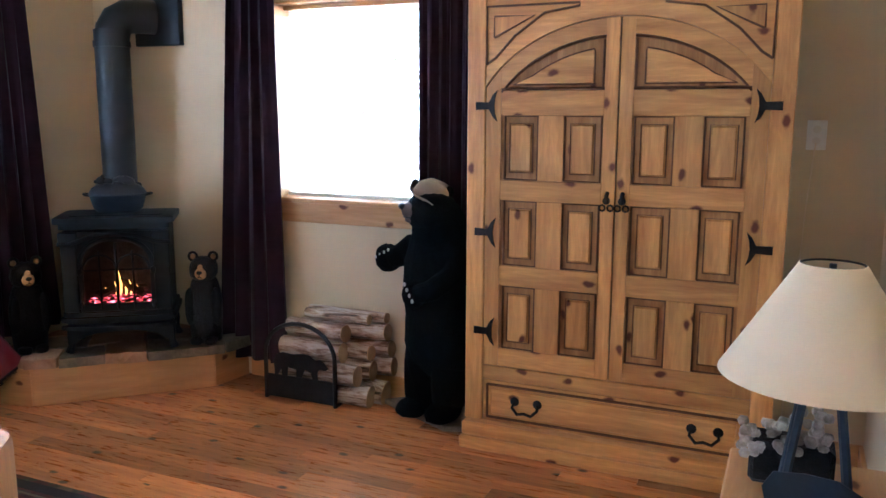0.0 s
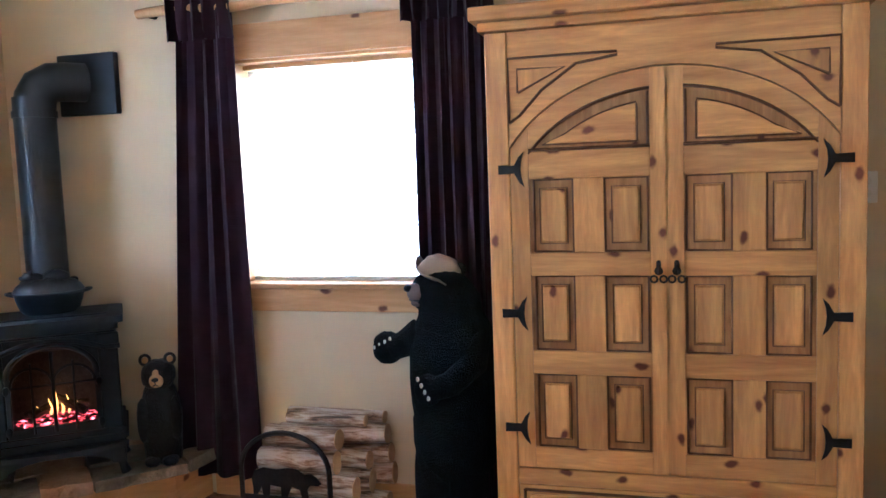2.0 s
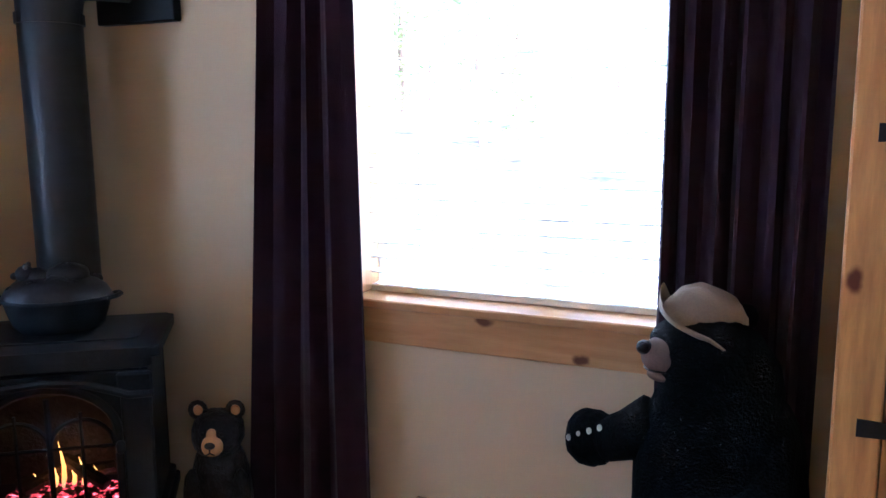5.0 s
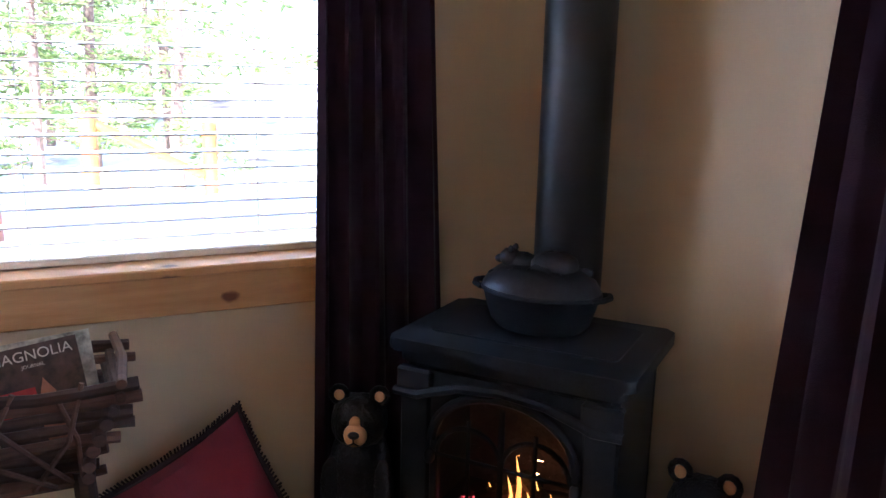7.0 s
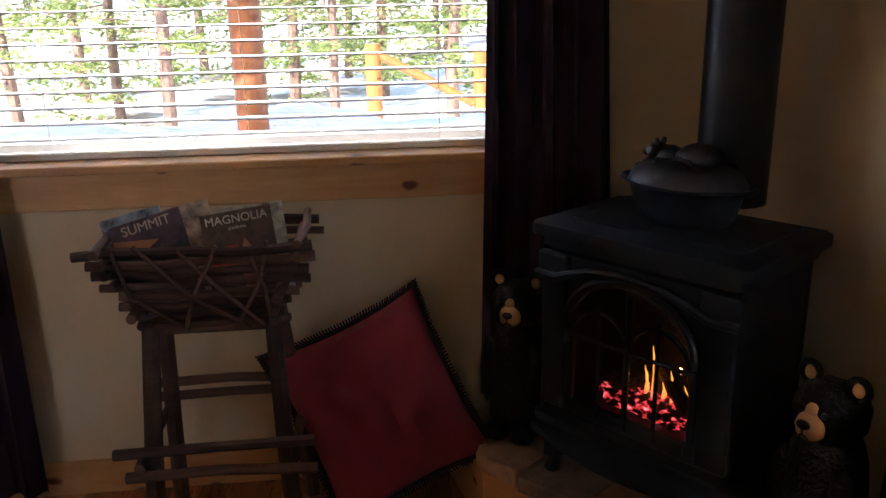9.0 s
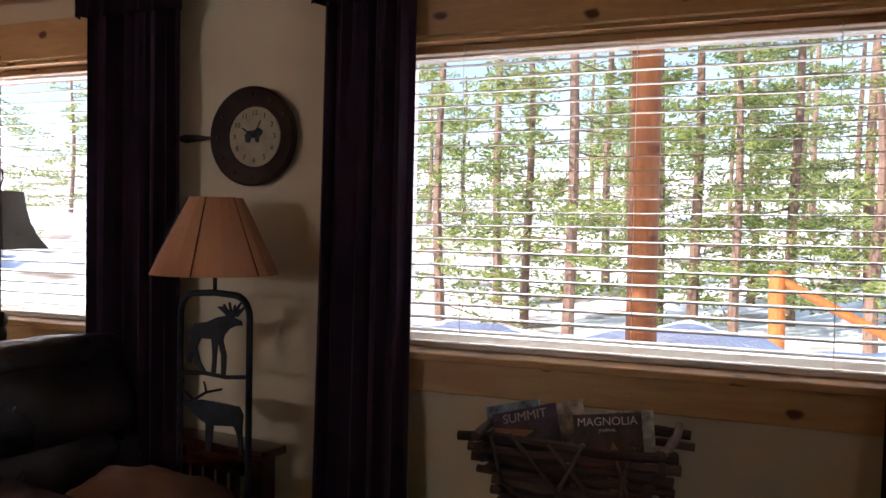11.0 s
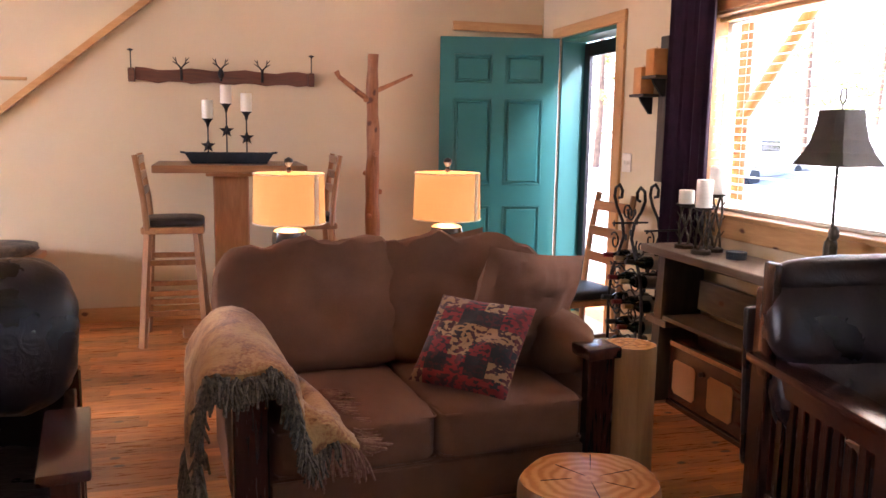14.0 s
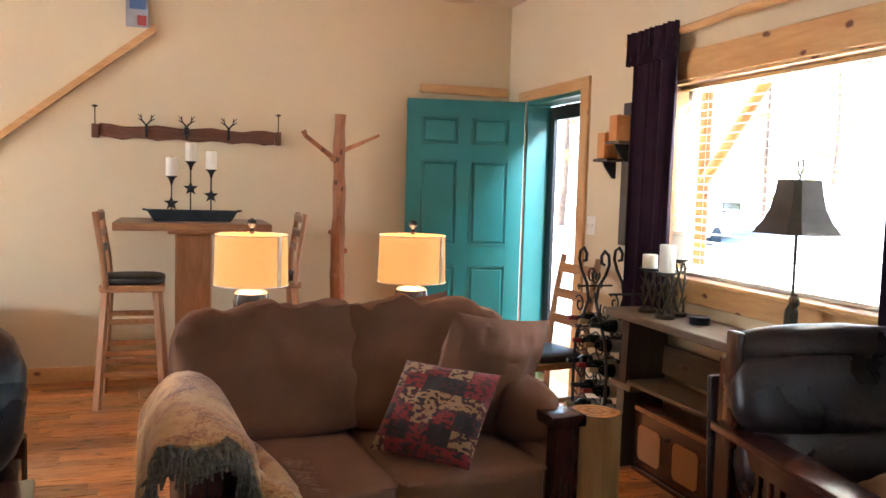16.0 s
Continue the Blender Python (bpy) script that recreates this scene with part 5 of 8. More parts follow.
def coat_rack():
    r = thing("wall_rack", pose(-1.15, YS + 0.001, 1.775), "live-edge dark wooden wall rack with antler and elk hooks", "wall rack")
    n = 16
    up = [(-0.60 + 1.20 * k / n, 0.042 + 0.012 * math.sin(k * 1.3)) for k in range(n + 1)]
    dn = [(0.60 - 1.20 * k / n, -0.045 + 0.012 * math.sin(k * 1.9 + 1)) for k in range(n + 1)]
    part("rack_board", plate(up + dn, 0.0, 0.035, bev=0.006), LOGX, r, "dark live-edge board")
    for x in (-0.625, 0.625):
        part("end_bracket", boxes([(x - 0.022, x + 0.022, 0.0, 0.05, -0.05, 0.045)], 0.004), LOGX, r)
        part("peg", tube([(x, 0.04, 0.04), (x, 0.045, 0.14), (x, 0.045, 0.165)], 0.004, 6), IRON, r)
        part("peg_cap", lathe([(0.004, 0), (0.020, 0.006), (0.020, 0.012), (0.004, 0.018)], 12, x, 0.045), IRON, r).location.z = 0.158
    for x, big in ((-0.27, 0), (0.02, 1), (0.29, 0)):
        bm = tube([(x, 0.04, -0.03), (x, 0.055, 0.02), (x, 0.06, 0.05)], 0.010, 6)
        if big:
            blob(0.022, 0.03, 0.035, (x, 0.065, 0.02), res=8, bm=bm)
        for s in (-1, 1):
            tube([(x, 0.06, 0.05), (x + s * 0.03, 0.065, 0.085), (x + s * 0.035, 0.07, 0.125)], [0.007, 0.005, 0.003], 6, bm)
            tube([(x + s * 0.022, 0.062, 0.075), (x + s * 0.055, 0.075, 0.095)], [0.005, 0.003], 5, bm)
            tube([(x + s * 0.033, 0.066, 0.10), (x + s * 0.055, 0.075, 0.125)], [0.004, 0.002], 5, bm)
        part("antler_hook", bm, IRON, r, "black antler-shaped hook", True)
    t = thing("coat_tree", pose(-2.20, -3.27, 0), "peeled log coat tree with branch stubs", "coat stand")
    pts = [(0.004 * math.sin(k * 0.9), 0.004 * math.sin(k * 0.7 + 1), 0.03 + 1.93 * k / 18) for k in range(19)]
    part("trunk", tube(pts, [0.062 - 0.0012 * k + 0.004 * math.sin(k * 2.1) for k in range(19)], 14), LOGW, t, "", True)
    part("base", boxes([(-0.24, 0.24, -0.05, 0.05, 0.0, 0.05), (-0.05, 0.05, -0.20, -0.0502, 0.0, 0.05), (-0.05, 0.05, 0.0502, 0.24, 0.0, 0.05)], 0.008), LOGX, t)
    part("branch", tube([(0.03, 0, 1.63), (0.13, 0.02, 1.70), (0.25, 0.02, 1.79), (0.27, 0.02, 1.83)], [0.022, 0.018, 0.017, 0.020], 8), LOGW, t, "", True)
    part("branch", tube([(-0.03, 0, 1.70), (-0.14, 0.02, 1.75), (-0.29, 0.03, 1.82)], [0.019, 0.014, 0.010], 8), LOGW, t, "", True)
    for k in range(9):
        z = 0.25 + 0.17 * k + 0.03 * math.sin(k * 5)
        a = k * 2.4
        part("knot_stub", blob(0.022, 0.022, 0.02, (0.055 * math.cos(a), 0.055 * math.sin(a), z), 2.2, 0.1, 20, k, 6), LOGW, t, "", True)


coat_rack()

# ---------------------------------------------------------------- pub table, stools, candles
PUB_X = wood("oak_table_top", (0.42, 0.22, 0.095), (0.24, 0.10, 0.036), "x", 0.35, 0.15, coat=0.2)
PUB_Z = wood("oak_upright", (0.40, 0.20, 0.085), (0.24, 0.10, 0.036), "z", 0.4, 0.1, coat=0.1)
LEATHER_BLACK = mottled("black_leather", (0.012, 0.012, 0.014), (0.025, 0.025, 0.027), 20, 0.45, fine=220, relief=0.3)
WAX = mottled("ivory_wax", (0.74, 0.70, 0.60), (0.80, 0.76, 0.66), 4, 0.45, fine=60, relief=0.1)


def pub_set():
    t = thing("pub_table", pose(-1.175, -2.98, 0.0), "tall oak pub table with a thick square pedestal", "table")
    part("tabletop", boxes([(-0.48, 0.48, -0.34, 0.34, 1.13, 1.18)], 0.008, 2), PUB_X, t)
    part("top_frame", boxes([(-0.16, 0.16, -0.16, 0.16, 1.10, 1.129)], 0.004), PUB_X, t)
    part("pedestal", boxes([(-0.115, 0.115, -0.115, 0.115, 0.06, 1.099)], 0.008), PUB_Z, t)
    part("foot", boxes([(-0.34, 0.34, -0.05, 0.05, 0.0, 0.059), ], 0.008), PUB_X, t)
    part("foot", boxes([(-0.05, 0.05, -0.30, -0.0505, 0.0, 0.058), (-0.05, 0.05, 0.0505, 0.30, 0.0, 0.058)], 0.008), PUB_X, t)
    for n, (x, y, turn) in enumerate(((-0.80, -2.93, 90), (-1.69, -3.05, -90))):
        s = thing("bar_stool", pose(x, y, 0, 0, 0, turn), "oak bar stool with padded black seat and ladder back", "bar stool", "stools at the pub table")
        # local: seat faces +y, back at -y
        for sx in (-1, 1):
            part("back_post", tube([(sx * 0.185, -0.15, 0.76), (sx * 0.185, -0.165, 0.95), (sx * 0.19, -0.21, 1.24)], [0.022, 0.02, 0.018], 8), PUB_Z, s, "", True)
            for sy in (-1, 1):
                part("leg", tube([(sx * 0.165, sy * 0.15, 0.74), (sx * 0.215, sy * 0.20, 0.0)], [0.026, 0.028], 4), PUB_Z, s)
        part("seat_frame", boxes([(-0.20, 0.20, -0.19, 0.20, 0.735, 0.78)], 0.008), PUB_X, s)
        part("seat_pad", blob(0.195, 0.19, 0.032, (0, 0.01, 0.805), 4, 0.02, 8, n, 14), LEATHER_BLACK, s, "padded black leather seat", True)
        for z, q in ((0.20, 0.19), (0.33, 0.18), (0.53, 0.17)):
            for sx in (-1, 1):
                part("stretcher", boxes([(sx * q + sx * 0.0 - 0.012, sx * q + 0.012, -q + 0.01, q - 0.01, z, z + 0.035)], 0.003), PUB_X, s)
            for sy in (-1, 1):
                part("stretcher", boxes([(-q + 0.02, q - 0.02, sy * q - 0.012, sy * q + 0.012, z + 0.04, z + 0.075)], 0.003), PUB_X, s)
        for z in (0.98, 1.08, 1.18):
            part("back_slat", boxes([(-0.18, 0.18, -0.212 + (1.24 - z) * 0.12, -0.190 + (1.24 - z) * 0.12, z, z + 0.05)], 0.004), PUB_X, s)
    tr = thing("tray", pose(-1.17, -2.96, 1.181), "long black wooden dough-bowl tray on the pub table", "tray")
    outer = [(-0.285, 0.07), (-0.24, 0.0), (0.24, 0.0), (0.285, 0.07), (0.270, 0.07), (0.23, 0.014), (-0.23, 0.014), (-0.270, 0.07)]
    part("tray_body", plate(outer, -0.09, 0.09, bev=0.003), CAST, tr)
    for y in (-0.092, 0.092):
        part("tray_side", plate([(-0.285, 0.07), (-0.24, 0.0), (0.24, 0.0), (0.285, 0.07)], y - 0.004, y + 0.004), CAST, tr)
    for x in (-1, 1):
        part("handle", tube([(x * 0.27, -0.04, 0.065), (x * 0.31, -0.03, 0.072), (x * 0.31, 0.03, 0.072), (x * 0.27, 0.04, 0.065)], 0.006, 6), CAST, tr, "", True)
    for x, h, zs in ((-1.035, 0.27, 0.10), (-1.155, 0.37, 0.20), (-1.285, 0.32, 0.155)):
        c = thing("candle_holder", pose(x, -2.96, 1.196), "black iron stem candle holder with a star, in the tray", "candle holder", "star candle holders in the tray")
        part("base", lathe([(0.035, 0), (0.035, 0.005), (0.01, 0.012)], 16), IRON, c)
        part("stem", tube([(0, 0, 0.005), (0, 0, h)], 0.005, 8), IRON, c)
        part("cup", lathe([(0.006, h - 0.05), (0.014, h - 0.02), (0.028, h), (0.036, h + 0.004), (0.036, h + 0.008)], 20), IRON, c, "", True)
        star = [((0.05 if k % 2 == 0 else 0.021) * math.sin(math.pi * k / 5), (0.05 if k % 2 == 0 else 0.021) * math.cos(math.pi * k / 5)) for k in range(10)]
        bm = bmesh.new()
        ring = [bm.verts.new((a, 0.012, b + zs)) for a, b in star]
        tip, back = bm.verts.new((0, 0.030, zs)), bm.verts.new((0, 0.006, zs))
        for k in range(10):
            bm.faces.new((ring[k], ring[(k + 1) % 10], tip))
            bm.faces.new((ring[k], ring[(k + 1) % 10], back))
        part("star", bm, IRON, c, "barn star")
        cd = thing("candle", pose(x, -2.96, 1.196 + h + 0.0085), "ivory pillar candle in a star holder", "candle", "candles in the tray")
        part("wax", lathe([(0.036, 0), (0.037, 0.002), (0.037, 0.116), (0.034, 0.12), (0.01, 0.116)], 20), WAX, cd, "", True)
        part("wick", tube([(0, 0, 0.11), (0.002, 0, 0.128)], 0.0012, 5), IRON, cd)


pub_set()

# ---------------------------------------------------------------- sofa table with two lit lamps
def fabric_glow(name, color, strength):
    m, nd, lk, b = material(name, 0.9, 0, (0.30, 0.13, 0.045))
    v = coords(nd, lk, (1, 1, 1), False)
    w = noise_tex(nd, lk, coords(nd, lk, (2, 2, 60), False), 6, 3)
    w2 = noise_tex(nd, lk, coords(nd, lk, (60, 60, 2), False), 6, 3)
    c = mix(nd, lk, 0.5, w, w2)
    col = ramp(nd, lk, c, [(0.35, tuple(q * 0.78 for q in color)), (0.62, color)])
    lk.new(col, b.inputs["Emission Color"])
    b.inputs["Emission Strength"].default_value = strength
    bump(nd, lk, b, c, 0.2, 0.002)
    return m


LINEN_LIT = fabric_glow("lit_linen_shade", (1.0, 0.42, 0.11), 0.15)
GLAZE = mottled("dark_glazed_ceramic", (0.02, 0.022, 0.024), (0.04, 0.042, 0.045), 5, 0.18, fine=30, relief=0.05, coat=0.6)
GLAZE_TAN = mottled("tan_glazed_ceramic", (0.42, 0.32, 0.20), (0.52, 0.42, 0.28), 8, 0.2, fine=30, relief=0.05, coat=0.6)


def sofa_table():
    t = thing("sofa_table", pose(-1.78, -1.10, 0, 0, 0, 9), "long orange pine console table behind the sofa", "console table")
    part("tabletop", boxes([(-0.76, 0.70, -0.19, 0.15, 0.735, 0.772)], 0.006), PINE_X, t)
    for x in (-0.72, 0.66):
        for y in (-0.15, 0.11):
            part("leg", boxes([(x - 0.03, x + 0.03, y - 0.03, y + 0.03, 0, 0.734)], 0.004), PINE_Z, t)
    for x, y in ((-1.40, -1.03), (-2.16, -1.09)):
        l = thing("table_lamp", pose(x, y, 0.773), "lit linen drum lamp on a dark glazed jar base", "table lamp", "matching lit lamps behind the sofa")
        part("jar", lathe([(0.05, 0), (0.068, 0.006), (0.076, 0.06), (0.080, 0.15), (0.074, 0.186)], 28), GLAZE, l, "dark glazed ceramic jar", True)
        part("shoulder", lathe([(0.074, 0.1862), (0.060, 0.197), (0.035, 0.203), (0.026, 0.207), (0.030, 0.212), (0.022, 0.217)], 28), GLAZE_TAN, l, "tan glazed shoulder", True)
        part("shade", shade_shell(0.163, 0.225, 0.157, 0.448, 48), LINEN_LIT, l, "glowing linen drum shade", True)
        for z, r in ((0.225, 0.164), (0.447, 0.158)):
            part("shade_ring", tube([(r * math.cos(q), r * math.sin(q), z) for q in [2 * math.pi * k / 40 for k in range(41)]], 0.003, 5), WAX, l)
        part("shade_seam", boxes([(-0.012, 0.012, 0.160, 0.1655, 0.228, 0.444)]), SHADE_CREAM, l).matrix_basis = pose(0, 0, 0, 0, 0, 42)
        part("finial", lathe([(0.008, 0.45), (0.012, 0.465), (0.007, 0.475), (0.014, 0.485), (0.021, 0.497), (0.018, 0.512), (0.004, 0.52)], 14), PEWTER, l, "", True)
        part("bulb", blob(0.026, 0.026, 0.036, (0, 0, 0.335), res=10), glowing("lamp_bulb", (1.0, 0.62, 0.30), 4.0), l, "", True)
        b = bpy.data.lights.new("table_lamp_bulb", "POINT")
        b.energy, b.color, b.shadow_soft_size = 2.6, (1.0, 0.60, 0.28), 0.11
        o = new("table_lamp_bulb", b)
        o.parent = l
        o.location = (0, 0, 0.335)


sofa_table()

# ---------------------------------------------------------------- sofa
SUEDE = mottled("brown_microsuede", (0.150, 0.066, 0.036), (0.205, 0.098, 0.055), 5, 0.92, fine=260, relief=0.35, sheen=0.03, spec=0.2)
MAHOG = wood("dark_mahogany_post", (0.075, 0.020, 0.012), (0.030, 0.009, 0.006), "z", 0.25, 0, coat=0.5)
MAHOG_Y = wood("dark_mahogany_rail", (0.075, 0.020, 0.012), (0.030, 0.009, 0.006), "y", 0.22, 0, coat=0.6)


def patch_cloth():
    m, nd, lk, b = material("lodge_patchwork", 0.9)
    tc = nd.new("ShaderNodeTexCoord")
    def cell(sx, sz, ox, oz):
        mp = nd.new("ShaderNodeMapping")
        mp.inputs["Scale"].default_value, mp.inputs["Location"].default_value = (sx, 1, sz), (ox, 0, oz)
        lk.new(tc.outputs["Object"], mp.inputs["Vector"])
        sn = nd.new("ShaderNodeVectorMath")
        sn.operation = "FLOOR"
        lk.new(mp.outputs[0], sn.inputs[0])
        wn_ = nd.new("ShaderNodeTexWhiteNoise")
        wn_.noise_dimensions = "2D"
        sp, cb = nd.new("ShaderNodeSeparateXYZ"), nd.new("ShaderNodeCombineXYZ")
        lk.new(sn.outputs[0], sp.inputs[0])
        lk.new(sp.outputs["X"], cb.inputs[0])
        lk.new(sp.outputs["Z"], cb.inputs[1])
        lk.new(cb.outputs[0], wn_.inputs[0])
        return wn_.outputs["Value"]
    base = nd.new("ShaderNodeValToRGB")
    base.color_ramp.interpolation = "CONSTANT"
    els = base.color_ramp.elements
    cols = [(0, (0.20, 0.012, 0.012)), (0.56, (0.28, 0.15, 0.065)), (0.74, (0.32, 0.19, 0.09)), (0.86, (0.016, 0.013, 0.014))]
    while len(els) < 4:
        els.new(0.5)
    for e, (p, c) in zip(els, cols):
        e.position, e.color = p, (*c, 1)
    lk.new(cell(12, 15, 3.3, 1.2), base.inputs[0])
    v = coords(nd, lk, (1, 1, 1.8), False)
    n = noise_tex(nd, lk, v, 42, 1)
    fig = ramp(nd, lk, n, [(0.52, (0, 0, 0)), (0.54, (1, 1, 1))])
    second = mix(nd, lk, cell(30, 9, 0.2, 5.1), (0.012, 0.011, 0.014), (0.09, 0.014, 0.012))
    col = mix(nd, lk, fig, base.outputs[0], second)
    lk.new(col, b.inputs["Base Color"])
    bump(nd, lk, b, noise_tex(nd, lk, v, 300, 2), 0.3, 0.002)
    b.inputs["Sheen Weight"].default_value = 0.2
    return m


def sofa():
    s = thing("sofa", pose(-1.82, 0.065, 0, 0, 0, 5), "brown microsuede loveseat with dark mahogany arm posts", "sofa")
    # local: front at y = 0, back toward -y
    W = 0.585
    part("base", boxes([(-W, W, -0.86, -0.03, 0.09, 0.27)], 0.02, 2), SUEDE, s, "upholstered base", True)
    part("back_frame", boxes([(-W - 0.08, W + 0.08, -0.92, -0.80, 0.09, 0.77)], 0.03, 3), SUEDE, s, "", True)
    for k in (-1, 1):
        bm = blob(0.291, 0.365, 0.095, (k * 0.292, -0.355, 0.362), 10, 0.006, 5, k + 3, 30)
        for v in bm.verts:
            if v.co.z > 0.40:
                v.co.z += 0.018 * max(0.0, 1 - ((v.co.x - k * 0.292) / 0.29) ** 2) * max(0.0, 1 - ((v.co.y + 0.36) / 0.36) ** 2)
        part("seat_cushion", bm, SUEDE, s, "plump seat cushion", True)
        for z in (0.436, 0.288):
            part("piping", tube([(k * 0.292 + 0.282 * a, -0.355 + 0.362 * b, z) for a, b in ((-1, -0.9), (-1, 0.93), (-0.96, 0.975), (0.96, 0.975), (1, 0.93), (1, -0.9))], 0.0045, 6), SUEDE, s)
        bm = blob(0.37, 0.135, 0.27, (0, 0, 0), 6.5, 0.03, 5, k + 11, 28)
        for v in bm.verts:
            x, up = v.co.x, v.co.z / 0.27
            if up > 0:
                v.co.z -= 0.045 * up * max(0, k * x / 0.345) ** 2.2 - 0.016 * up * math.sin(x * 23 + k)
                v.co.y += 0.05 * up ** 2
                crease = abs(noise.noise(Vector((x * 6 + k, up * 2.2, 1.7))))
                v.co.y -= 0.07 * up * crease * (1 if v.co.y > 0 else 0)
                v.co.z -= 0.020 * up * max(0.0, noise.noise(Vector((x * 19 + k, up, 0.4))))
                v.co.z += 0.014 * up * noise.noise(Vector((x * 13, v.co.y * 9, k * 5)))
            v.co.y += 0.020 * noise.noise(Vector((x * 4, v.co.z * 5, k * 3)))
            if up > 0.45:
                pucker = max(0.0, noise.noise(Vector((x * 21 + 3 * k, v.co.y * 5, 6.1)))) ** 0.7
                v.co.z -= 0.026 * pucker * (up - 0.45)
                v.co.y += (0.016 if v.co.y > 0 else -0.010) * (1 - pucker) * (up - 0.45)
        b = part("back_cushion", bm, SUEDE, s, "slouched loose back cushion", True)
        b.matrix_basis = pose(k * 0.325, -0.71, 0.70, 14, 0, 0)
        part("post", boxes([(k * (W + 0.005), k * (W + 0.118), -0.055, 0.0, 0.0, 0.585)] if k > 0 else [(-(W + 0.118), -(W + 0.005), -0.055, 0.0, 0.0, 0.585)], 0.006), MAHOG, s, "dark mahogany front post")
        cap = boxes([(min(k * (W - 0.01), k * (W + 0.135)), max(k * (W - 0.01), k * (W + 0.135)), -0.13, 0.018, 0.586, 0.632)], 0.012, 2)
        part("arm_cap", cap, MAHOG_Y, s, "rounded mahogany arm cap", True)
        part("arm_side", boxes([(min(k * (W + 0.004), k * (W + 0.10)), max(k * (W + 0.004), k * (W + 0.10)), -0.90, -0.056, 0.09, 0.50)], 0.02, 2), SUEDE, s, "", True)
        bm = blob(0.115, 0.42, 0.135, (0, 0, 0), 2.6, 0.05, 5, k + 8, 20)
        a = part("arm_pad", bm, SUEDE, s, "rolled padded arm", True)
        a.matrix_basis = pose(k * (W + 0.045), -0.50, 0.56, 4, 0, 0)
        part("foot", boxes([(min(k * 0.56, k * 0.62), max(k * 0.56, k * 0.62), -0.92, -0.86, 0.0, 0.089)], 0.004), MAHOG, s)
    part("front_rail", boxes([(-W, W, -0.030, -0.012, 0.10, 0.262)], 0.006), SUEDE, s)
    # loose cushions; west is local -x
    c = thing("throw_pillow", Matrix.Translation((-2.275, -0.36, 0.690)) @ Matrix(((0.916, -0.338, -0.215), (0.372, 0.918, 0.140), (0.150, -0.208, 0.966))).to_4x4(), "plain brown microsuede pillow in the sofa corner", "pillow")
    part("pillow_cover", pillow(0.54, 0.54, 0.19, 3, 20, 0.016), SUEDE, c, "", True)
    part("piping", tube([(a * 0.243, 0, b * 0.243) for a, b in ((-1, -1), (0, -0.96), (1, -1), (0.96, 0), (1, 1), (0, 0.96), (-1, 1), (-0.96, 0), (-1, -1))], 0.005, 6), SUEDE, c)
    c = thing("throw_pillow", Matrix.Translation((-2.005, -0.16, 0.625)) @ pose(0, 0, 0, 0, 0, -42) @ pose(0, 0, 0, 42, 0, 0) @ pose(0, 0, 0, 0, -2, 0), "patchwork lodge pillow in red, tan and black on the sofa", "pillow")
    part("pillow_cover", pillow(0.40, 0.385, 0.13, 9, 20, 0.012, 0.03), patch_cloth(), c, "red, tan and black patchwork cover", True)
    c = thing("throw_pillow", s.matrix_basis @ pose(-0.30, -0.80, 0.80, -6, 8, 0), "rounded brown pillow behind the sofa corner", "pillow")
    part("pillow_cover", pillow(0.42, 0.34, 0.14, 12, 16), SUEDE, c, "", True)
    return s


SOFA = sofa()


def throw_cloth():
    m, nd, lk, b = material("tan_woven_throw", 0.95)
    v = coords(nd, lk, (1, 1, 1), False)
    n1, n2 = noise_tex(nd, lk, v, 7, 5, 0.65, 0.5), noise_tex(nd, lk, v, 90, 3)
    c = mix(nd, lk, 0.3, n1, n2)
    lk.new(ramp(nd, lk, c, [(0.38, (0.15, 0.055, 0.018)), (0.46, (0.34, 0.15, 0.05)), (0.52, (0.46, 0.26, 0.10)), (0.7, (0.58, 0.35, 0.14))]), b.inputs["Base Color"])
    bump(nd, lk, b, n2, 0.6, 0.004)
    b.inputs["Sheen Weight"].default_value = 0.3
    return m


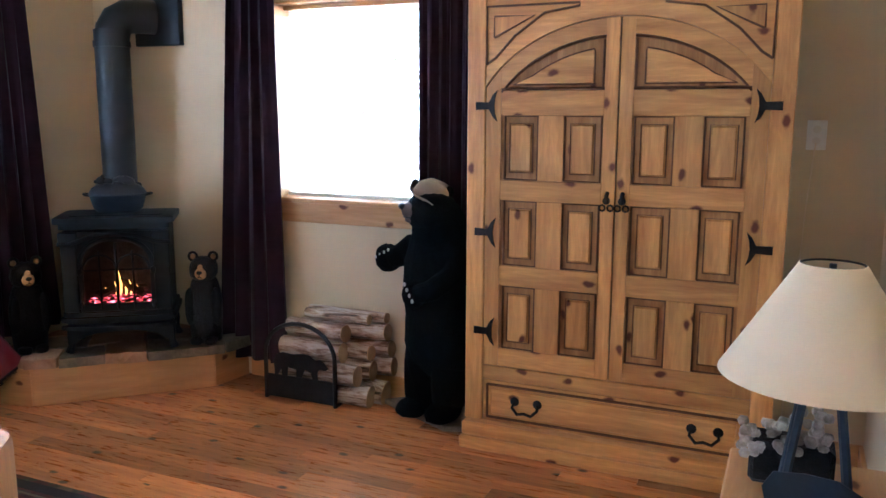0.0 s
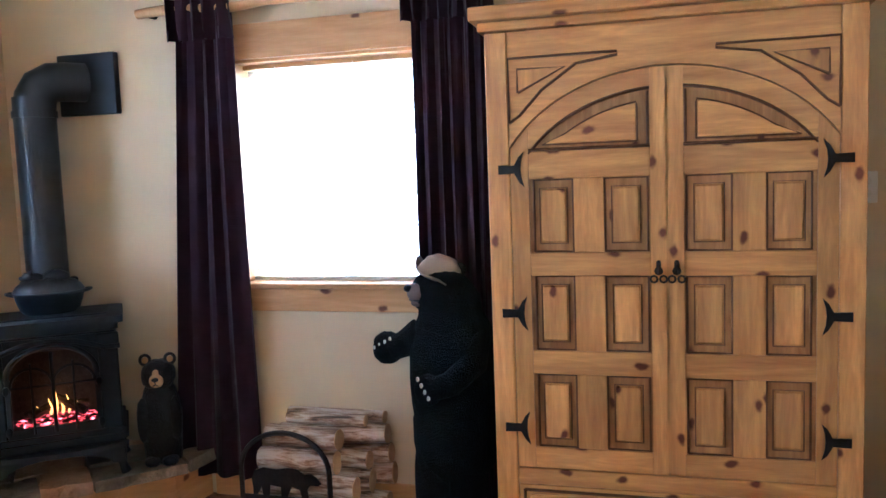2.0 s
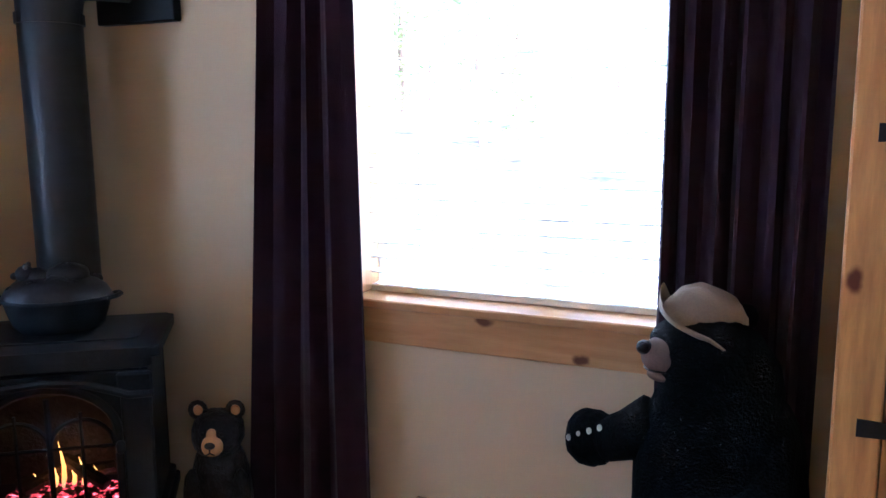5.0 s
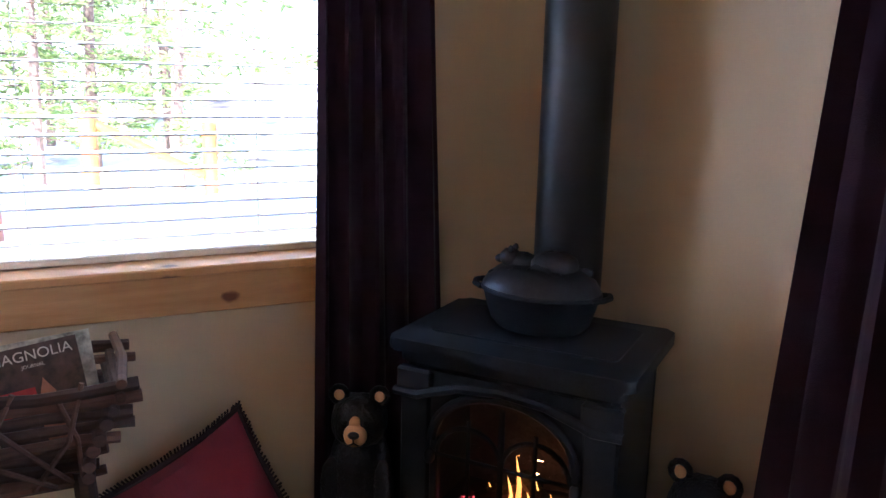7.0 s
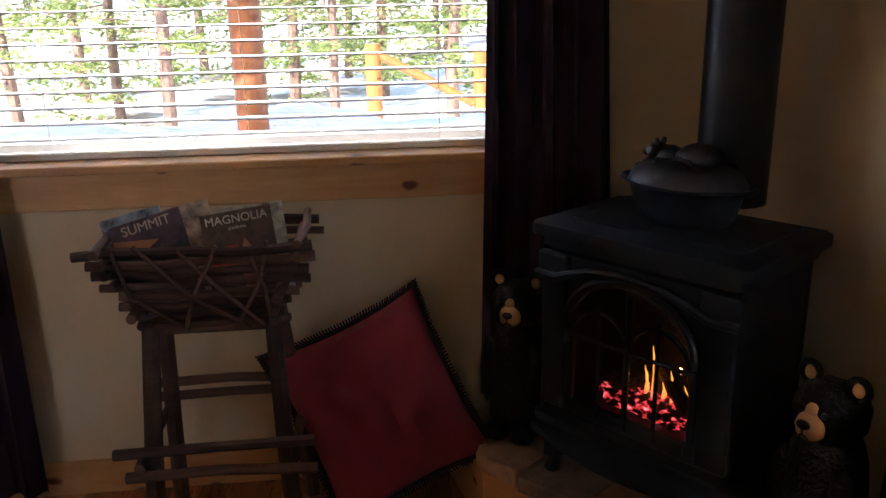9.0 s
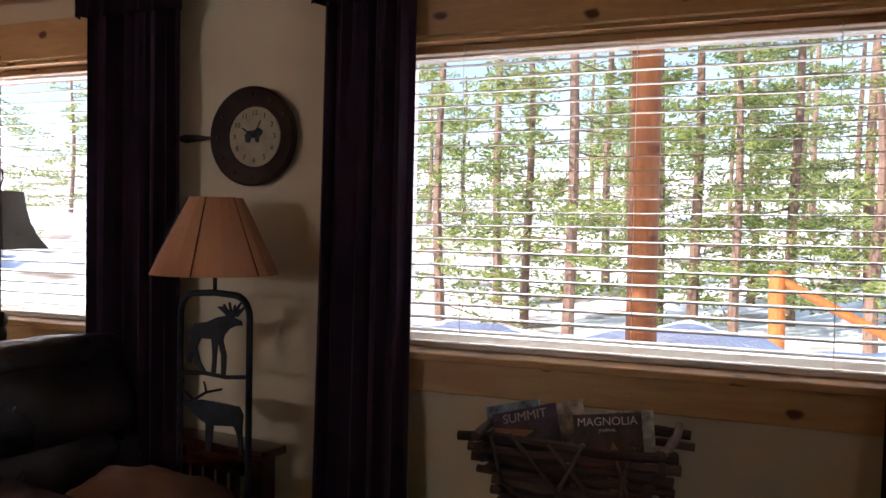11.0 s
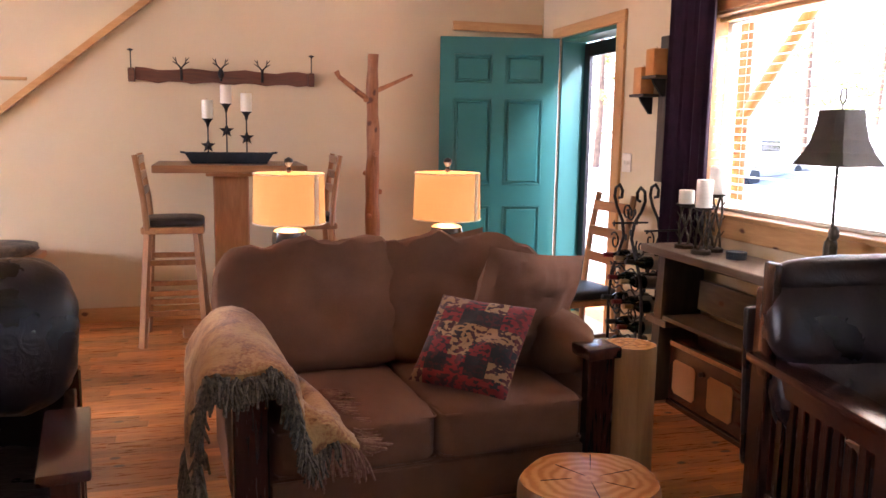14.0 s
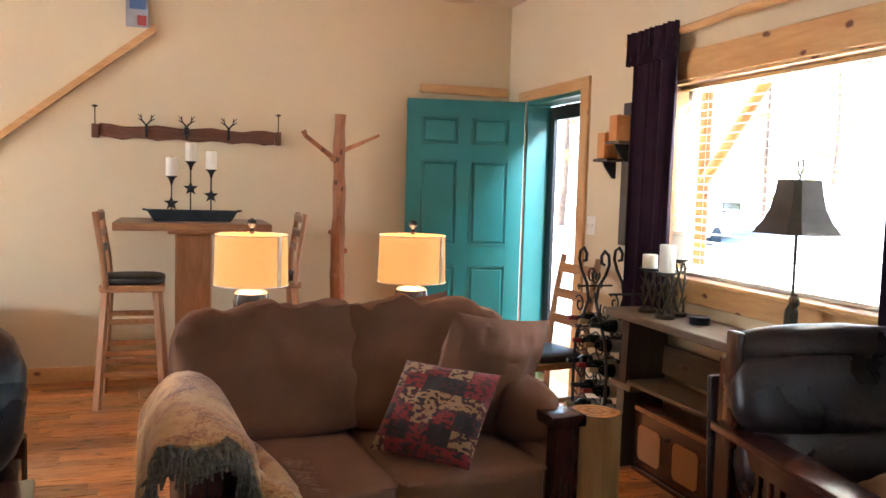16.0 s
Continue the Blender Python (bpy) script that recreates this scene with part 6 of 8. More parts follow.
def throw():
    t = thing("throw_blanket", SOFA.matrix_basis.copy(), "tan woven throw with dark fringe draped over the sofa arm", "blanket")
    # a strip over the arm, from the outside down the front, spilling on to the seat
    nu, nv = 34, 26
    bm = bmesh.new()
    grid = []
    cx = 0.65
    for i in range(nu + 1):
        row = []
        u = i / nu                     # along the arm, back (0) to the front (1)
        for j in range(nv + 1):
            w = j / nv                 # across: outside (0) over the arm to the seat (1)
            a = math.pi * (w * 1.15 - 0.12)
            rx, rz = 0.165, 0.175
            y = -0.66 + 0.665 * u + 0.02 + 0.07 * math.sin(w * 3) * u
            if w < 0.25:
                x = cx + rx - 0.012 * math.sin(9 * u + 12 * w)
                z = 0.56 - (0.25 - w) * (0.85 + 0.9 * u)
            elif w < 0.72:
                q = (w - 0.25) / 0.47 * math.pi
                x = cx + rx * math.cos(q)
                z = 0.56 + rz * math.sin(q) * (1 - 0.12 * u)
            else:
                q = (w - 0.72) / 0.28
                x = cx - rx - 0.15 * q * (0.35 + 0.85 * u)
                z = 0.56 - 0.095 * min(1, q * 2.2) + 0.012 * math.sin(6 * q + 5 * u)
                y += 0.07 * q * u
            fold = 0.014 * math.sin(14 * w + 3 * u) + 0.010 * noise.noise(Vector((u * 5, w * 6, 0.3)))
            if u > 0.86:
                dr = (u - 0.86) / 0.14
                drop = 0.17 if w < 0.26 else 0.17 - (w - 0.26) * 1.9 if w < 0.34 else 0.018 if w < 0.54 else 0.018 + (w - 0.54) * 1.6 if w < 0.66 else 0.17 if w < 0.80 else 0.17 * (1 - w) / 0.20
                z -= drop * dr ** 1.3
                if w < 0.26 or w > 0.6:
                    y += 0.030 * dr
                if w < 0.92:
                    y += 0.035 * dr + 0.02 * dr * math.sin(16 * w)
            row.append(bm.verts.new((x + fold * 0.6, min(y, 0.06), z + fold)))
        grid.append(row)
    for i in range(nu):
        for j in range(nv):
            bm.faces.new((grid[i][j], grid[i + 1][j], grid[i + 1][j + 1], grid[i][j + 1]))
    for i in range(nu - 7, nu + 1):
        for j in range(nv + 1):
            f_ = (i - nu + 7) / 7
            grid[i][j].co.z += f_ * (0.035 * math.sin(j * 0.9) + 0.03 * math.sin(j * 0.37 + 1) - 0.05 * max(0, 0.3 - j / nv))
    edge_front = [grid[nu][j].co.copy() for j in range(nv + 1)]
    edge_seat = [grid[i][nv].co.copy() for i in range(nu // 2, nu + 1)]
    edge_out = [grid[i][0].co.copy() for i in range(nu // 3, nu + 1)]
    ob = part("cloth", bm, throw_cloth(), t, "tan woven cloth", True)
    sol = ob.modifiers.new("thickness", "SOLIDIFY")
    sol.thickness = 0.006
    rnd = random.Random(8)
    def fringe(pts, drop, spread, per, mat, label):
        f = bmesh.new()
        for a, b in zip(pts, pts[1:]):
            for k in range(per):
                p = a.lerp(b, (k + rnd.random()) / per) + Vector((0, 0, rnd.uniform(-0.012, 0.012)))
                d = Vector((rnd.uniform(-1, 1), rnd.uniform(-0.6, 1), 0)) * 0.030
                ln = drop * rnd.uniform(0.5, 1.2)
                q1 = p + Vector((0, 0.004, 0)) + d * 0.5 + spread * ln * 0.4 + Vector((0, 0, -ln * 0.35 if spread.length < 0.5 else -0.002))
                q2 = p + d + spread * ln + Vector((0, 0, -ln if spread.length < 0.5 else -0.004))
                tube([p, q1 + Vector((rnd.uniform(-1, 1) * 0.006, 0.003, 0)), q2], [0.0058, 0.0062, 0.0040], 5, f)
        part("fringe", f, mat, t, label, True, "stuff")
    dark = mottled("dark_yarn_fringe", (0.012, 0.012, 0.014), (0.26, 0.21, 0.15), 60, 0.95, fine=200, relief=0.4)
    rust = mottled("rust_yarn_fringe", (0.16, 0.06, 0.04), (0.32, 0.18, 0.11), 60, 0.95, fine=200, relief=0.4)
    fringe(edge_front[7:20], 0.085, Vector((0, 0.1, 0)), 12, dark, "dark and cream knotted yarn fringe")
    fringe(edge_front[:8], 0.15, Vector((0, 0.1, 0)), 20, dark, "dark and cream knotted yarn fringe")
    fringe([p + Vector((0, 0.012, 0.012)) for p in edge_front[:24]], 0.075, Vector((0, 0.15, 0)), 12, dark, "dark and cream knotted yarn fringe")
    fringe(edge_out, 0.16, Vector((0.05, 0.05, 0)), 14, dark, "dark and cream knotted yarn fringe")
    fringe(edge_seat, 0.07, Vector((-0.95, 0.15, 0)), 10, rust, "rust-coloured yarn fringe")
    fringe(edge_front[19:], 0.08, Vector((-0.1, 0.3, 0)), 12, rust, "rust-coloured yarn fringe")


throw()

# ---------------------------------------------------------------- west wall: sconce, switch, clock
GREYWOOD = wood("weathered_grey_board", (0.115, 0.088, 0.068), (0.048, 0.034, 0.026), "z", 0.7, 0.2, vary=0.15)
GREYWOOD_Y = wood("weathered_grey_top", (0.20, 0.15, 0.11), (0.09, 0.065, 0.045), "y", 0.55, 0.2, vary=0.12)
AMBER_WAX = mottled("amber_candle_wax", (0.52, 0.20, 0.05), (0.62, 0.28, 0.09), 8, 0.45, fine=40, relief=0.2)


def wall_things():
    s = thing("candle_sconce", pose(XW + 0.001, -1.55, 0), "grey barnwood wall sconce with two bracket shelves", "wall sconce")
    part("back_board", boxes([(0.001, 0.025, 0.04, 0.115, 1.13, 2.10)], 0.003), GREYWOOD, s)
    part("back_board", boxes([(0.001, 0.025, -0.09, -0.01, 1.14, 1.98)], 0.003), GREYWOOD, s)
    for y0, y1, z in ((-0.10, 0.06, 1.735), (-0.24, -0.07, 1.635)):
        part("bracket_shelf", boxes([(0.026, 0.135, y0, y1, z, z + 0.016)], 0.003), GREYWOOD, s)
        part("bracket", plate([(0.026, z - 0.001), (0.026, z - 0.10), (0.045, z - 0.10), (0.10, z - 0.03), (0.115, z - 0.001)], (y0 + y1) / 2 - 0.008, (y0 + y1) / 2 + 0.008), IRON, s)
    for y, z, h in ((-1.575, 1.752, 0.15), (-1.71, 1.652, 0.155)):
        c = thing("candle", pose(XW + 0.085, y, z), "square amber pillar candle on a barnwood bracket", "candle", "candles on the wall sconce")
        part("wax", boxes([(-0.045, 0.045, -0.045, 0.045, 0, h)], 0.006, 2), AMBER_WAX, c, "", True)
        part("wick", tube([(0, 0, h - 0.004), (0.002, 0, h + 0.014)], 0.0015, 5), IRON, c)
    w = thing("light_switch", pose(XW + 0.001, -2.02, 1.235), "cream double light switch plate", "light switch")
    part("cover_plate", boxes([(0, 0.006, -0.058, 0.058, -0.06, 0.06)], 0.003), SLAT, w)
    for y in (-0.023, 0.023):
        part("toggle", boxes([(0.0061, 0.014, y - 0.005, y + 0.005, -0.012, 0.010)], 0.002), SLAT, w)
    c = thing("wall_clock", pose(XW + 0.001, 1.035, 1.72, 0, 90, 0), "round frying-pan wall clock with iron rim and cream dial", "wall clock")
    rust = mottled("dark_rusted_pan", (0.016, 0.008, 0.006), (0.045, 0.018, 0.012), 9, 0.5, 0.4, 90, 0.5, 0.003)
    part("pan_rim", lathe([(0.125, 0.0), (0.168, 0.012), (0.172, 0.038), (0.165, 0.045), (0.155, 0.040), (0.108, 0.020), (0.105, 0.012)], 48), rust, c, "dark rusted pan rim", True)
    part("dial", lathe([(0.104, 0.010), (0.104, 0.0195)], 48), mottled("aged_dial", (0.26, 0.20, 0.11), (0.40, 0.32, 0.19), 14, 0.5, fine=60), c, "aged cream dial")
    for k in range(12):
        a = k * math.pi / 6
        part("rivet", blob(0.0065, 0.0065, 0.004, (0.142 * math.cos(a), 0.142 * math.sin(a), 0.036), res=5), PEWTER, c, "", True)
        # upright of the dial is local -x
        printed(str((k - 1) % 12 + 1), 0.026, INK, c, Matrix.Translation((-0.082 * math.cos((k) * math.pi / 6), 0.082 * math.sin((k) * math.pi / 6), 0.0205)) @ Matrix.Rotation(radians(90), 4, "Z"), "numeral")
    bear = [(-0.035, -0.015), (-0.038, 0.005), (-0.025, 0.02), (0.0, 0.022), (0.02, 0.03), (0.035, 0.02), (0.03, 0.008), (0.02, 0.0), (0.018, -0.02), (0.008, -0.02), (0.004, -0.004), (-0.015, -0.004), (-0.018, -0.02), (-0.03, -0.02)]
    part("dial_ornament", plate([(-v, u) for u, v in bear], 0.0196, 0.024, "z"), INK, c)
    part("clock_hand", tube([(0, 0, 0.027), (-0.055, 0.03, 0.027)], 0.002, 5), INK, c)
    part("clock_hand", tube([(0, 0, 0.029), (-0.03, -0.045, 0.029)], 0.0025, 5), INK, c)
    part("handle", tube([(0, -0.165, 0.02), (0, -0.20, 0.022), (0, -0.22, 0.022), (0, -0.29, 0.022), (0, -0.315, 0.022)], [0.007, 0.006, 0.010, 0.016, 0.010], 8, squash=0.5), rust, c, "tapered pan handle", True)


wall_things()

# ---------------------------------------------------------------- console with candlesticks and lamp, wine rack
BRONZE = mottled("aged_bronze", (0.04, 0.032, 0.022), (0.09, 0.072, 0.05), 14, 0.5, 0.6, 90, 0.5, 0.004)
BOTTLE = mottled("dark_bottle_glass", (0.005, 0.009, 0.006), (0.009, 0.014, 0.009), 4, 0.08, fine=20, relief=0.02)


def console():
    c = thing("console_table", pose(-3.44, -0.47, 0), "weathered grey barnwood console with slanted legs and lower shelf", "console table")
    part("tabletop", boxes([(-0.16, 0.17, -0.71, 0.70, 0.80, 0.84)], 0.004), GREYWOOD_Y, c)
    part("back_board", boxes([(-0.125, -0.10, -0.60, 0.60, 0.50, 0.66)], 0.003), GREYWOOD_Y, c)
    part("apron", boxes([(-0.125, -0.10, -0.62, 0.62, 0.72, 0.799)], 0.003), GREYWOOD_Y, c)
    for s in (-1, 1):
        part("slanted_leg", plate([(s * 0.66, 0.0), (s * 0.58, 0.0), (s * 0.54, 0.799), (s * 0.60, 0.799)], -0.12, 0.12, "x"), GREYWOOD, c)
        part("cleat", boxes([(-0.122, 0.125, min(s * 0.50, s * 0.70), max(s * 0.50, s * 0.70), 0.42, 0.455)], 0.003), GREYWOOD_Y, c)
    part("shelf", boxes([(-0.115, 0.115, -0.55, 0.55, 0.456, 0.478)], 0.003), GREYWOOD_Y, c, "grey lower shelf")
    for k, (x, y, h, ch) in enumerate(((-3.40, -0.97, 0.23, 0.07), (-3.48, -0.83, 0.29, 0.13), (-3.37, -0.77, 0.23, 0.135))):
        s = thing("candlestick", pose(x, y, 0.841), "twisted bronze branch candlestick on the grey console", "candlestick", "candlesticks on the console")
        part("base", lathe([(0.048, 0), (0.048, 0.018), (0.04, 0.024)], 20), BRONZE, s, "", True)
        bm = bmesh.new()
        for j in range(4):
            a = j * math.pi / 2 + k
            tube([(0.03 * math.cos(a + 2.2 * q), 0.03 * math.sin(a + 2.2 * q), 0.02 + (h - 0.03) * q) for q in [i / 8 for i in range(9)]], [0.008, 0.006, 0.007, 0.005, 0.007, 0.006, 0.006, 0.005, 0.008], 6, bm)
        for j in range(8):
            a, z = j * 2.1, 0.05 + (h - 0.09) * j / 8
            tube([(0.025 * math.cos(a), 0.025 * math.sin(a), z), (0.05 * math.cos(a), 0.05 * math.sin(a), z + 0.035)], [0.004, 0.002], 5, bm)
        part("twisted_stem", bm, BRONZE, s, "", True)
        part("drip_pan", lathe([(0.02, h - 0.02), (0.05, h - 0.006), (0.052, h), (0.02, h)], 20), BRONZE, s, "", True)
        d = thing("candle", pose(x, y, 0.841 + h + 0.0005), "ivory pillar candle on a bronze candlestick", "candle", "candles on the console")
        part("wax", lathe([(0.038, 0), (0.039, 0.002), (0.039, ch - 0.003), (0.035, ch), (0.01, ch - 0.004)], 20), WAX, d, "", True)
        part("wick", tube([(0, 0, ch - 0.006), (0.002, 0, ch + 0.01)], 0.0012, 5), IRON, d)
    b = thing("round_box", pose(-3.45, -0.60, 0.841), "small round black lidded box on the console", "box")
    part("box_body", lathe([(0.047, 0), (0.047, 0.022)], 24), CAST, b)
    part("lid", lathe([(0.049, 0.0225), (0.049, 0.034), (0.045, 0.037)], 24), CAST, b)
    l = thing("table_lamp", pose(-3.45, 0.0, 0.841), "slim bronze lamp with a flared black bell shade", "table lamp")
    part("foot", lathe([(0.07, 0), (0.07, 0.012), (0.035, 0.035), (0.02, 0.05)], 20), BRONZE, l, "", True)
    bm = blob(0.028, 0.03, 0.07, (0, 0, 0.12), 2, 0.3, 14, 2, 10)
    blob(0.022, 0.02, 0.03, (0.0, 0.012, 0.20), 2, 0.2, 14, 3, 8, bm)
    part("carved_body", bm, BRONZE, l, "", True)
    part("stem", tube([(0, 0, 0.15), (0, 0, 0.68)], 0.006, 8), BRONZE, l)
    bm = bmesh.new()
    prof = [(0.138, 0.47), (0.106, 0.52), (0.086, 0.57), (0.074, 0.63), (0.067, 0.685)]
    prof += [(r - 0.004, z) for r, z in reversed(prof)]
    rings = [[bm.verts.new((r * p, r * q, z)) for p, q in ((1, 0.7), (0.7, 1), (-0.7, 1), (-1, 0.7), (-1, -0.7), (-0.7, -1), (0.7, -1), (1, -0.7))] for r, z in prof]
    for p, q in zip(rings, rings[1:] + rings[:1]):
        for k in range(8):
            bm.faces.new((p[k], p[(k + 1) % 8], q[(k + 1) % 8], q[k]))
    part("shade", bm, mottled("black_bronze_shade", (0.022, 0.016, 0.012), (0.055, 0.042, 0.03), 6, 0.6, fine=150), l, "flared black bell shade")
    part("finial", tube([(0, 0, 0.68), (0, 0.0, 0.70), (0, 0.016, 0.73), (0, 0.012, 0.765), (0, -0.012, 0.765), (0, -0.016, 0.73), (0, 0, 0.70)], 0.0035, 6), BRONZE, l)
    r = thing("radio_cabinet", pose(-3.47, -0.66, 0), "dark antique radio cabinet with two tan cloth grilles", "radio cabinet")
    part("body", boxes([(-0.12, 0.10, -0.34, 0.34, 0.03, 0.36)], 0.02, 3), MAHOG_Y, r, "", True)
    part("top_band", boxes([(0.1005, 0.106, -0.33, 0.33, 0.325, 0.350)], 0.003), PUB_X, r)
    part("foot_rail", boxes([(-0.11, 0.105, -0.345, 0.345, 0.0, 0.0295)], 0.004), MAHOG_Y, r)
    cloth = mottled("tan_speaker_cloth", (0.30, 0.14, 0.05), (0.36, 0.18, 0.07), 10, 0.9, fine=300, relief=0.5)
    for y0, y1 in ((-0.29, -0.09), (0.02, 0.22)):
        part("speaker_grille", plate([(y0 + 0.02, 0.08), (y1 - 0.02, 0.08), (y1, 0.10), (y1, 0.24), (y1 - 0.02, 0.26), (y0 + 0.02, 0.26), (y0, 0.24), (y0, 0.10)], 0.100, 0.1045, "x"), cloth, r, "tan cloth grille")
    part("knob", lathe([(0.012, 0), (0.012, 0.014), (0.009, 0.018)], 14), IRON, r).matrix_basis = pose(0.1005, -0.035, 0.25, 0, 90)


console()


def wine_rack():
    w = thing("wine_rack", pose(-3.44, -1.40, 0), "black scrolled iron wine rack holding dark bottles", "wine rack")

    def spiral(cy, cz, r, turns, start, x, bm, rad=0.0055):
        pts = []
        for k in range(26):
            a = start + turns * 2 * math.pi * k / 25
            q = r * (1 - 0.72 * k / 25)
            pts.append((x, cy + q * math.cos(a), cz + q * math.sin(a)))
        return tube(pts, rad, 6, bm)

    for x in (-0.10, 0.13):
        for s in (-1, 1):
            stem = [(0.19, 0.0), (0.185, 0.20), (0.195, 0.45), (0.17, 0.62), (0.10, 0.74), (0.045, 0.84), (0.07, 0.93), (0.14, 1.00), (0.175, 1.06), (0.165, 1.11), (0.12, 1.13), (0.085, 1.10), (0.09, 1.06), (0.12, 1.055)]
            bm = tube([(x, s * a, z) for a, z in stem], 0.009, 8)
            part("scroll_stem", bm, IRON, w, "thick scrolled iron stem", True)
            for cy, cz, r, turns, st in ((0.10, 0.60, 0.060, -1.3, 1.0), (0.15, 0.80, 0.055, 1.2, 2.5), (0.02, 0.98, 0.045, -1.2, 0.5), (0.10, 0.42, 0.055, 1.3, 2.0), (0.11, 0.14, 0.060, -1.3, 1.2)):
                part("tendril", spiral(s * cy, cz, r, s * turns, st, x, bmesh.new()), IRON, w, "curled iron tendril", True)
    rows = [(0.70, (-0.13, 0.0, 0.13)), (0.58, (-0.065, 0.075)), (0.45, (-0.13, 0.0, 0.13)), (0.32, (-0.065, 0.075)), (0.19, (-0.13, 0.0, 0.13))]
    for z, ys in rows:
        for x in (-0.10, 0.13):
            wave = [(x, -0.19 + 0.38 * k / 24, z - 0.040 + 0.012 * math.cos(k * 2 * math.pi / 8)) for k in range(25)]
            part("wave_bar", tube(wave, 0.005, 6), IRON, w, "", True)
    for z in (0.05, 0.66, 0.90):
        for y in (-0.185, 0.185):
            part("cross_bar", tube([(-0.10, y, z), (0.13, y, z)], 0.006, 6), IRON, w)
    leaf = bmesh.new()
    rnd = random.Random(3)
    for k in range(26):
        y, z, x = rnd.uniform(-0.19, 0.19), rnd.uniform(0.3, 1.05), rnd.choice((-0.10, 0.135))
        blob(0.004, 0.016, 0.022, (x, y, z), 1.6, 0, 1, 0, 4, leaf)
    part("leaf_ornament", leaf, IRON, w, "", True, "stuff")
    cols = [tone("wine_foil_red", (0.20, 0.012, 0.012), 0.35), tone("wine_foil_gold", (0.45, 0.32, 0.14), 0.35), tone("wine_foil_black", (0.02, 0.02, 0.02), 0.35)]
    n = 0
    for z, ys in rows:
        for y in ys:
            b = thing("wine_bottle", pose(-3.53, -1.40 + y, z + 0.004, 0, 86, 0), "dark wine bottle lying in the iron rack", "wine bottle", "bottles in the wine rack")
            part("bottle", lathe([(0.034, 0.0), (0.037, 0.006), (0.037, 0.18), (0.030, 0.205), (0.015, 0.225), (0.0135, 0.285)], 18), BOTTLE, b, "", True)
            part("foil_cap", lathe([(0.0145, 0.235), (0.0150, 0.295), (0.011, 0.298)], 14), cols[n % 3], b, "", True)
            part("paper_label", lathe([(0.0376, 0.06), (0.0376, 0.145)], 18, caps=False), tone("bottle_label", (0.45, 0.42, 0.36)), b)
            n += 1
    c = thing("side_chair", pose(-3.20, -1.80, 0, 0, 0, -82), "wooden side chair with padded black leather seat by the door", "chair")
    for sx in (-1, 1):
        part("leg", tube([(sx * 0.19, 0.18, 0.44), (sx * 0.195, 0.185, 0)], 0.02, 4), PUB_Z, c)
        part("back_post", tube([(sx * 0.19, -0.17, 0.0), (sx * 0.19, -0.17, 0.45), (sx * 0.185, -0.21, 0.80), (sx * 0.18, -0.26, 1.05)], 0.019, 6), PUB_Z, c)
        part("stretcher", boxes([(sx * 0.19 - 0.01, sx * 0.19 + 0.01, -0.16, 0.17, 0.20, 0.23)], 0.002), PUB_X, c)
    part("seat_rail", boxes([(-0.205, 0.205, -0.185, 0.20, 0.40, 0.44)], 0.006), PUB_X, c)
    part("seat_pad", blob(0.205, 0.20, 0.032, (0, 0.0, 0.465), 4, 0.02, 8, 3, 14), LEATHER_BLACK, c, "padded black leather seat", True)
    for z in (0.62, 0.78, 0.94):
        part("back_slat", boxes([(-0.18, 0.18, -0.20 - (z - 0.62) * 0.12, -0.18 - (z - 0.62) * 0.12, z, z + 0.06)], 0.004), PUB_X, c)


wine_rack()

# ---------------------------------------------------------------- leather armchair with wooden arms
def leather():
    m, nd, lk, b = material("dark_brown_leather", 0.32)
    v = coords(nd, lk, (1, 1, 1))
    n1, n2, n3 = noise_tex(nd, lk, v, 5, 4), noise_tex(nd, lk, v, 240, 3), noise_tex(nd, lk, v, 14, 3, 0.5, 1.5)
    lk.new(ramp(nd, lk, n1, [(0.35, (0.010, 0.008, 0.011)), (0.65, (0.026, 0.015, 0.015))]), b.inputs["Base Color"])
    mr = nd.new("ShaderNodeMapRange")
    mr.inputs["To Min"].default_value, mr.inputs["To Max"].default_value = 0.22, 0.36
    lk.new(n1, mr.inputs["Value"])
    lk.new(mr.outputs[0], b.inputs["Roughness"])
    bump(nd, lk, b, mix(nd, lk, 0.12, n3, n2), 0.4, 0.012)
    return m


LEATHER = leather()


def cushion(w, d, h, seed, creases=0.01, power=4.5, res=22):
    bm = blob(w / 2, d / 2, h / 2, (0, 0, 0), power, 0.02, 5, seed, res)
    for v in bm.verts:
        p = v.co
        n = noise.noise(Vector((p.x * 6 + seed, p.y * 6, p.z * 4))) + 0.3 * abs(noise.noise(Vector((p.x * 15, p.y * 5, p.z * 13 + seed))))
        v.co += v.co.normalized() * creases * n
    return bm


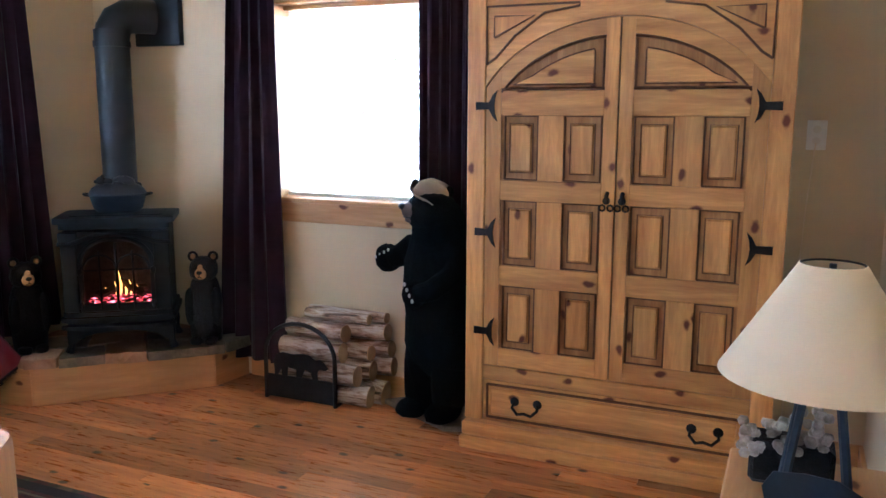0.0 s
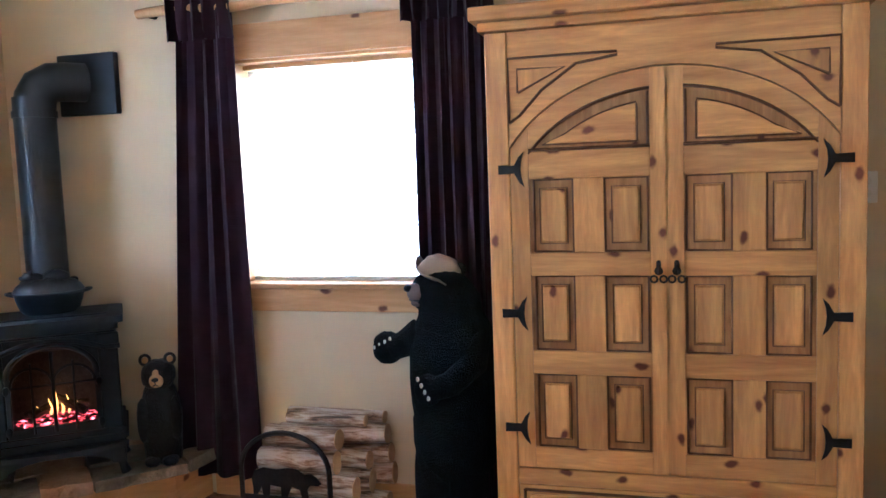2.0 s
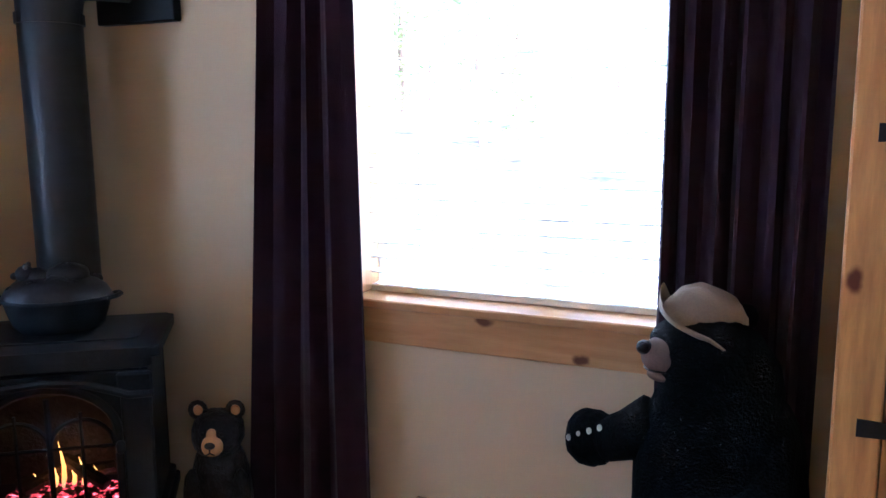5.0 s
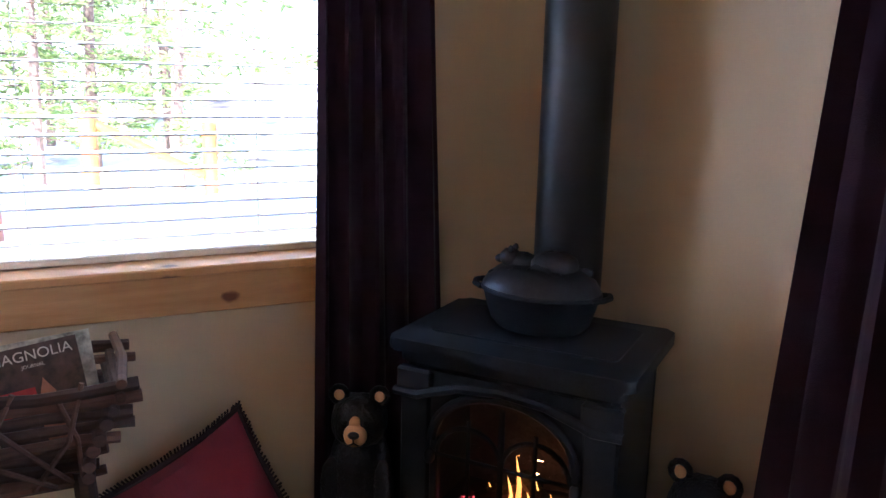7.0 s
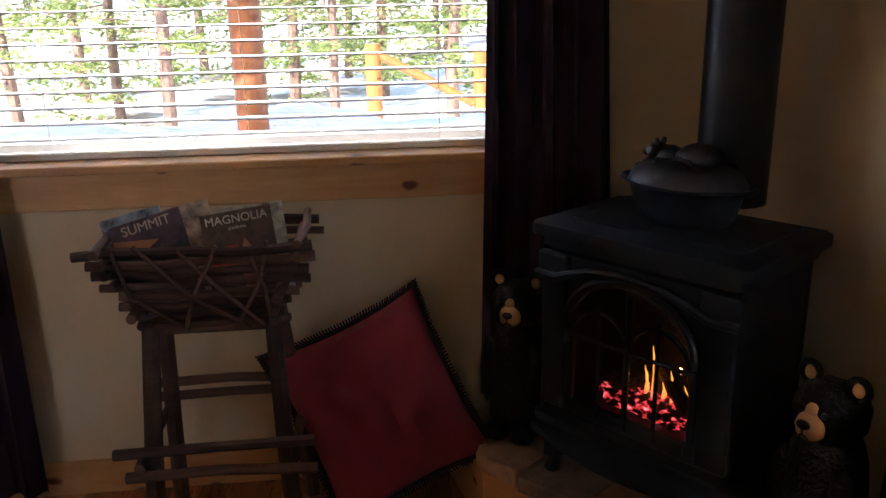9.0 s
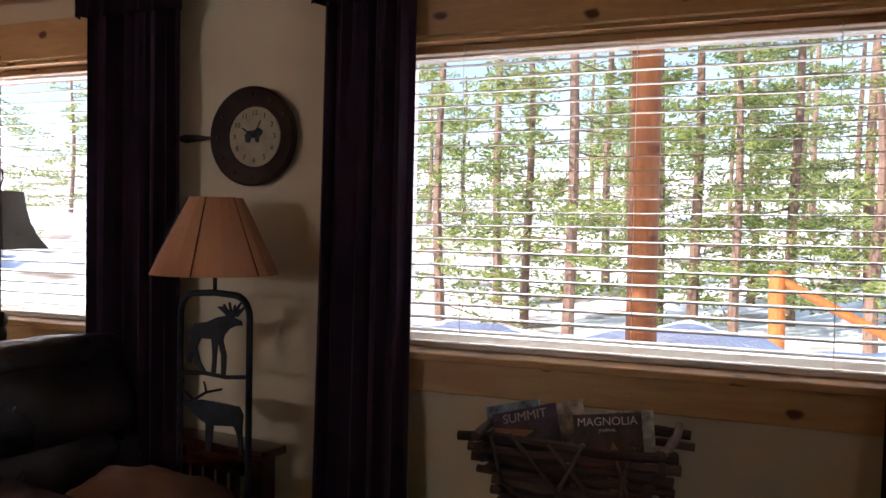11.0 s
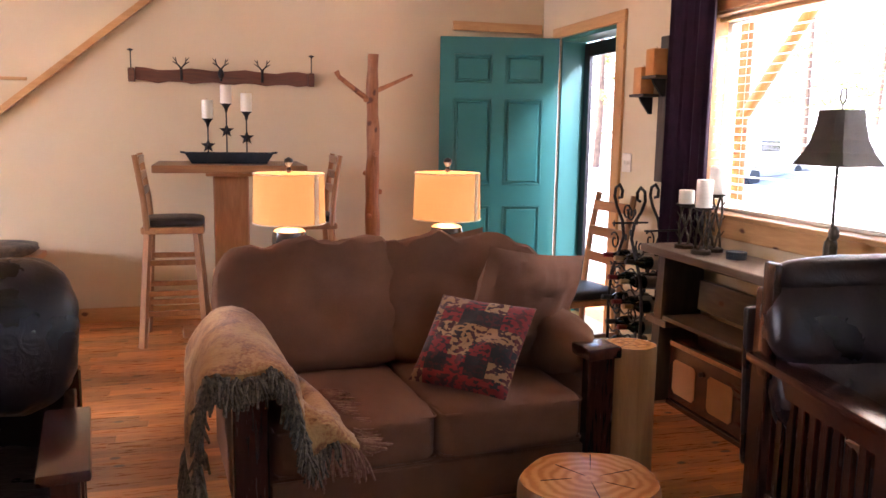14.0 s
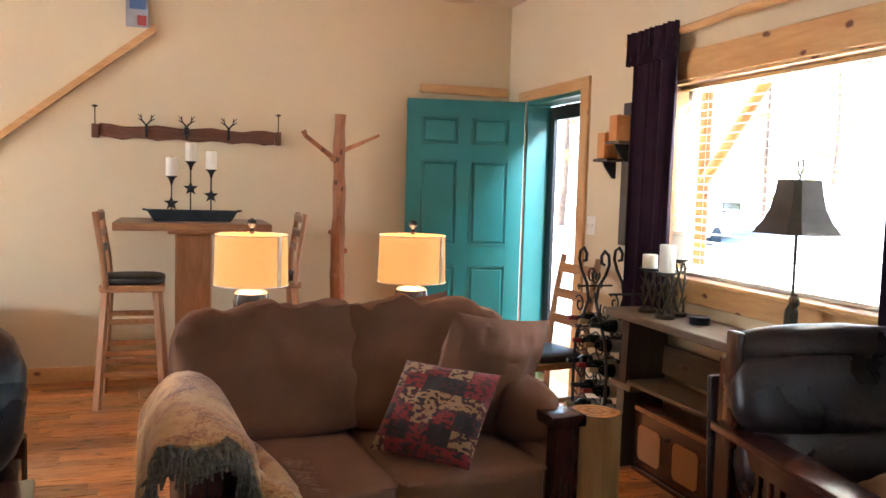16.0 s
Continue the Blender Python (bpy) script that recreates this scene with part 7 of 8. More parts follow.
def mission_chair(name, m, label, arms=(-1, 1), width=0.72, arm_z=0.64, arm_back=-0.36, arm_front=0.52, back_shift=(0.0, 0.0)):
    """Front at +y. Slatted wooden sides, leather seat and back."""
    c = thing(name, m, label, "armchair")
    h = width / 2
    for s in arms:
        x = s * (h + 0.005)
        part("arm_rest", boxes([(x - 0.062, x + 0.062, arm_back, arm_front, arm_z, arm_z + 0.032)], 0.010, 2), MAHOG_Y, c, "polished mahogany armrest", True)
        for y in (arm_back + 0.06, arm_front - 0.06):
            part("post", boxes([(x - 0.035, x + 0.035, y - 0.035, y + 0.035, 0.0, arm_z - 0.001)], 0.005), MAHOG, c)
        part("side_rail", boxes([(x - 0.018, x + 0.018, -0.264, arm_front - 0.10, 0.10, 0.20)], 0.004), MAHOG_Y, c)
        part("side_rail", boxes([(x - 0.018, x + 0.018, -0.264, arm_front - 0.10, arm_z - 0.08, arm_z - 0.001)], 0.004), MAHOG_Y, c)
        for k in range(9):
            y = -0.215 + (0.0685 - (0.52 - arm_front) / 9) * k
            part("slat", boxes([(x - 0.009, x + 0.009, y - 0.018, y + 0.018, 0.201, arm_z - 0.081)], 0.002), MAHOG, c)
        part("back_post", boxes([(x - 0.03, x + 0.03, -0.46 + back_shift[1], -0.39 + back_shift[1], 0.0, 0.90 if arm_back < -0.3 else 0.60)], 0.008), MAHOG, c)
    part("front_rail", boxes([(-h + 0.03, h - 0.03, arm_front - 0.12, arm_front - 0.09, 0.10, 0.24)], 0.004), MAHOG_Y, c)
    part("seat_base", boxes([(-h + 0.03, h - 0.03, -0.34, arm_front - 0.125, 0.12, 0.27)], 0.01), MAHOG_Y, c)
    a = part("seat_cushion", cushion(width - 0.06, arm_front + 0.22, 0.17, 2), LEATHER, c, "creased brown leather seat cushion", True)
    a.matrix_basis = pose(0, arm_front / 2 - 0.17, 0.355, 0)
    a = part("seat_front_roll", cushion(width - 0.07, 0.14, 0.16, 6), LEATHER, c, "rolled leather seat front", True)
    a.matrix_basis = pose(0, arm_front - 0.12, 0.33, 0)
    a = part("back_cushion", cushion(width + 0.03, 0.23, 0.34, 5, 0.018, 3.4), LEATHER, c, "creased leather back cushion", True)
    a.matrix_basis = pose(back_shift[0], -0.355 + back_shift[1], 0.80, 16)
    a = part("lumbar_cushion", cushion(width + 0.0, 0.22, 0.30, 15, 0.016, 3.6), LEATHER, c, "creased leather lower back cushion", True)
    a.matrix_basis = pose(back_shift[0], -0.30 + back_shift[1], 0.555, 14)
    a = part("head_roll", cushion(width + 0.01, 0.23, 0.15, 9, 0.016, 2.8), LEATHER, c, "puckered leather top roll", True)
    a.matrix_basis = pose(back_shift[0], -0.385 + back_shift[1], 0.945, 16)
    bm = boxes([(-h - 0.01, h + 0.01, -0.50, -0.46, 0.28, 0.86)], 0.02, 2)
    part("back_panel", bm, LEATHER, c, "", True).matrix_basis = pose(back_shift[0], 0.03 + back_shift[1], 0, 5)
    return c


C1 = mission_chair("armchair", pose(-3.238, 0.666, 0, 0, 0, -9), "dark leather recliner armchair with slatted mahogany sides", width=0.71, arm_back=-0.31, arm_front=0.47, back_shift=(0.03, 0.13))
p = thing("throw_pillow", C1.matrix_basis @ pose(0.04, 0.30, 0.525, 90 - 8, 0, 30), "plain tan suede pillow lying on the leather seat", "pillow")
part("pillow_cover", pillow(0.54, 0.47, 0.25, 21, 18), mottled("tan_suede_pillow", (0.13, 0.056, 0.030), (0.17, 0.078, 0.042), 6, 0.9, fine=200, relief=0.3, sheen=0.02), p, "", True)
part("wing_frame", boxes([(0.338, 0.372, -0.31, -0.235, 0.60, 1.00)], 0.012, 2), MAHOG, C1, "dark side frame of the back", True).matrix_basis = pose(0.03, 0.04, 0.0, 0)
C2 = mission_chair("loveseat", pose(-0.10, 0.24, 0, 0, 0, 8), "dark brown leather loveseat with mahogany arm", (-1, 1), width=1.10, arm_z=0.575, arm_back=0.03)
for o in [q for q in C2.children if q.name.startswith(("back_cushion", "head_roll", "lumbar_cushion"))]:
    bpy.data.objects.remove(o)
for x in (-0.285, 0.285):
    a = part("back_cushion", cushion(0.60, 0.30, 0.50, 7 + x, 0.026, 3.2, 36), LEATHER, C2, "puffed brown leather back cushion", True)
    a.matrix_basis = pose(x, -0.27, 0.76, 12)
for x in (-0.27, 0.27):
    part("seam", tube([(x, -0.085, 0.62), (x, -0.105, 0.76), (x, -0.145, 0.88), (x, -0.235, 0.985)], 0.004, 6), LEATHER, C2, "double stitched seam")


def floor_lamp():
    l = thing("floor_lamp", pose(-3.38, 1.045, 0), "iron arch floor lamp with cut-out moose and tan cone shade", "floor lamp")
    for s in (-1, 1):
        pts = [(0, s * 0.135, 0.012), (0, s * 0.135, 1.12)] + [(0, s * (0.075 + 0.06 * math.cos(t)), 1.12 + 0.07 * math.sin(t)) for t in [math.pi / 2 * k / 5 for k in range(1, 6)]] + [(0, 0, 1.195)]
        part("frame_leg", tube(pts, 0.011, 8), IRON, l, "", True)
    part("base_plate", boxes([(-0.13, 0.13, -0.17, 0.17, 0.0, 0.012)], 0.003), IRON, l)
    part("stem", tube([(0, 0, 1.19), (0, 0, 1.50)], 0.007, 8), IRON, l)
    bm = bmesh.new()
    n = 24
    prof = [(0.203, 1.255), (0.084, 1.50)]
    prof += [(r - 0.003, z) for r, z in reversed(prof)]
    rings = [[bm.verts.new((r * math.cos(2 * math.pi * k / n), r * math.sin(2 * math.pi * k / n), z)) for k in range(n)] for r, z in prof]
    for a, b in zip(rings, rings[1:] + rings[:1]):
        for k in range(n):
            bm.faces.new((a[k], a[(k + 1) % n], b[(k + 1) % n], b[k]))
    part("shade", bm, mottled("tan_hide_shade", (0.42, 0.17, 0.075), (0.50, 0.22, 0.10), 5, 0.8, fine=120), l, "tan hide cone shade")
    for k in range(6):
        a = k * math.pi / 3 + 0.3
        part("lacing", tube([(0.204 * math.cos(a), 0.204 * math.sin(a), 1.256), (0.085 * math.cos(a), 0.085 * math.sin(a), 1.50)], 0.002, 5), MAHOG, l)
    moose = [(-0.10, 0.86), (-0.095, 0.92), (-0.085, 0.97), (-0.095, 1.01), (-0.07, 1.045), (-0.02, 1.055), (0.02, 1.08), (0.05, 1.09), (0.075, 1.10), (0.085, 1.085), (0.115, 1.07), (0.12, 1.05), (0.095, 1.045), (0.07, 1.03), (0.05, 1.0), (0.045, 0.97), (0.06, 0.90), (0.055, 0.80), (0.04, 0.80), (0.04, 0.90), (0.025, 0.97), (0.02, 0.90), (0.015, 0.80), (0.0, 0.80), (0.005, 0.90), (0.0, 0.975), (-0.045, 0.975), (-0.06, 0.93), (-0.045, 0.86), (-0.02, 0.81), (-0.035, 0.80), (-0.065, 0.85), (-0.075, 0.90), (-0.085, 0.85)]
    moose = [(a * 0.98 - 0.01, 0.925 + (z - 0.80) * 0.68) for a, z in moose]
    bm = plate(moose, -0.003, 0.003, "x")
    for k in range(5):
        tube([(0, 0.066, 1.118), (0, 0.035 + 0.022 * k, 1.158 + 0.008 * (k % 2))], [0.006, 0.004], 5, bm)
    plate([(0.01, 1.15), (0.055, 1.118), (0.09, 1.122), (0.115, 1.15), (0.085, 1.145), (0.06, 1.135), (0.035, 1.152)], -0.003, 0.003, "x", bm=bm)
    part("moose_cutout", bm, IRON, l, "moose cut from black iron")
    elk = [(-0.125, 0.70), (-0.12, 0.715), (-0.08, 0.72), (-0.05, 0.725), (0.05, 0.72), (0.10, 0.715), (0.115, 0.69), (0.11, 0.64), (0.115, 0.56), (0.10, 0.56), (0.095, 0.62), (0.08, 0.65), (0.0, 0.645), (-0.01, 0.56), (-0.03, 0.56), (-0.03, 0.65), (-0.055, 0.66), (-0.09, 0.69)]
    elk = [(a, z + 0.12) for a, z in elk]
    bm = plate(elk, -0.003, 0.003, "x")
    for s in (-1, 1):
        tube([(0, -0.08, 0.84), (0, -0.08 + s * 0.05, 0.87), (0, -0.05 + s * 0.08, 0.885)], [0.006, 0.005, 0.004], 5, bm)
        tube([(0, -0.08 + s * 0.05, 0.87), (0, -0.08 + s * 0.04, 0.905)], [0.004, 0.003], 5, bm)
    part("elk_cutout", bm, IRON, l, "elk cut from black iron")
    part("antler_bar", tube([(0, -0.125, 0.925), (0, -0.04, 0.932), (0, 0.05, 0.925), (0, 0.125, 0.932)], 0.007, 6), IRON, l)


floor_lamp()

# ---------------------------------------------------------------- magazine rack, cushion, stump tables, rug
TWIG = wood("dark_twig_bark", (0.115, 0.062, 0.042), (0.030, 0.016, 0.012), "y", 0.75, 0, vary=0.6, relief=0.6)


def mag_rack():
    r = thing("magazine_rack", pose(-3.37, 2.245, 0), "rustic twig magazine basket on crossed log legs", "magazine rack")
    rnd = random.Random(2)
    for s in (-1, 1):
        part("leg", tube([(0.19, s * 0.185, 0.0), (0.165, s * 0.165, 0.34), (0.10, s * 0.150, 0.68)], [0.024, 0.023, 0.021], 8), TWIG, r, "", True)
        part("leg", tube([(-0.15, s * 0.195, 0.0), (-0.10, s * 0.175, 0.34), (-0.04, s * 0.150, 0.68)], [0.023, 0.022, 0.020], 8), TWIG, r, "", True)
    for x, z in ((0.205, 0.31), (0.195, 0.37), (-0.115, 0.37), (-0.10, 0.42)):
        a, b = -0.235 + rnd.uniform(-0.02, 0.01), 0.225 + rnd.uniform(-0.01, 0.02)
        part("rung", tube([(x, a, z), (x + 0.004, 0.0, z + 0.008), (x, b, z + rnd.uniform(-0.008, 0.012))], [0.0145, 0.013, 0.0145], 8), TWIG, r, "", True)
    for s in (-1, 1):
        part("cross_rung", tube([(-0.15, s * 0.19, 0.335), (0.215, s * 0.19, 0.34)], 0.013, 8), TWIG, r, "", True)
    n = 8
    for side in (-1, 1):
        for k in range(n):
            z = 0.672 + 0.029 * k
            ln = 0.165 + 0.0118 * k
            x = side * (0.085 + 0.0075 * k) + 0.02
            a, b = -ln - rnd.uniform(0.0, 0.045), ln + rnd.uniform(0.0, 0.045)
            pts = [(x + rnd.uniform(-0.006, 0.006), a + (b - a) * j / 6, z + rnd.uniform(-0.006, 0.006)) for j in range(7)]
            r0 = rnd.uniform(0.011, 0.015)
            part("twig", tube(pts, [r0 * rnd.uniform(0.85, 1.1) for _ in range(7)], 8), TWIG, r, "", True)
    for s in (-1, 1):
        for k in range(n):
            z = 0.686 + 0.029 * k
            y = s * (0.155 + 0.0118 * k)
            x1 = 0.105 + 0.007 * k
            part("twig", tube([(0.02 - x1 - rnd.uniform(0, 0.03), y, z), (0.02, y + rnd.uniform(-0.008, 0.008), z), (0.02 + x1 + rnd.uniform(0.01, 0.035), y + rnd.uniform(-0.01, 0.01), z)], rnd.uniform(0.010, 0.014), 8), TWIG, r, "", True)
    for a, b, c in (((0.165, -0.15, 0.895), (0.175, -0.02, 0.76), (0.125, 0.10, 0.665)), ((0.165, 0.16, 0.895), (0.17, 0.13, 0.78), (0.125, 0.06, 0.665)), ((0.168, 0.04, 0.89), (0.168, -0.02, 0.77), (0.125, -0.06, 0.665)), ((0.17, -0.20, 0.885), (0.165, -0.17, 0.77), (0.125, -0.05, 0.665)), ((0.165, 0.11, 0.88), (0.165, 0.145, 0.78), (0.125, 0.15, 0.68)), ((0.168, -0.05, 0.88), (0.165, 0.06, 0.76), (0.125, 0.13, 0.67))):
        part("bent_switch", tube([a, b, c], 0.0055, 6), TWIG, r, "", True)
    for k in range(6):
        part("bottom_twig", tube([(-0.055 + 0.03 * k, -0.17, 0.655), (-0.055 + 0.03 * k, 0.17, 0.655)], 0.011, 6), TWIG, r)
    mags = [(-0.115, 0.175, 16, "SUMMIT", (0.055, 0.030, 0.060), (0.55, 0.50, 0.42)), (0.085, 0.175, 8, "MAGNOLIA", (0.06, 0.035, 0.030), (0.75, 0.72, 0.66)), (-0.16, 0.15, 14, "", (0.20, 0.26, 0.32), (0.5, 0.5, 0.5)), (0.11, 0.17, 6, "", (0.50, 0.44, 0.36), (0.5, 0.5, 0.5)), (-0.06, 0.16, 13, "", (0.40, 0.30, 0.22), (0.5, 0.5, 0.5))]
    for n, (y, w, tilt, text, c, tc_) in enumerate(mags):
        lean = 20 if n < 2 else 8
        x0 = 0.045 - 0.025 * n
        m = thing("magazine", pose(-3.33 + x0, 2.245 + y, 0.825, 0, -lean, 0) @ pose(0, 0, 0, tilt), "glossy magazine standing in the twig basket", "magazine", "magazines in the basket")
        part("pages", boxes([(-0.003, 0.003, -w / 2, w / 2, -0.12, 0.12)]), WHITE, m)
        cov = part("cover", boxes([(0.0032, 0.0042, -w / 2 - 0.001, w / 2 + 0.001, -0.121, 0.121)]), mottled("printed_cover", tuple(q * 0.3 for q in c), tuple(min(0.8, q * 1.8) for q in c), 28, 0.3, fine=60, relief=0.02, coat=0.4), m, "printed glossy cover")
        if n == 0:
            part("cover_block", plate([(-0.087, -0.06), (0.087, -0.03), (0.087, 0.05), (0.0, 0.02), (-0.087, 0.045)], 0.0043, 0.0047, "x"), tone("dark_print_block", (0.012, 0.014, 0.03), 0.4), m)
            part("cover_block", plate([(-0.087, 0.046), (-0.03, 0.035), (0.02, 0.06), (-0.087, 0.085)], 0.0043, 0.0047, "x"), tone("orange_print_block", (0.50, 0.22, 0.10), 0.4), m)
        if text:
            printed(text, 0.030 if n == 1 else 0.034, tone("cover_type", tc_, 0.4), m, pose(0.0046, 0, 0.10, 90, 0, 90))
            if n == 1:
                part("cover_figure", plate([(0.0, -0.10), (0.030, -0.11), (0.048, -0.04), (0.030, 0.02), (0.012, 0.05), (0.002, 0.02), (-0.006, -0.04)], 0.0043, 0.0048, "x"), tone("pale_print_figure", (0.45, 0.20, 0.12), 0.4), m)
                printed("JOURNAL", 0.010, tone("cover_type", tc_, 0.4), m, pose(0.0046, 0.0, 0.078, 90, 0, 90))
                part("cover_block", boxes([(0.0043, 0.0047, -0.078, -0.005, -0.015, 0.035)]), tone("red_print_block", (0.45, 0.03, 0.03), 0.4), m)
                printed("THE THRILL\nOF HOPE", 0.013, tone("cover_type", (0.65, 0.35, 0.3), 0.4), m, pose(0.005, -0.04, 0.010, 90, 0, 90))
    q = thing("floor_pillow", pose(0, 0, 0), "dark red floor cushion with black fringe leaning on the wall", "pillow")
    zax = Vector((-0.175, -0.072, 0.402)).normalized()
    xax = Vector((-0.085, 0.425, 0.125))
    xax = (xax - zax * xax.dot(zax)).normalized()
    yax = zax.cross(xax)
    q.matrix_basis = Matrix.Translation((-3.40, 2.655, 0.345)) @ Matrix((xax, yax, zax)).transposed().to_4x4() @ pose(0, 0, 0, 0, -14, 0)
    part("pillow_cover", pillow(0.47, 0.52, 0.20, 31, 22, 0.014, 0.09), mottled("crimson_cloth", (0.16, 0.007, 0.018), (0.21, 0.012, 0.028), 6, 0.85, fine=240, relief=0.3, sheen=0.05), q, "crimson cloth cover", True)
    fr = bmesh.new()
    e = [(a * 0.237, b * 0.262) for a, b in ((-1, -1), (-0.5, -0.93), (0, -0.91), (0.5, -0.93), (1, -1), (0.93, -0.5), (0.91, 0), (0.93, 0.5), (1, 1), (0.5, 0.93), (0, 0.91), (-0.5, 0.93), (-1, 1), (-0.93, 0.5), (-0.91, 0), (-0.93, -0.5), (-1, -1))]
    tube([(a, 0, b) for a, b in e], 0.010, 6, fr)
    rnd = random.Random(7)
    for (a0, b0), (a1, b1) in zip(e, e[1:]):
        for k in range(14):
            t = k / 14
            a, b = a0 + (a1 - a0) * t, b0 + (b1 - b0) * t
            nrm = Vector((a, 0, b)).normalized()
            tube([(a, 0, b), (a + nrm.x * 0.02, rnd.uniform(-0.012, 0.012), b + nrm.z * 0.02)], 0.003, 4, fr)
    part("fringe", fr, mottled("black_fringe", (0.012, 0.008, 0.010), (0.03, 0.015, 0.018), 20, 0.9), q, "black looped fringe", True, "stuff")


mag_rack()

SLAB_TOP, _n, _l, _b = material("polished_log_slab", 0.18)
_v = coords(_n, _l, (1, 1, 1), False)
_w = _n.new("ShaderNodeTexWave")
_w.wave_type, _w.rings_direction = "RINGS", "Z"
_w.inputs["Scale"].default_value, _w.inputs["Distortion"].default_value, _w.inputs["Detail"].default_value = 9, 7.0, 4
_l.new(_v, _w.inputs["Vector"])
_l.new(ramp(_n, _l, mix(_n, _l, 0.5, _w.outputs["Fac"], noise_tex(_n, _l, _v, 5, 4)), [(0.3, (0.40, 0.145, 0.032)), (0.7, (0.54, 0.22, 0.055))]), _b.inputs["Base Color"])
_b.inputs["Coat Weight"].default_value, _b.inputs["Coat Roughness"].default_value = 0.45, 0.08
LOG_SIDE = wood("peeled_stump_side", (0.48, 0.25, 0.095), (0.32, 0.14, 0.045), "z", 0.45, 0.15, coat=0.2)


def stump(x, y, r, h, seed, label, name="stump_table"):
    rnd = random.Random(seed)
    s = thing(name, pose(x, y, 0), label, "stump table", "log stump tables")
    seg = 40
    off = [1 + 0.045 * math.sin(2 * 2 * math.pi * k / seg + seed) + 0.03 * math.sin(5 * 2 * math.pi * k / seg + seed * 2) for k in range(seg)]
    bm = bmesh.new()
    prof = [(1.10, 0.0), (1.04, 0.05), (1.0, h * 0.4), (1.0, h - 0.03), (0.99, h - 0.012), (0.965, h - 0.001)]
    rings = [[bm.verts.new((r * q * off[k] * math.cos(2 * math.pi * k / seg), r * q * off[k] * math.sin(2 * math.pi * k / seg), z)) for k in range(seg)] for q, z in prof]
    for a, b in zip(rings, rings[1:]):
        for k in range(seg):
            bm.faces.new((a[k], a[(k + 1) % seg], b[(k + 1) % seg], b[k]))
    part("log_body", bm, LOG_SIDE, s, "peeled log sides", True)
    top = [(r * 0.962 * off[k] * math.cos(2 * math.pi * k / seg), r * 0.962 * off[k] * math.sin(2 * math.pi * k / seg)) for k in range(seg)]
    part("slab_top", plate(top, h - 0.02, h, "z"), SLAB_TOP, s, "polished slab top")
    for k in range(6):
        a = k * 0.97 + seed * 1.3
        r0, r1 = r * rnd.uniform(0.05, 0.3), r * rnd.uniform(0.6, 0.9)
        part("drying_crack", plate([(r0 * math.cos(a), r0 * math.sin(a)), (r1 * math.cos(a + 0.03), r1 * math.sin(a + 0.03)), (r1 * math.cos(a + 0.05), r1 * math.sin(a + 0.05))], h + 0.0005, h + 0.0018, "z"), MAHOG, s)


stump(-2.125, 0.615, 0.205, 0.42, 1, "polished log stump coffee table with radial cracks")
stump(-2.405, 0.935, 0.198, 0.385, 2, "lower wide polished log stump coffee table")
stump(-2.615, -0.06, 0.095, 0.62, 3, "tall narrow peeled log stump beside the sofa")

stump(-2.12, 1.69, 0.20, 0.47, 4, "polished log stump seat standing alone on the rug")


def rug():
    m, nd, lk, b = material("dark_lodge_rug", 0.95)
    v = coords(nd, lk, (1, 1, 1), False)
    tc = nd.new("ShaderNodeTexCoord")
    n = noise_tex(nd, lk, v, 60, 3)
    lk.new(ramp(nd, lk, noise_tex(nd, lk, v, 7, 3), [(0.4, (0.045, 0.018, 0.016)), (0.5, (0.09, 0.03, 0.025)), (0.56, (0.05, 0.05, 0.035)), (0.62, (0.13, 0.095, 0.06))]), b.inputs["Base Color"])
    bump(nd, lk, b, n, 0.6, 0.004)
    r = thing("area_rug", pose(0, 0, 0), "dark patterned lodge rug with cream fringe", "rug")
    x0, x1, y0, y1 = -3.30, -1.25, 0.05, 2.36
    part("carpet", boxes([(x0, x1, y0, y1, 0.0006, 0.010)], 0.003), m, r, "dark patterned pile")
    for k, (c, w, q) in enumerate((((0.02, 0.018, 0.02), 0.05, 0.03), ((0.16, 0.12, 0.07), 0.012, 0.10), ((0.12, 0.02, 0.018), 0.03, 0.13))):
        mt = tone("rug_border", c, 0.95)
        part("border_band", boxes([(x0 + q, x1 - q, y1 - q - w, y1 - q, 0.0101, 0.0112), (x0 + q, x1 - q, y0 + q, y0 + q + w, 0.0101, 0.0112), (x0 + q, x0 + q + w, y0 + q + w, y1 - q - w, 0.0101, 0.0112), (x1 - q - w, x1 - q, y0 + q + w, y1 - q - w, 0.0101, 0.0112)]), mt, r)
    f = bmesh.new()
    rnd = random.Random(6)
    for x in (x0, x1):
        s = -1 if x == x0 else 1
        for k in range(230):
            y = y0 + (y1 - y0) * k / 230
            tube([(x, y, 0.005), (x + s * 0.06, y + rnd.uniform(-0.01, 0.01), 0.004)], 0.002, 4, f)
    part("fringe", f, ROPE, r, "cream fringe", False, "stuff")


rug()


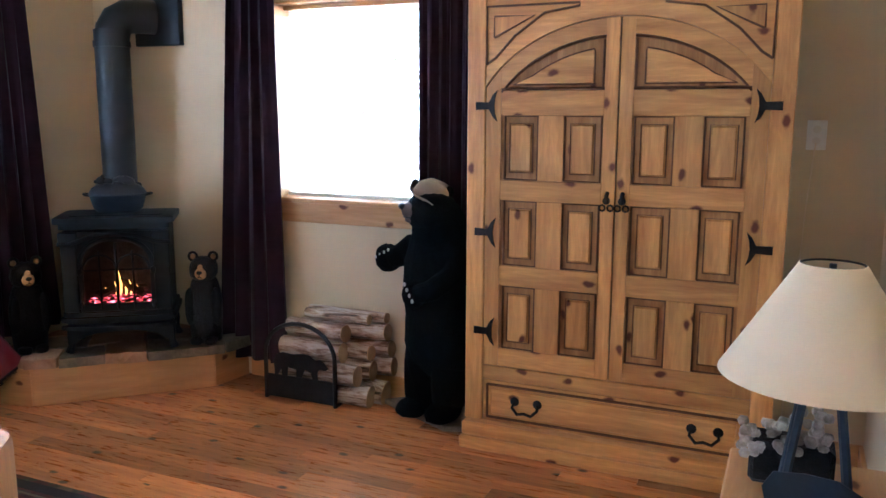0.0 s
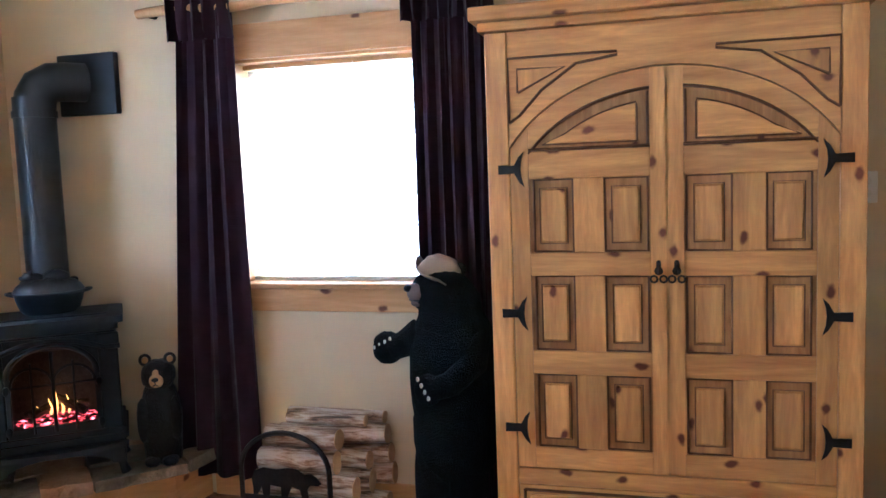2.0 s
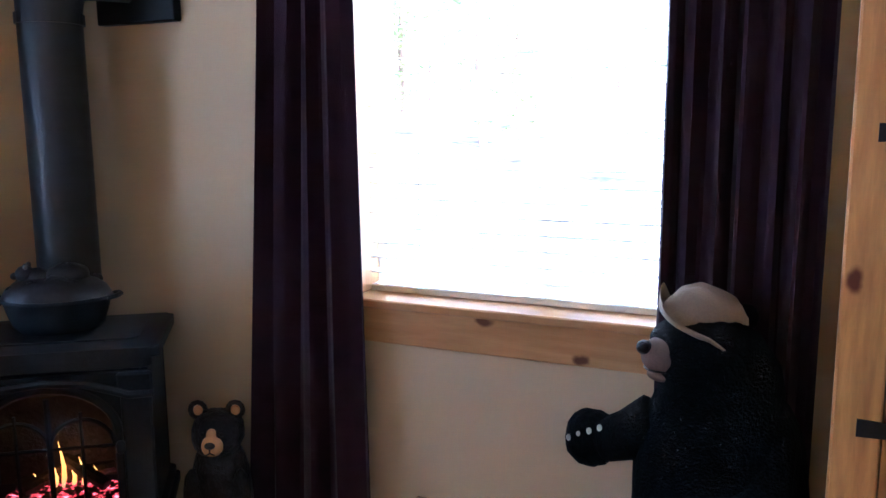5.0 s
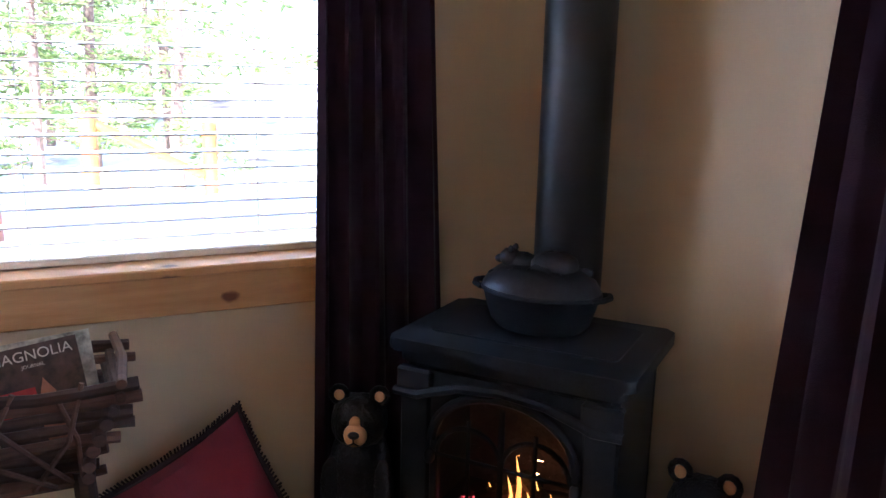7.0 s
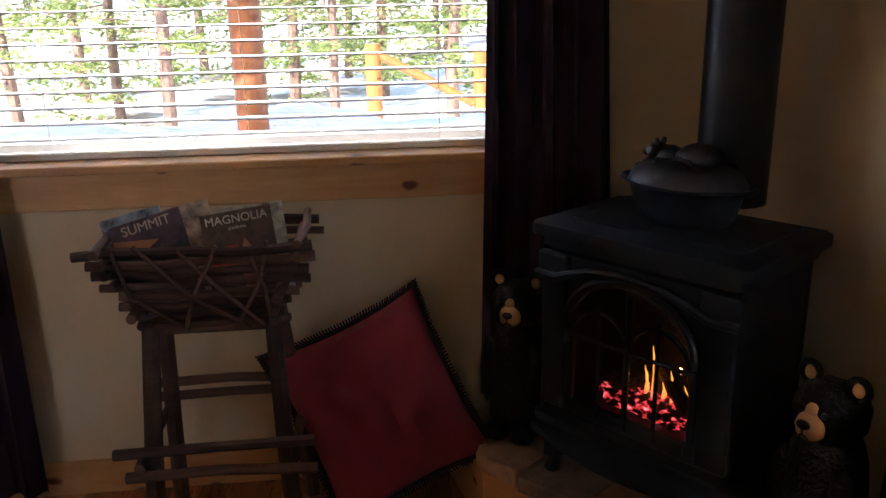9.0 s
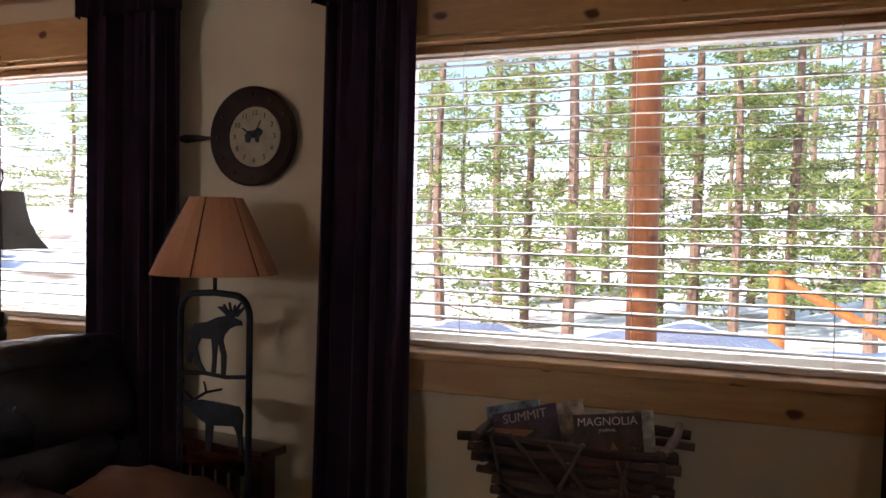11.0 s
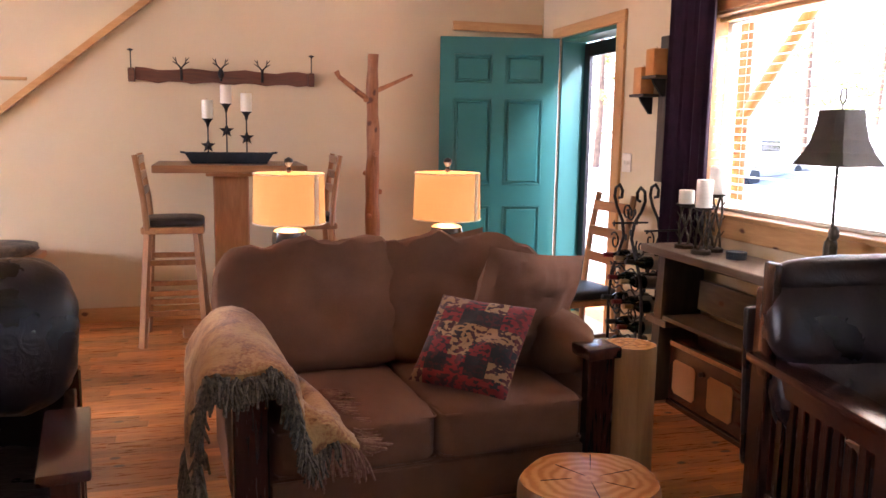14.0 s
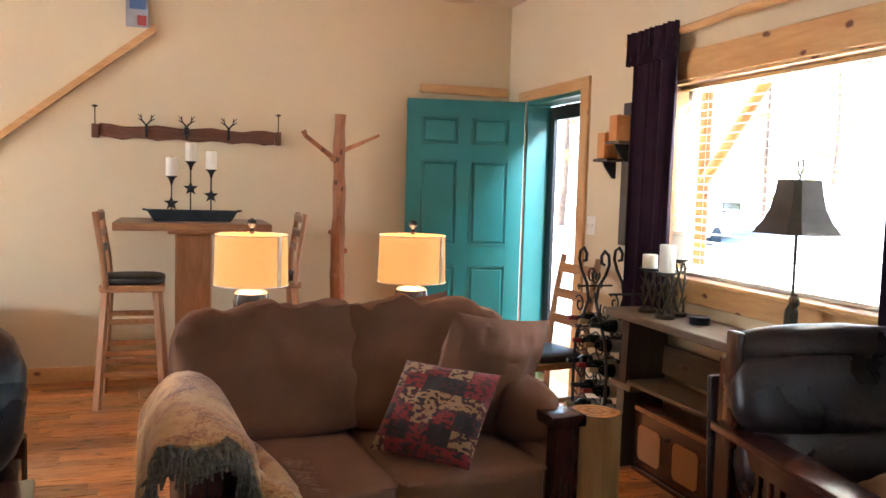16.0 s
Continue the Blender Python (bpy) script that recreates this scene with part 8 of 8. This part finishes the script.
def east_side():
    b = thing("window_bench", pose(0.62, -3.16, 0), "pine bench with a grey fur cushion by the stair wall", "bench")
    part("bench_top", boxes([(-0.56, 0.50, -0.22, 0.26, 0.52, 0.56)], 0.006), PINE_X, b)
    for x in (-0.46, 0.42):
        part("leg", boxes([(x - 0.03, x + 0.03, -0.18, 0.18, 0, 0.519)], 0.004), PINE_Z, b)
    part("seat_cushion", blob(0.42, 0.22, 0.045, (-0.12, 0.01, 0.605), 4, 0.06, 9, 3, 18), mottled("grey_brown_fur", (0.05, 0.045, 0.038), (0.20, 0.16, 0.12), 12, 0.98, fine=120, relief=1.0, depth=0.02), b, "grey fur seat pad", True)
    d = thing("book_display", pose(0.14, -0.90, 0, 0, 0, 20), "grey display stand with slanted shelf of booklets", "display stand")
    part("stand_body", boxes([(-0.18, 0.22, -0.15, 0.15, 0.0, 0.90)], 0.005), tone("grey_laminate", (0.30, 0.31, 0.32), 0.5), d)
    sh = part("slanted_shelf", boxes([(-0.22, 0.22, -0.18, 0.18, 0.0, 0.03)], 0.004), tone("grey_laminate", (0.36, 0.37, 0.38), 0.5), d)
    sh.matrix_basis = pose(0, 0, 0.99, 0, -28, 0)
    for k in range(4):
        k2 = thing("booklet", d.matrix_basis @ pose(0, 0, 0.99, 0, -28, 0) @ pose(-0.15 + 0.085 * k, 0.0, 0.0305), "printed booklet lying on the grey display shelf", "booklet", "booklets on display")
        part("cover", boxes([(-0.038, 0.038, -0.10, 0.10, 0.0, 0.012)], 0.002), tone("booklet_print", ((0.08, 0.10, 0.16), (0.35, 0.30, 0.2), (0.05, 0.05, 0.06), (0.2, 0.28, 0.36))[k], 0.35), k2)
    c = thing("dining_chair", pose(0.63, -2.02, 0, 0, 0, 0), "light pine ladder-back dining chair", "chair")
    for sx in (-1, 1):
        part("back_post", tube([(sx * 0.19, -0.18, 0), (sx * 0.19, -0.18, 0.45), (sx * 0.19, -0.26, 1.19)], 0.021, 6), PINE_Z, c)
        part("leg", tube([(sx * 0.19, 0.19, 0), (sx * 0.19, 0.19, 0.44)], 0.021, 6), PINE_Z, c)
    part("seat", boxes([(-0.22, 0.22, -0.20, 0.22, 0.441, 0.475)], 0.008), PINE_X, c)
    for z in (0.72, 0.92, 1.10):
        part("back_slat", boxes([(-0.18, 0.18, -0.215 - (z - 0.68) * 0.11, -0.195 - (z - 0.68) * 0.11, z, z + 0.07)], 0.004), PINE_X, c)


east_side()
t = thing("ceiling_vent", pose(-3.30, -3.15, ZC - 0.001), "round cream ceiling vent near the corner", "ceiling vent")
part("vent_ring", lathe([(0.09, -0.012), (0.10, -0.006), (0.10, 0.0)], 28), SLAT, t, "", True)

# ---------------------------------------------------------------- outdoors
# white snow; the blue of the porch shade is mixed into its colour
SNOW = mottled("shade_blue_snow", (0.62, 0.70, 0.82), (0.76, 0.81, 0.88), 2, 0.7, fine=25, relief=0.5, depth=0.03)
GRAVEL = mottled("dry_forest_ground", (0.22, 0.18, 0.13), (0.45, 0.42, 0.38), 0.6, 0.95, fine=9, relief=0.6, depth=0.03)
ORANGE_LOG = wood("orange_stained_log", (0.50, 0.17, 0.035), (0.32, 0.09, 0.02), "z", 0.45, 0.2, vary=0.1)
# orange log darkened in colour for the post that stands in shade
SHADED_LOG = wood("shaded_porch_log", (0.30, 0.125, 0.048), (0.18, 0.07, 0.03), "z", 0.55, 0.25, vary=0.1)
ORANGE_BEAM = wood("orange_stained_beam", (0.50, 0.18, 0.04), (0.33, 0.10, 0.022), "y", 0.5, 0.2, vary=0.1)
SOFFIT = wood("porch_soffit_board", (0.42, 0.17, 0.05), (0.28, 0.10, 0.03), "x", 0.6, 0.1, vary=0.1)


def outdoors():
    g = bmesh.new()
    n = 60
    size = 400
    grid = {}
    for i in range(n + 1):
        for j in range(n + 1):
            u, v = 2 * i / n - 1, 2 * j / n - 1
            x, y = size * u * abs(u) ** 1.5, size * v * abs(v) ** 1.5
            z = -0.45
            d = math.hypot(x, y)
            if d > 8:
                z += 0.35 * noise.noise(Vector((x * 0.05, y * 0.05, 0))) + min(14, max(0, (d - 22) * 0.10))
            grid[i, j] = g.verts.new((x, y, z))
    for i in range(n):
        for j in range(n):
            g.faces.new((grid[i, j], grid[i + 1, j], grid[i + 1, j + 1], grid[i, j + 1]))
    m, nd, lk, b = material("snow_patched_ground", 0.85)
    v = coords(nd, lk, (1, 1, 1), False)
    lk.new(ramp(nd, lk, noise_tex(nd, lk, v, 0.35, 5), [(0.34, (0.16, 0.12, 0.085)), (0.41, (0.33, 0.30, 0.26)), (0.46, (0.74, 0.77, 0.80))]), b.inputs["Base Color"])
    bump(nd, lk, b, noise_tex(nd, lk, v, 6, 4), 0.5, 0.05)
    tagged(part("ground", g, m, None, "", True), kind="structure")
    # porch deck, roof, posts and braces
    tagged(part("porch_deck", boxes([(-5.75, XW - TH - 0.002, -4.6, 4.4, -0.42, -0.06)], 0.01), ORANGE_BEAM), kind="structure")
    tagged(part("porch_roof", plate([(XW - TH - 0.002, 3.05), (-6.1, 2.62), (-6.1, 2.70), (XW - TH - 0.002, 3.13)], -4.8, 4.6), SOFFIT), kind="structure")
    tagged(part("porch_beam", boxes([(-5.70, -5.52, -4.7, 4.5, 2.44, 2.64)], 0.01), ORANGE_BEAM), kind="structure")
    for k in range(13):
        y = -4.5 + 0.72 * k
        tagged(part("porch_rafter", plate([(XW - TH - 0.003, 2.90), (XW - TH - 0.003, 3.04), (-6.05, 2.62), (-6.05, 2.52)], y, y + 0.09), ORANGE_BEAM), kind="structure")
    for y in (2.08, -3.69):
        p_ = thing("porch_post", pose(-5.61, y, -0.06), "orange stained log porch post with braces", "porch post", "porch posts")
        part("post", lathe([(0.085, 0), (0.081, 1.2), (0.079, 2.499)], 16), SHADED_LOG if y > 0 else ORANGE_LOG, p_, "", True)
        for s in (-1, 1) if y < 0 else ():
            part("brace", tube([(0, s * 0.05, 1.62), (0, s * 0.86, 2.49)], 0.052, 10), ORANGE_LOG, p_, "", True)
    # snow bank beside the porch
    sb = bmesh.new()
    gx, gy = 16, 50
    gr = {}
    for i in range(gx + 1):
        for j in range(gy + 1):
            x, y = -5.9 - 3.6 * i / gx, -1.6 + 6.0 * j / gy
            e = math.sin(math.pi * i / gx) ** 0.6 * min(1, j / 5) ** 0.7
            h = 1.15 + 0.28 * noise.noise(Vector((x * 0.9, y * 0.7, 2))) + 0.10 * noise.noise(Vector((x * 3, y * 3, 1)))
            gr[i, j] = sb.verts.new((x, y, -0.6 + max(0, e * h)))
    for i in range(gx):
        for j in range(gy):
            sb.faces.new((gr[i, j], gr[i + 1, j], gr[i + 1, j + 1], gr[i, j + 1]))
    tagged(part("snow_bank", sb, SNOW, None, "high bank of old snow along the porch", True), kind="stuff")
    # rail with a slanted brace
    r = thing("yard_rail", pose(-14.0, 2.85, -0.45), "orange stained log rail with slanted handrail beyond the porch", "railing")
    part("post", lathe([(0.125, 0), (0.12, 1.34)], 14), ORANGE_LOG, r, "", True)
    part("handrail", tube([(0, 0.05, 1.20), (0, 1.55, 0.40)], 0.07, 10), ORANGE_LOG, r, "", True)
    part("post", lathe([(0.115, 0), (0.11, 1.20)], 14, 0.0, 1.66), ORANGE_LOG, r, "", True)
    # parked pickup far off
    t = thing("parked_pickup", pose(-18, -20.4, -0.35, 0, 0, 30), "pale parked pickup truck by the trees", "truck")
    paint = mottled("silver_paint", (0.5, 0.52, 0.54), (0.56, 0.58, 0.60), 2, 0.3, fine=20, relief=0.02, coat=0.5)
    part("body", boxes([(-2.6, 2.6, -0.95, 0.95, 0.45, 1.10)], 0.10, 2), paint, t, "", True)
    part("cab", boxes([(-0.5, 1.3, -0.85, 0.85, 1.05, 1.78)], 0.16, 2), paint, t, "", True)
    part("window", boxes([(-0.35, 1.15, -0.87, 0.87, 1.2, 1.6)], 0.05), BOTTLE, t)
    for x in (-1.7, 1.7):
        for y in (-0.96, 0.76):
            part("tyre", lathe([(0.38, 0), (0.40, 0.05), (0.40, 0.17), (0.38, 0.2)], 20), CAST, t).matrix_basis = pose(x, y + 0.2, 0.40, 90)


outdoors()


def conifer(seed, height, name="pine_tree"):
    """Tapered trunk, drooping limbs and many small needle clumps with gaps."""
    rnd = random.Random(seed)
    t = thing(name, pose(0, 0, 0), "tall sunlit conifer with open ragged crown and brown trunk", "tree", "conifers round the cabin")
    part("trunk", tube([(0.06 * math.sin(k * 0.8 + seed), 0.05 * math.sin(k * 0.6), height * k / 10) for k in range(11)], [0.105 * (1 - k / 11.5) + 0.012 for k in range(11)], 8), PINE_BARK, t, "", True)
    limbs, needles = bmesh.new(), []
    verts, faces = [], []
    nb = int(height * 5)
    for k in range(nb):
        z = height * (0.07 + 0.92 * k / nb)
        ln = (1 - z / height) ** 0.75 * height * 0.24 * rnd.uniform(0.55, 1.15) + 0.25
        a = rnd.uniform(0, 2 * math.pi)
        droop = rnd.uniform(-0.25, 0.08)
        d = Vector((math.cos(a), math.sin(a), droop))
        s0 = Vector((0, 0, z))
        tube([s0, s0 + d * ln * 0.5, s0 + d * ln + Vector((0, 0, 0.06 * ln))], [0.016, 0.010, 0.003], 4, limbs)
        m = int(18 + ln * 36)
        for j in range(m):
            q = rnd.uniform(0.18, 1.05)
            c = s0 + d * ln * q + Vector((rnd.gauss(0, 0.12), rnd.gauss(0, 0.12), rnd.gauss(0, 0.07)))
            w = rnd.uniform(0.045, 0.105)
            u = Vector((rnd.gauss(0, 1), rnd.gauss(0, 1), rnd.gauss(0, 0.5))).normalized()
            v = u.cross(Vector((rnd.gauss(0, 1), rnd.gauss(0, 1), rnd.gauss(0, 1)))).normalized()
            i0 = len(verts)
            verts += [c - u * w, c + v * w * 0.35, c + u * w, c - v * w * 0.35, c + u.cross(v) * w * 0.3]
            faces += [(i0, i0 + 1, i0 + 4), (i0 + 1, i0 + 2, i0 + 4), (i0 + 2, i0 + 3, i0 + 4), (i0 + 3, i0, i0 + 4)]
    part("limbs", limbs, PINE_BARK, t)
    me = bpy.data.meshes.new("crown")
    me.from_pydata([tuple(v) for v in verts], [], faces)
    me.materials.append(NEEDLES)
    o = new("crown", me)
    o.parent = t
    o["kind"] = "stuff"
    return t


PINE_BARK = mottled("conifer_bark", (0.14, 0.085, 0.06), (0.28, 0.18, 0.13), 6, 0.9, fine=30, relief=0.8, depth=0.02)
NEEDLES, _n, _l, _b = material("conifer_needles", 0.6)
_g = _n.new("ShaderNodeNewGeometry")
_l.new(ramp(_n, _l, _g.outputs["Random Per Island"], [(0.1, (0.09, 0.14, 0.05)), (0.5, (0.20, 0.26, 0.09)), (0.9, (0.32, 0.36, 0.14))]), _b.inputs["Base Color"])
_t, _m = _n.new("ShaderNodeBsdfTranslucent"), _n.new("ShaderNodeMixShader")
_l.new(ramp(_n, _l, _g.outputs["Random Per Island"], [(0.1, (0.26, 0.34, 0.10)), (0.5, (0.46, 0.52, 0.18)), (0.9, (0.62, 0.64, 0.26))]), _t.inputs["Color"])
_m.inputs[0].default_value = 0.6
_l.new(_b.outputs[0], _m.inputs[1])
_l.new(_t.outputs[0], _m.inputs[2])
_l.new(_m.outputs[0], next(q for q in _n if q.type == "OUTPUT_MATERIAL").inputs["Surface"])


def forest():
    kinds = [conifer(1, 11), conifer(2, 8.5), conifer(3, 13), conifer(4, 6)]
    rnd = random.Random(12)
    near = [(-15.5, -0.6, 2), (-15.6, 4.3, 3), (-11.0, 5.9, 1), (-16.4, 2.2, 1), (-17, -1.8, 0), (-18.5, 0.6, 1), (-15.2, -3.0, 1), (-20, -3.4, 0), (-19, 3.2, 0), (-17.5, 1.4, 0), (-12.5, 7.5, 3), (-19, 4.6, 2), (-16, 9.5, 2), (-22, 2.4, 1), (-20, -7.5, 1),
            (-24, -1.5, 2), (-26, 5, 2), (0.5, 19, 1), (-2.2, 20, 2), (3, 17, 3), (-11, 12, 0)]
    placed = []
    for x, y, k in near:
        placed.append((x, y, k, rnd.uniform(0.85, 1.1)))
    for n in range(46):
        a = radians(rnd.uniform(55, 205)) if n < 40 else radians(rnd.uniform(200, 250))
        d = rnd.uniform(26, 60)
        placed.append((d * math.cos(a), d * math.sin(a), rnd.randrange(4), rnd.uniform(0.9, 1.5)))
    for n, (x, y, k, s) in enumerate(placed):
        d = math.hypot(x, y)
        z = -0.5 + min(14, max(0, (d - 22) * 0.10))
        m = pose(x, y, z, 0, 0, n * 77)
        c = copy_thing(kinds[k], m)
        c.scale = (s, s, s)
    for o in kinds:
        o.matrix_basis = pose(-30 - 3 * kinds.index(o), 16 + 4 * kinds.index(o), 0.6)


forest()

# ---------------------------------------------------------------- floor boards
def floor_boards():
    """Hardwood strips laid east to west in random lengths; the ones nearest the walk are parts, the rest one joined mesh."""
    rnd = random.Random(5)
    near, rest = [], []
    w = 0.086
    y = YS + 0.001
    while y < YN - 0.01:
        x = XW + 0.001 - rnd.uniform(0, 0.8)
        while x < XE2:
            ln = rnd.uniform(0.45, 1.25)
            a, b = max(x, XW + 0.001), min(x + ln, XE2 - 0.001)
            x += ln
            if y > YJ - 0.05 and a > XE:
                continue
            if y > YJ - 0.05:
                b = min(b, XE - 0.001)
            if b - a > 0.03:
                (near if (y > 1.6 or (y < -1.0 and -1.6 < a < 1.0)) and len(near) < 300 else rest).append((a, b, y, min(y + w, YN - 0.001), rnd.random()))
        y += w
    shared = {}
    for a, b, y0, y1, r in near:
        ln = round(b - a, 1) + 0.0
        key = ln
        if key not in shared:
            bm = boxes([(0, max(key, 0.05), 0.0007, w - 0.0007, -0.016, 0)])
            shared[key] = part("board", bm, OAK_FLOOR, subfloor)
            ob = shared[key]
        else:
            ob = new("board", shared[key].data)
            ob.parent = subfloor
        ob.matrix_basis = Matrix.Translation((a + 0.0007, y0, 0)) @ Matrix.Diagonal(((b - a - 0.0014) / max(key, 0.05), (y1 - y0) / w, 1, 1))
    bm = boxes([(a + 0.0007, b - 0.0007, y0 + 0.0007, y1 - 0.0007, -0.016, 0) for a, b, y0, y1, r in rest])
    part("boards", bm, OAK_FLOOR_FAR, subfloor, "honey-coloured hardwood strip flooring", kind="stuff")


floor_boards()
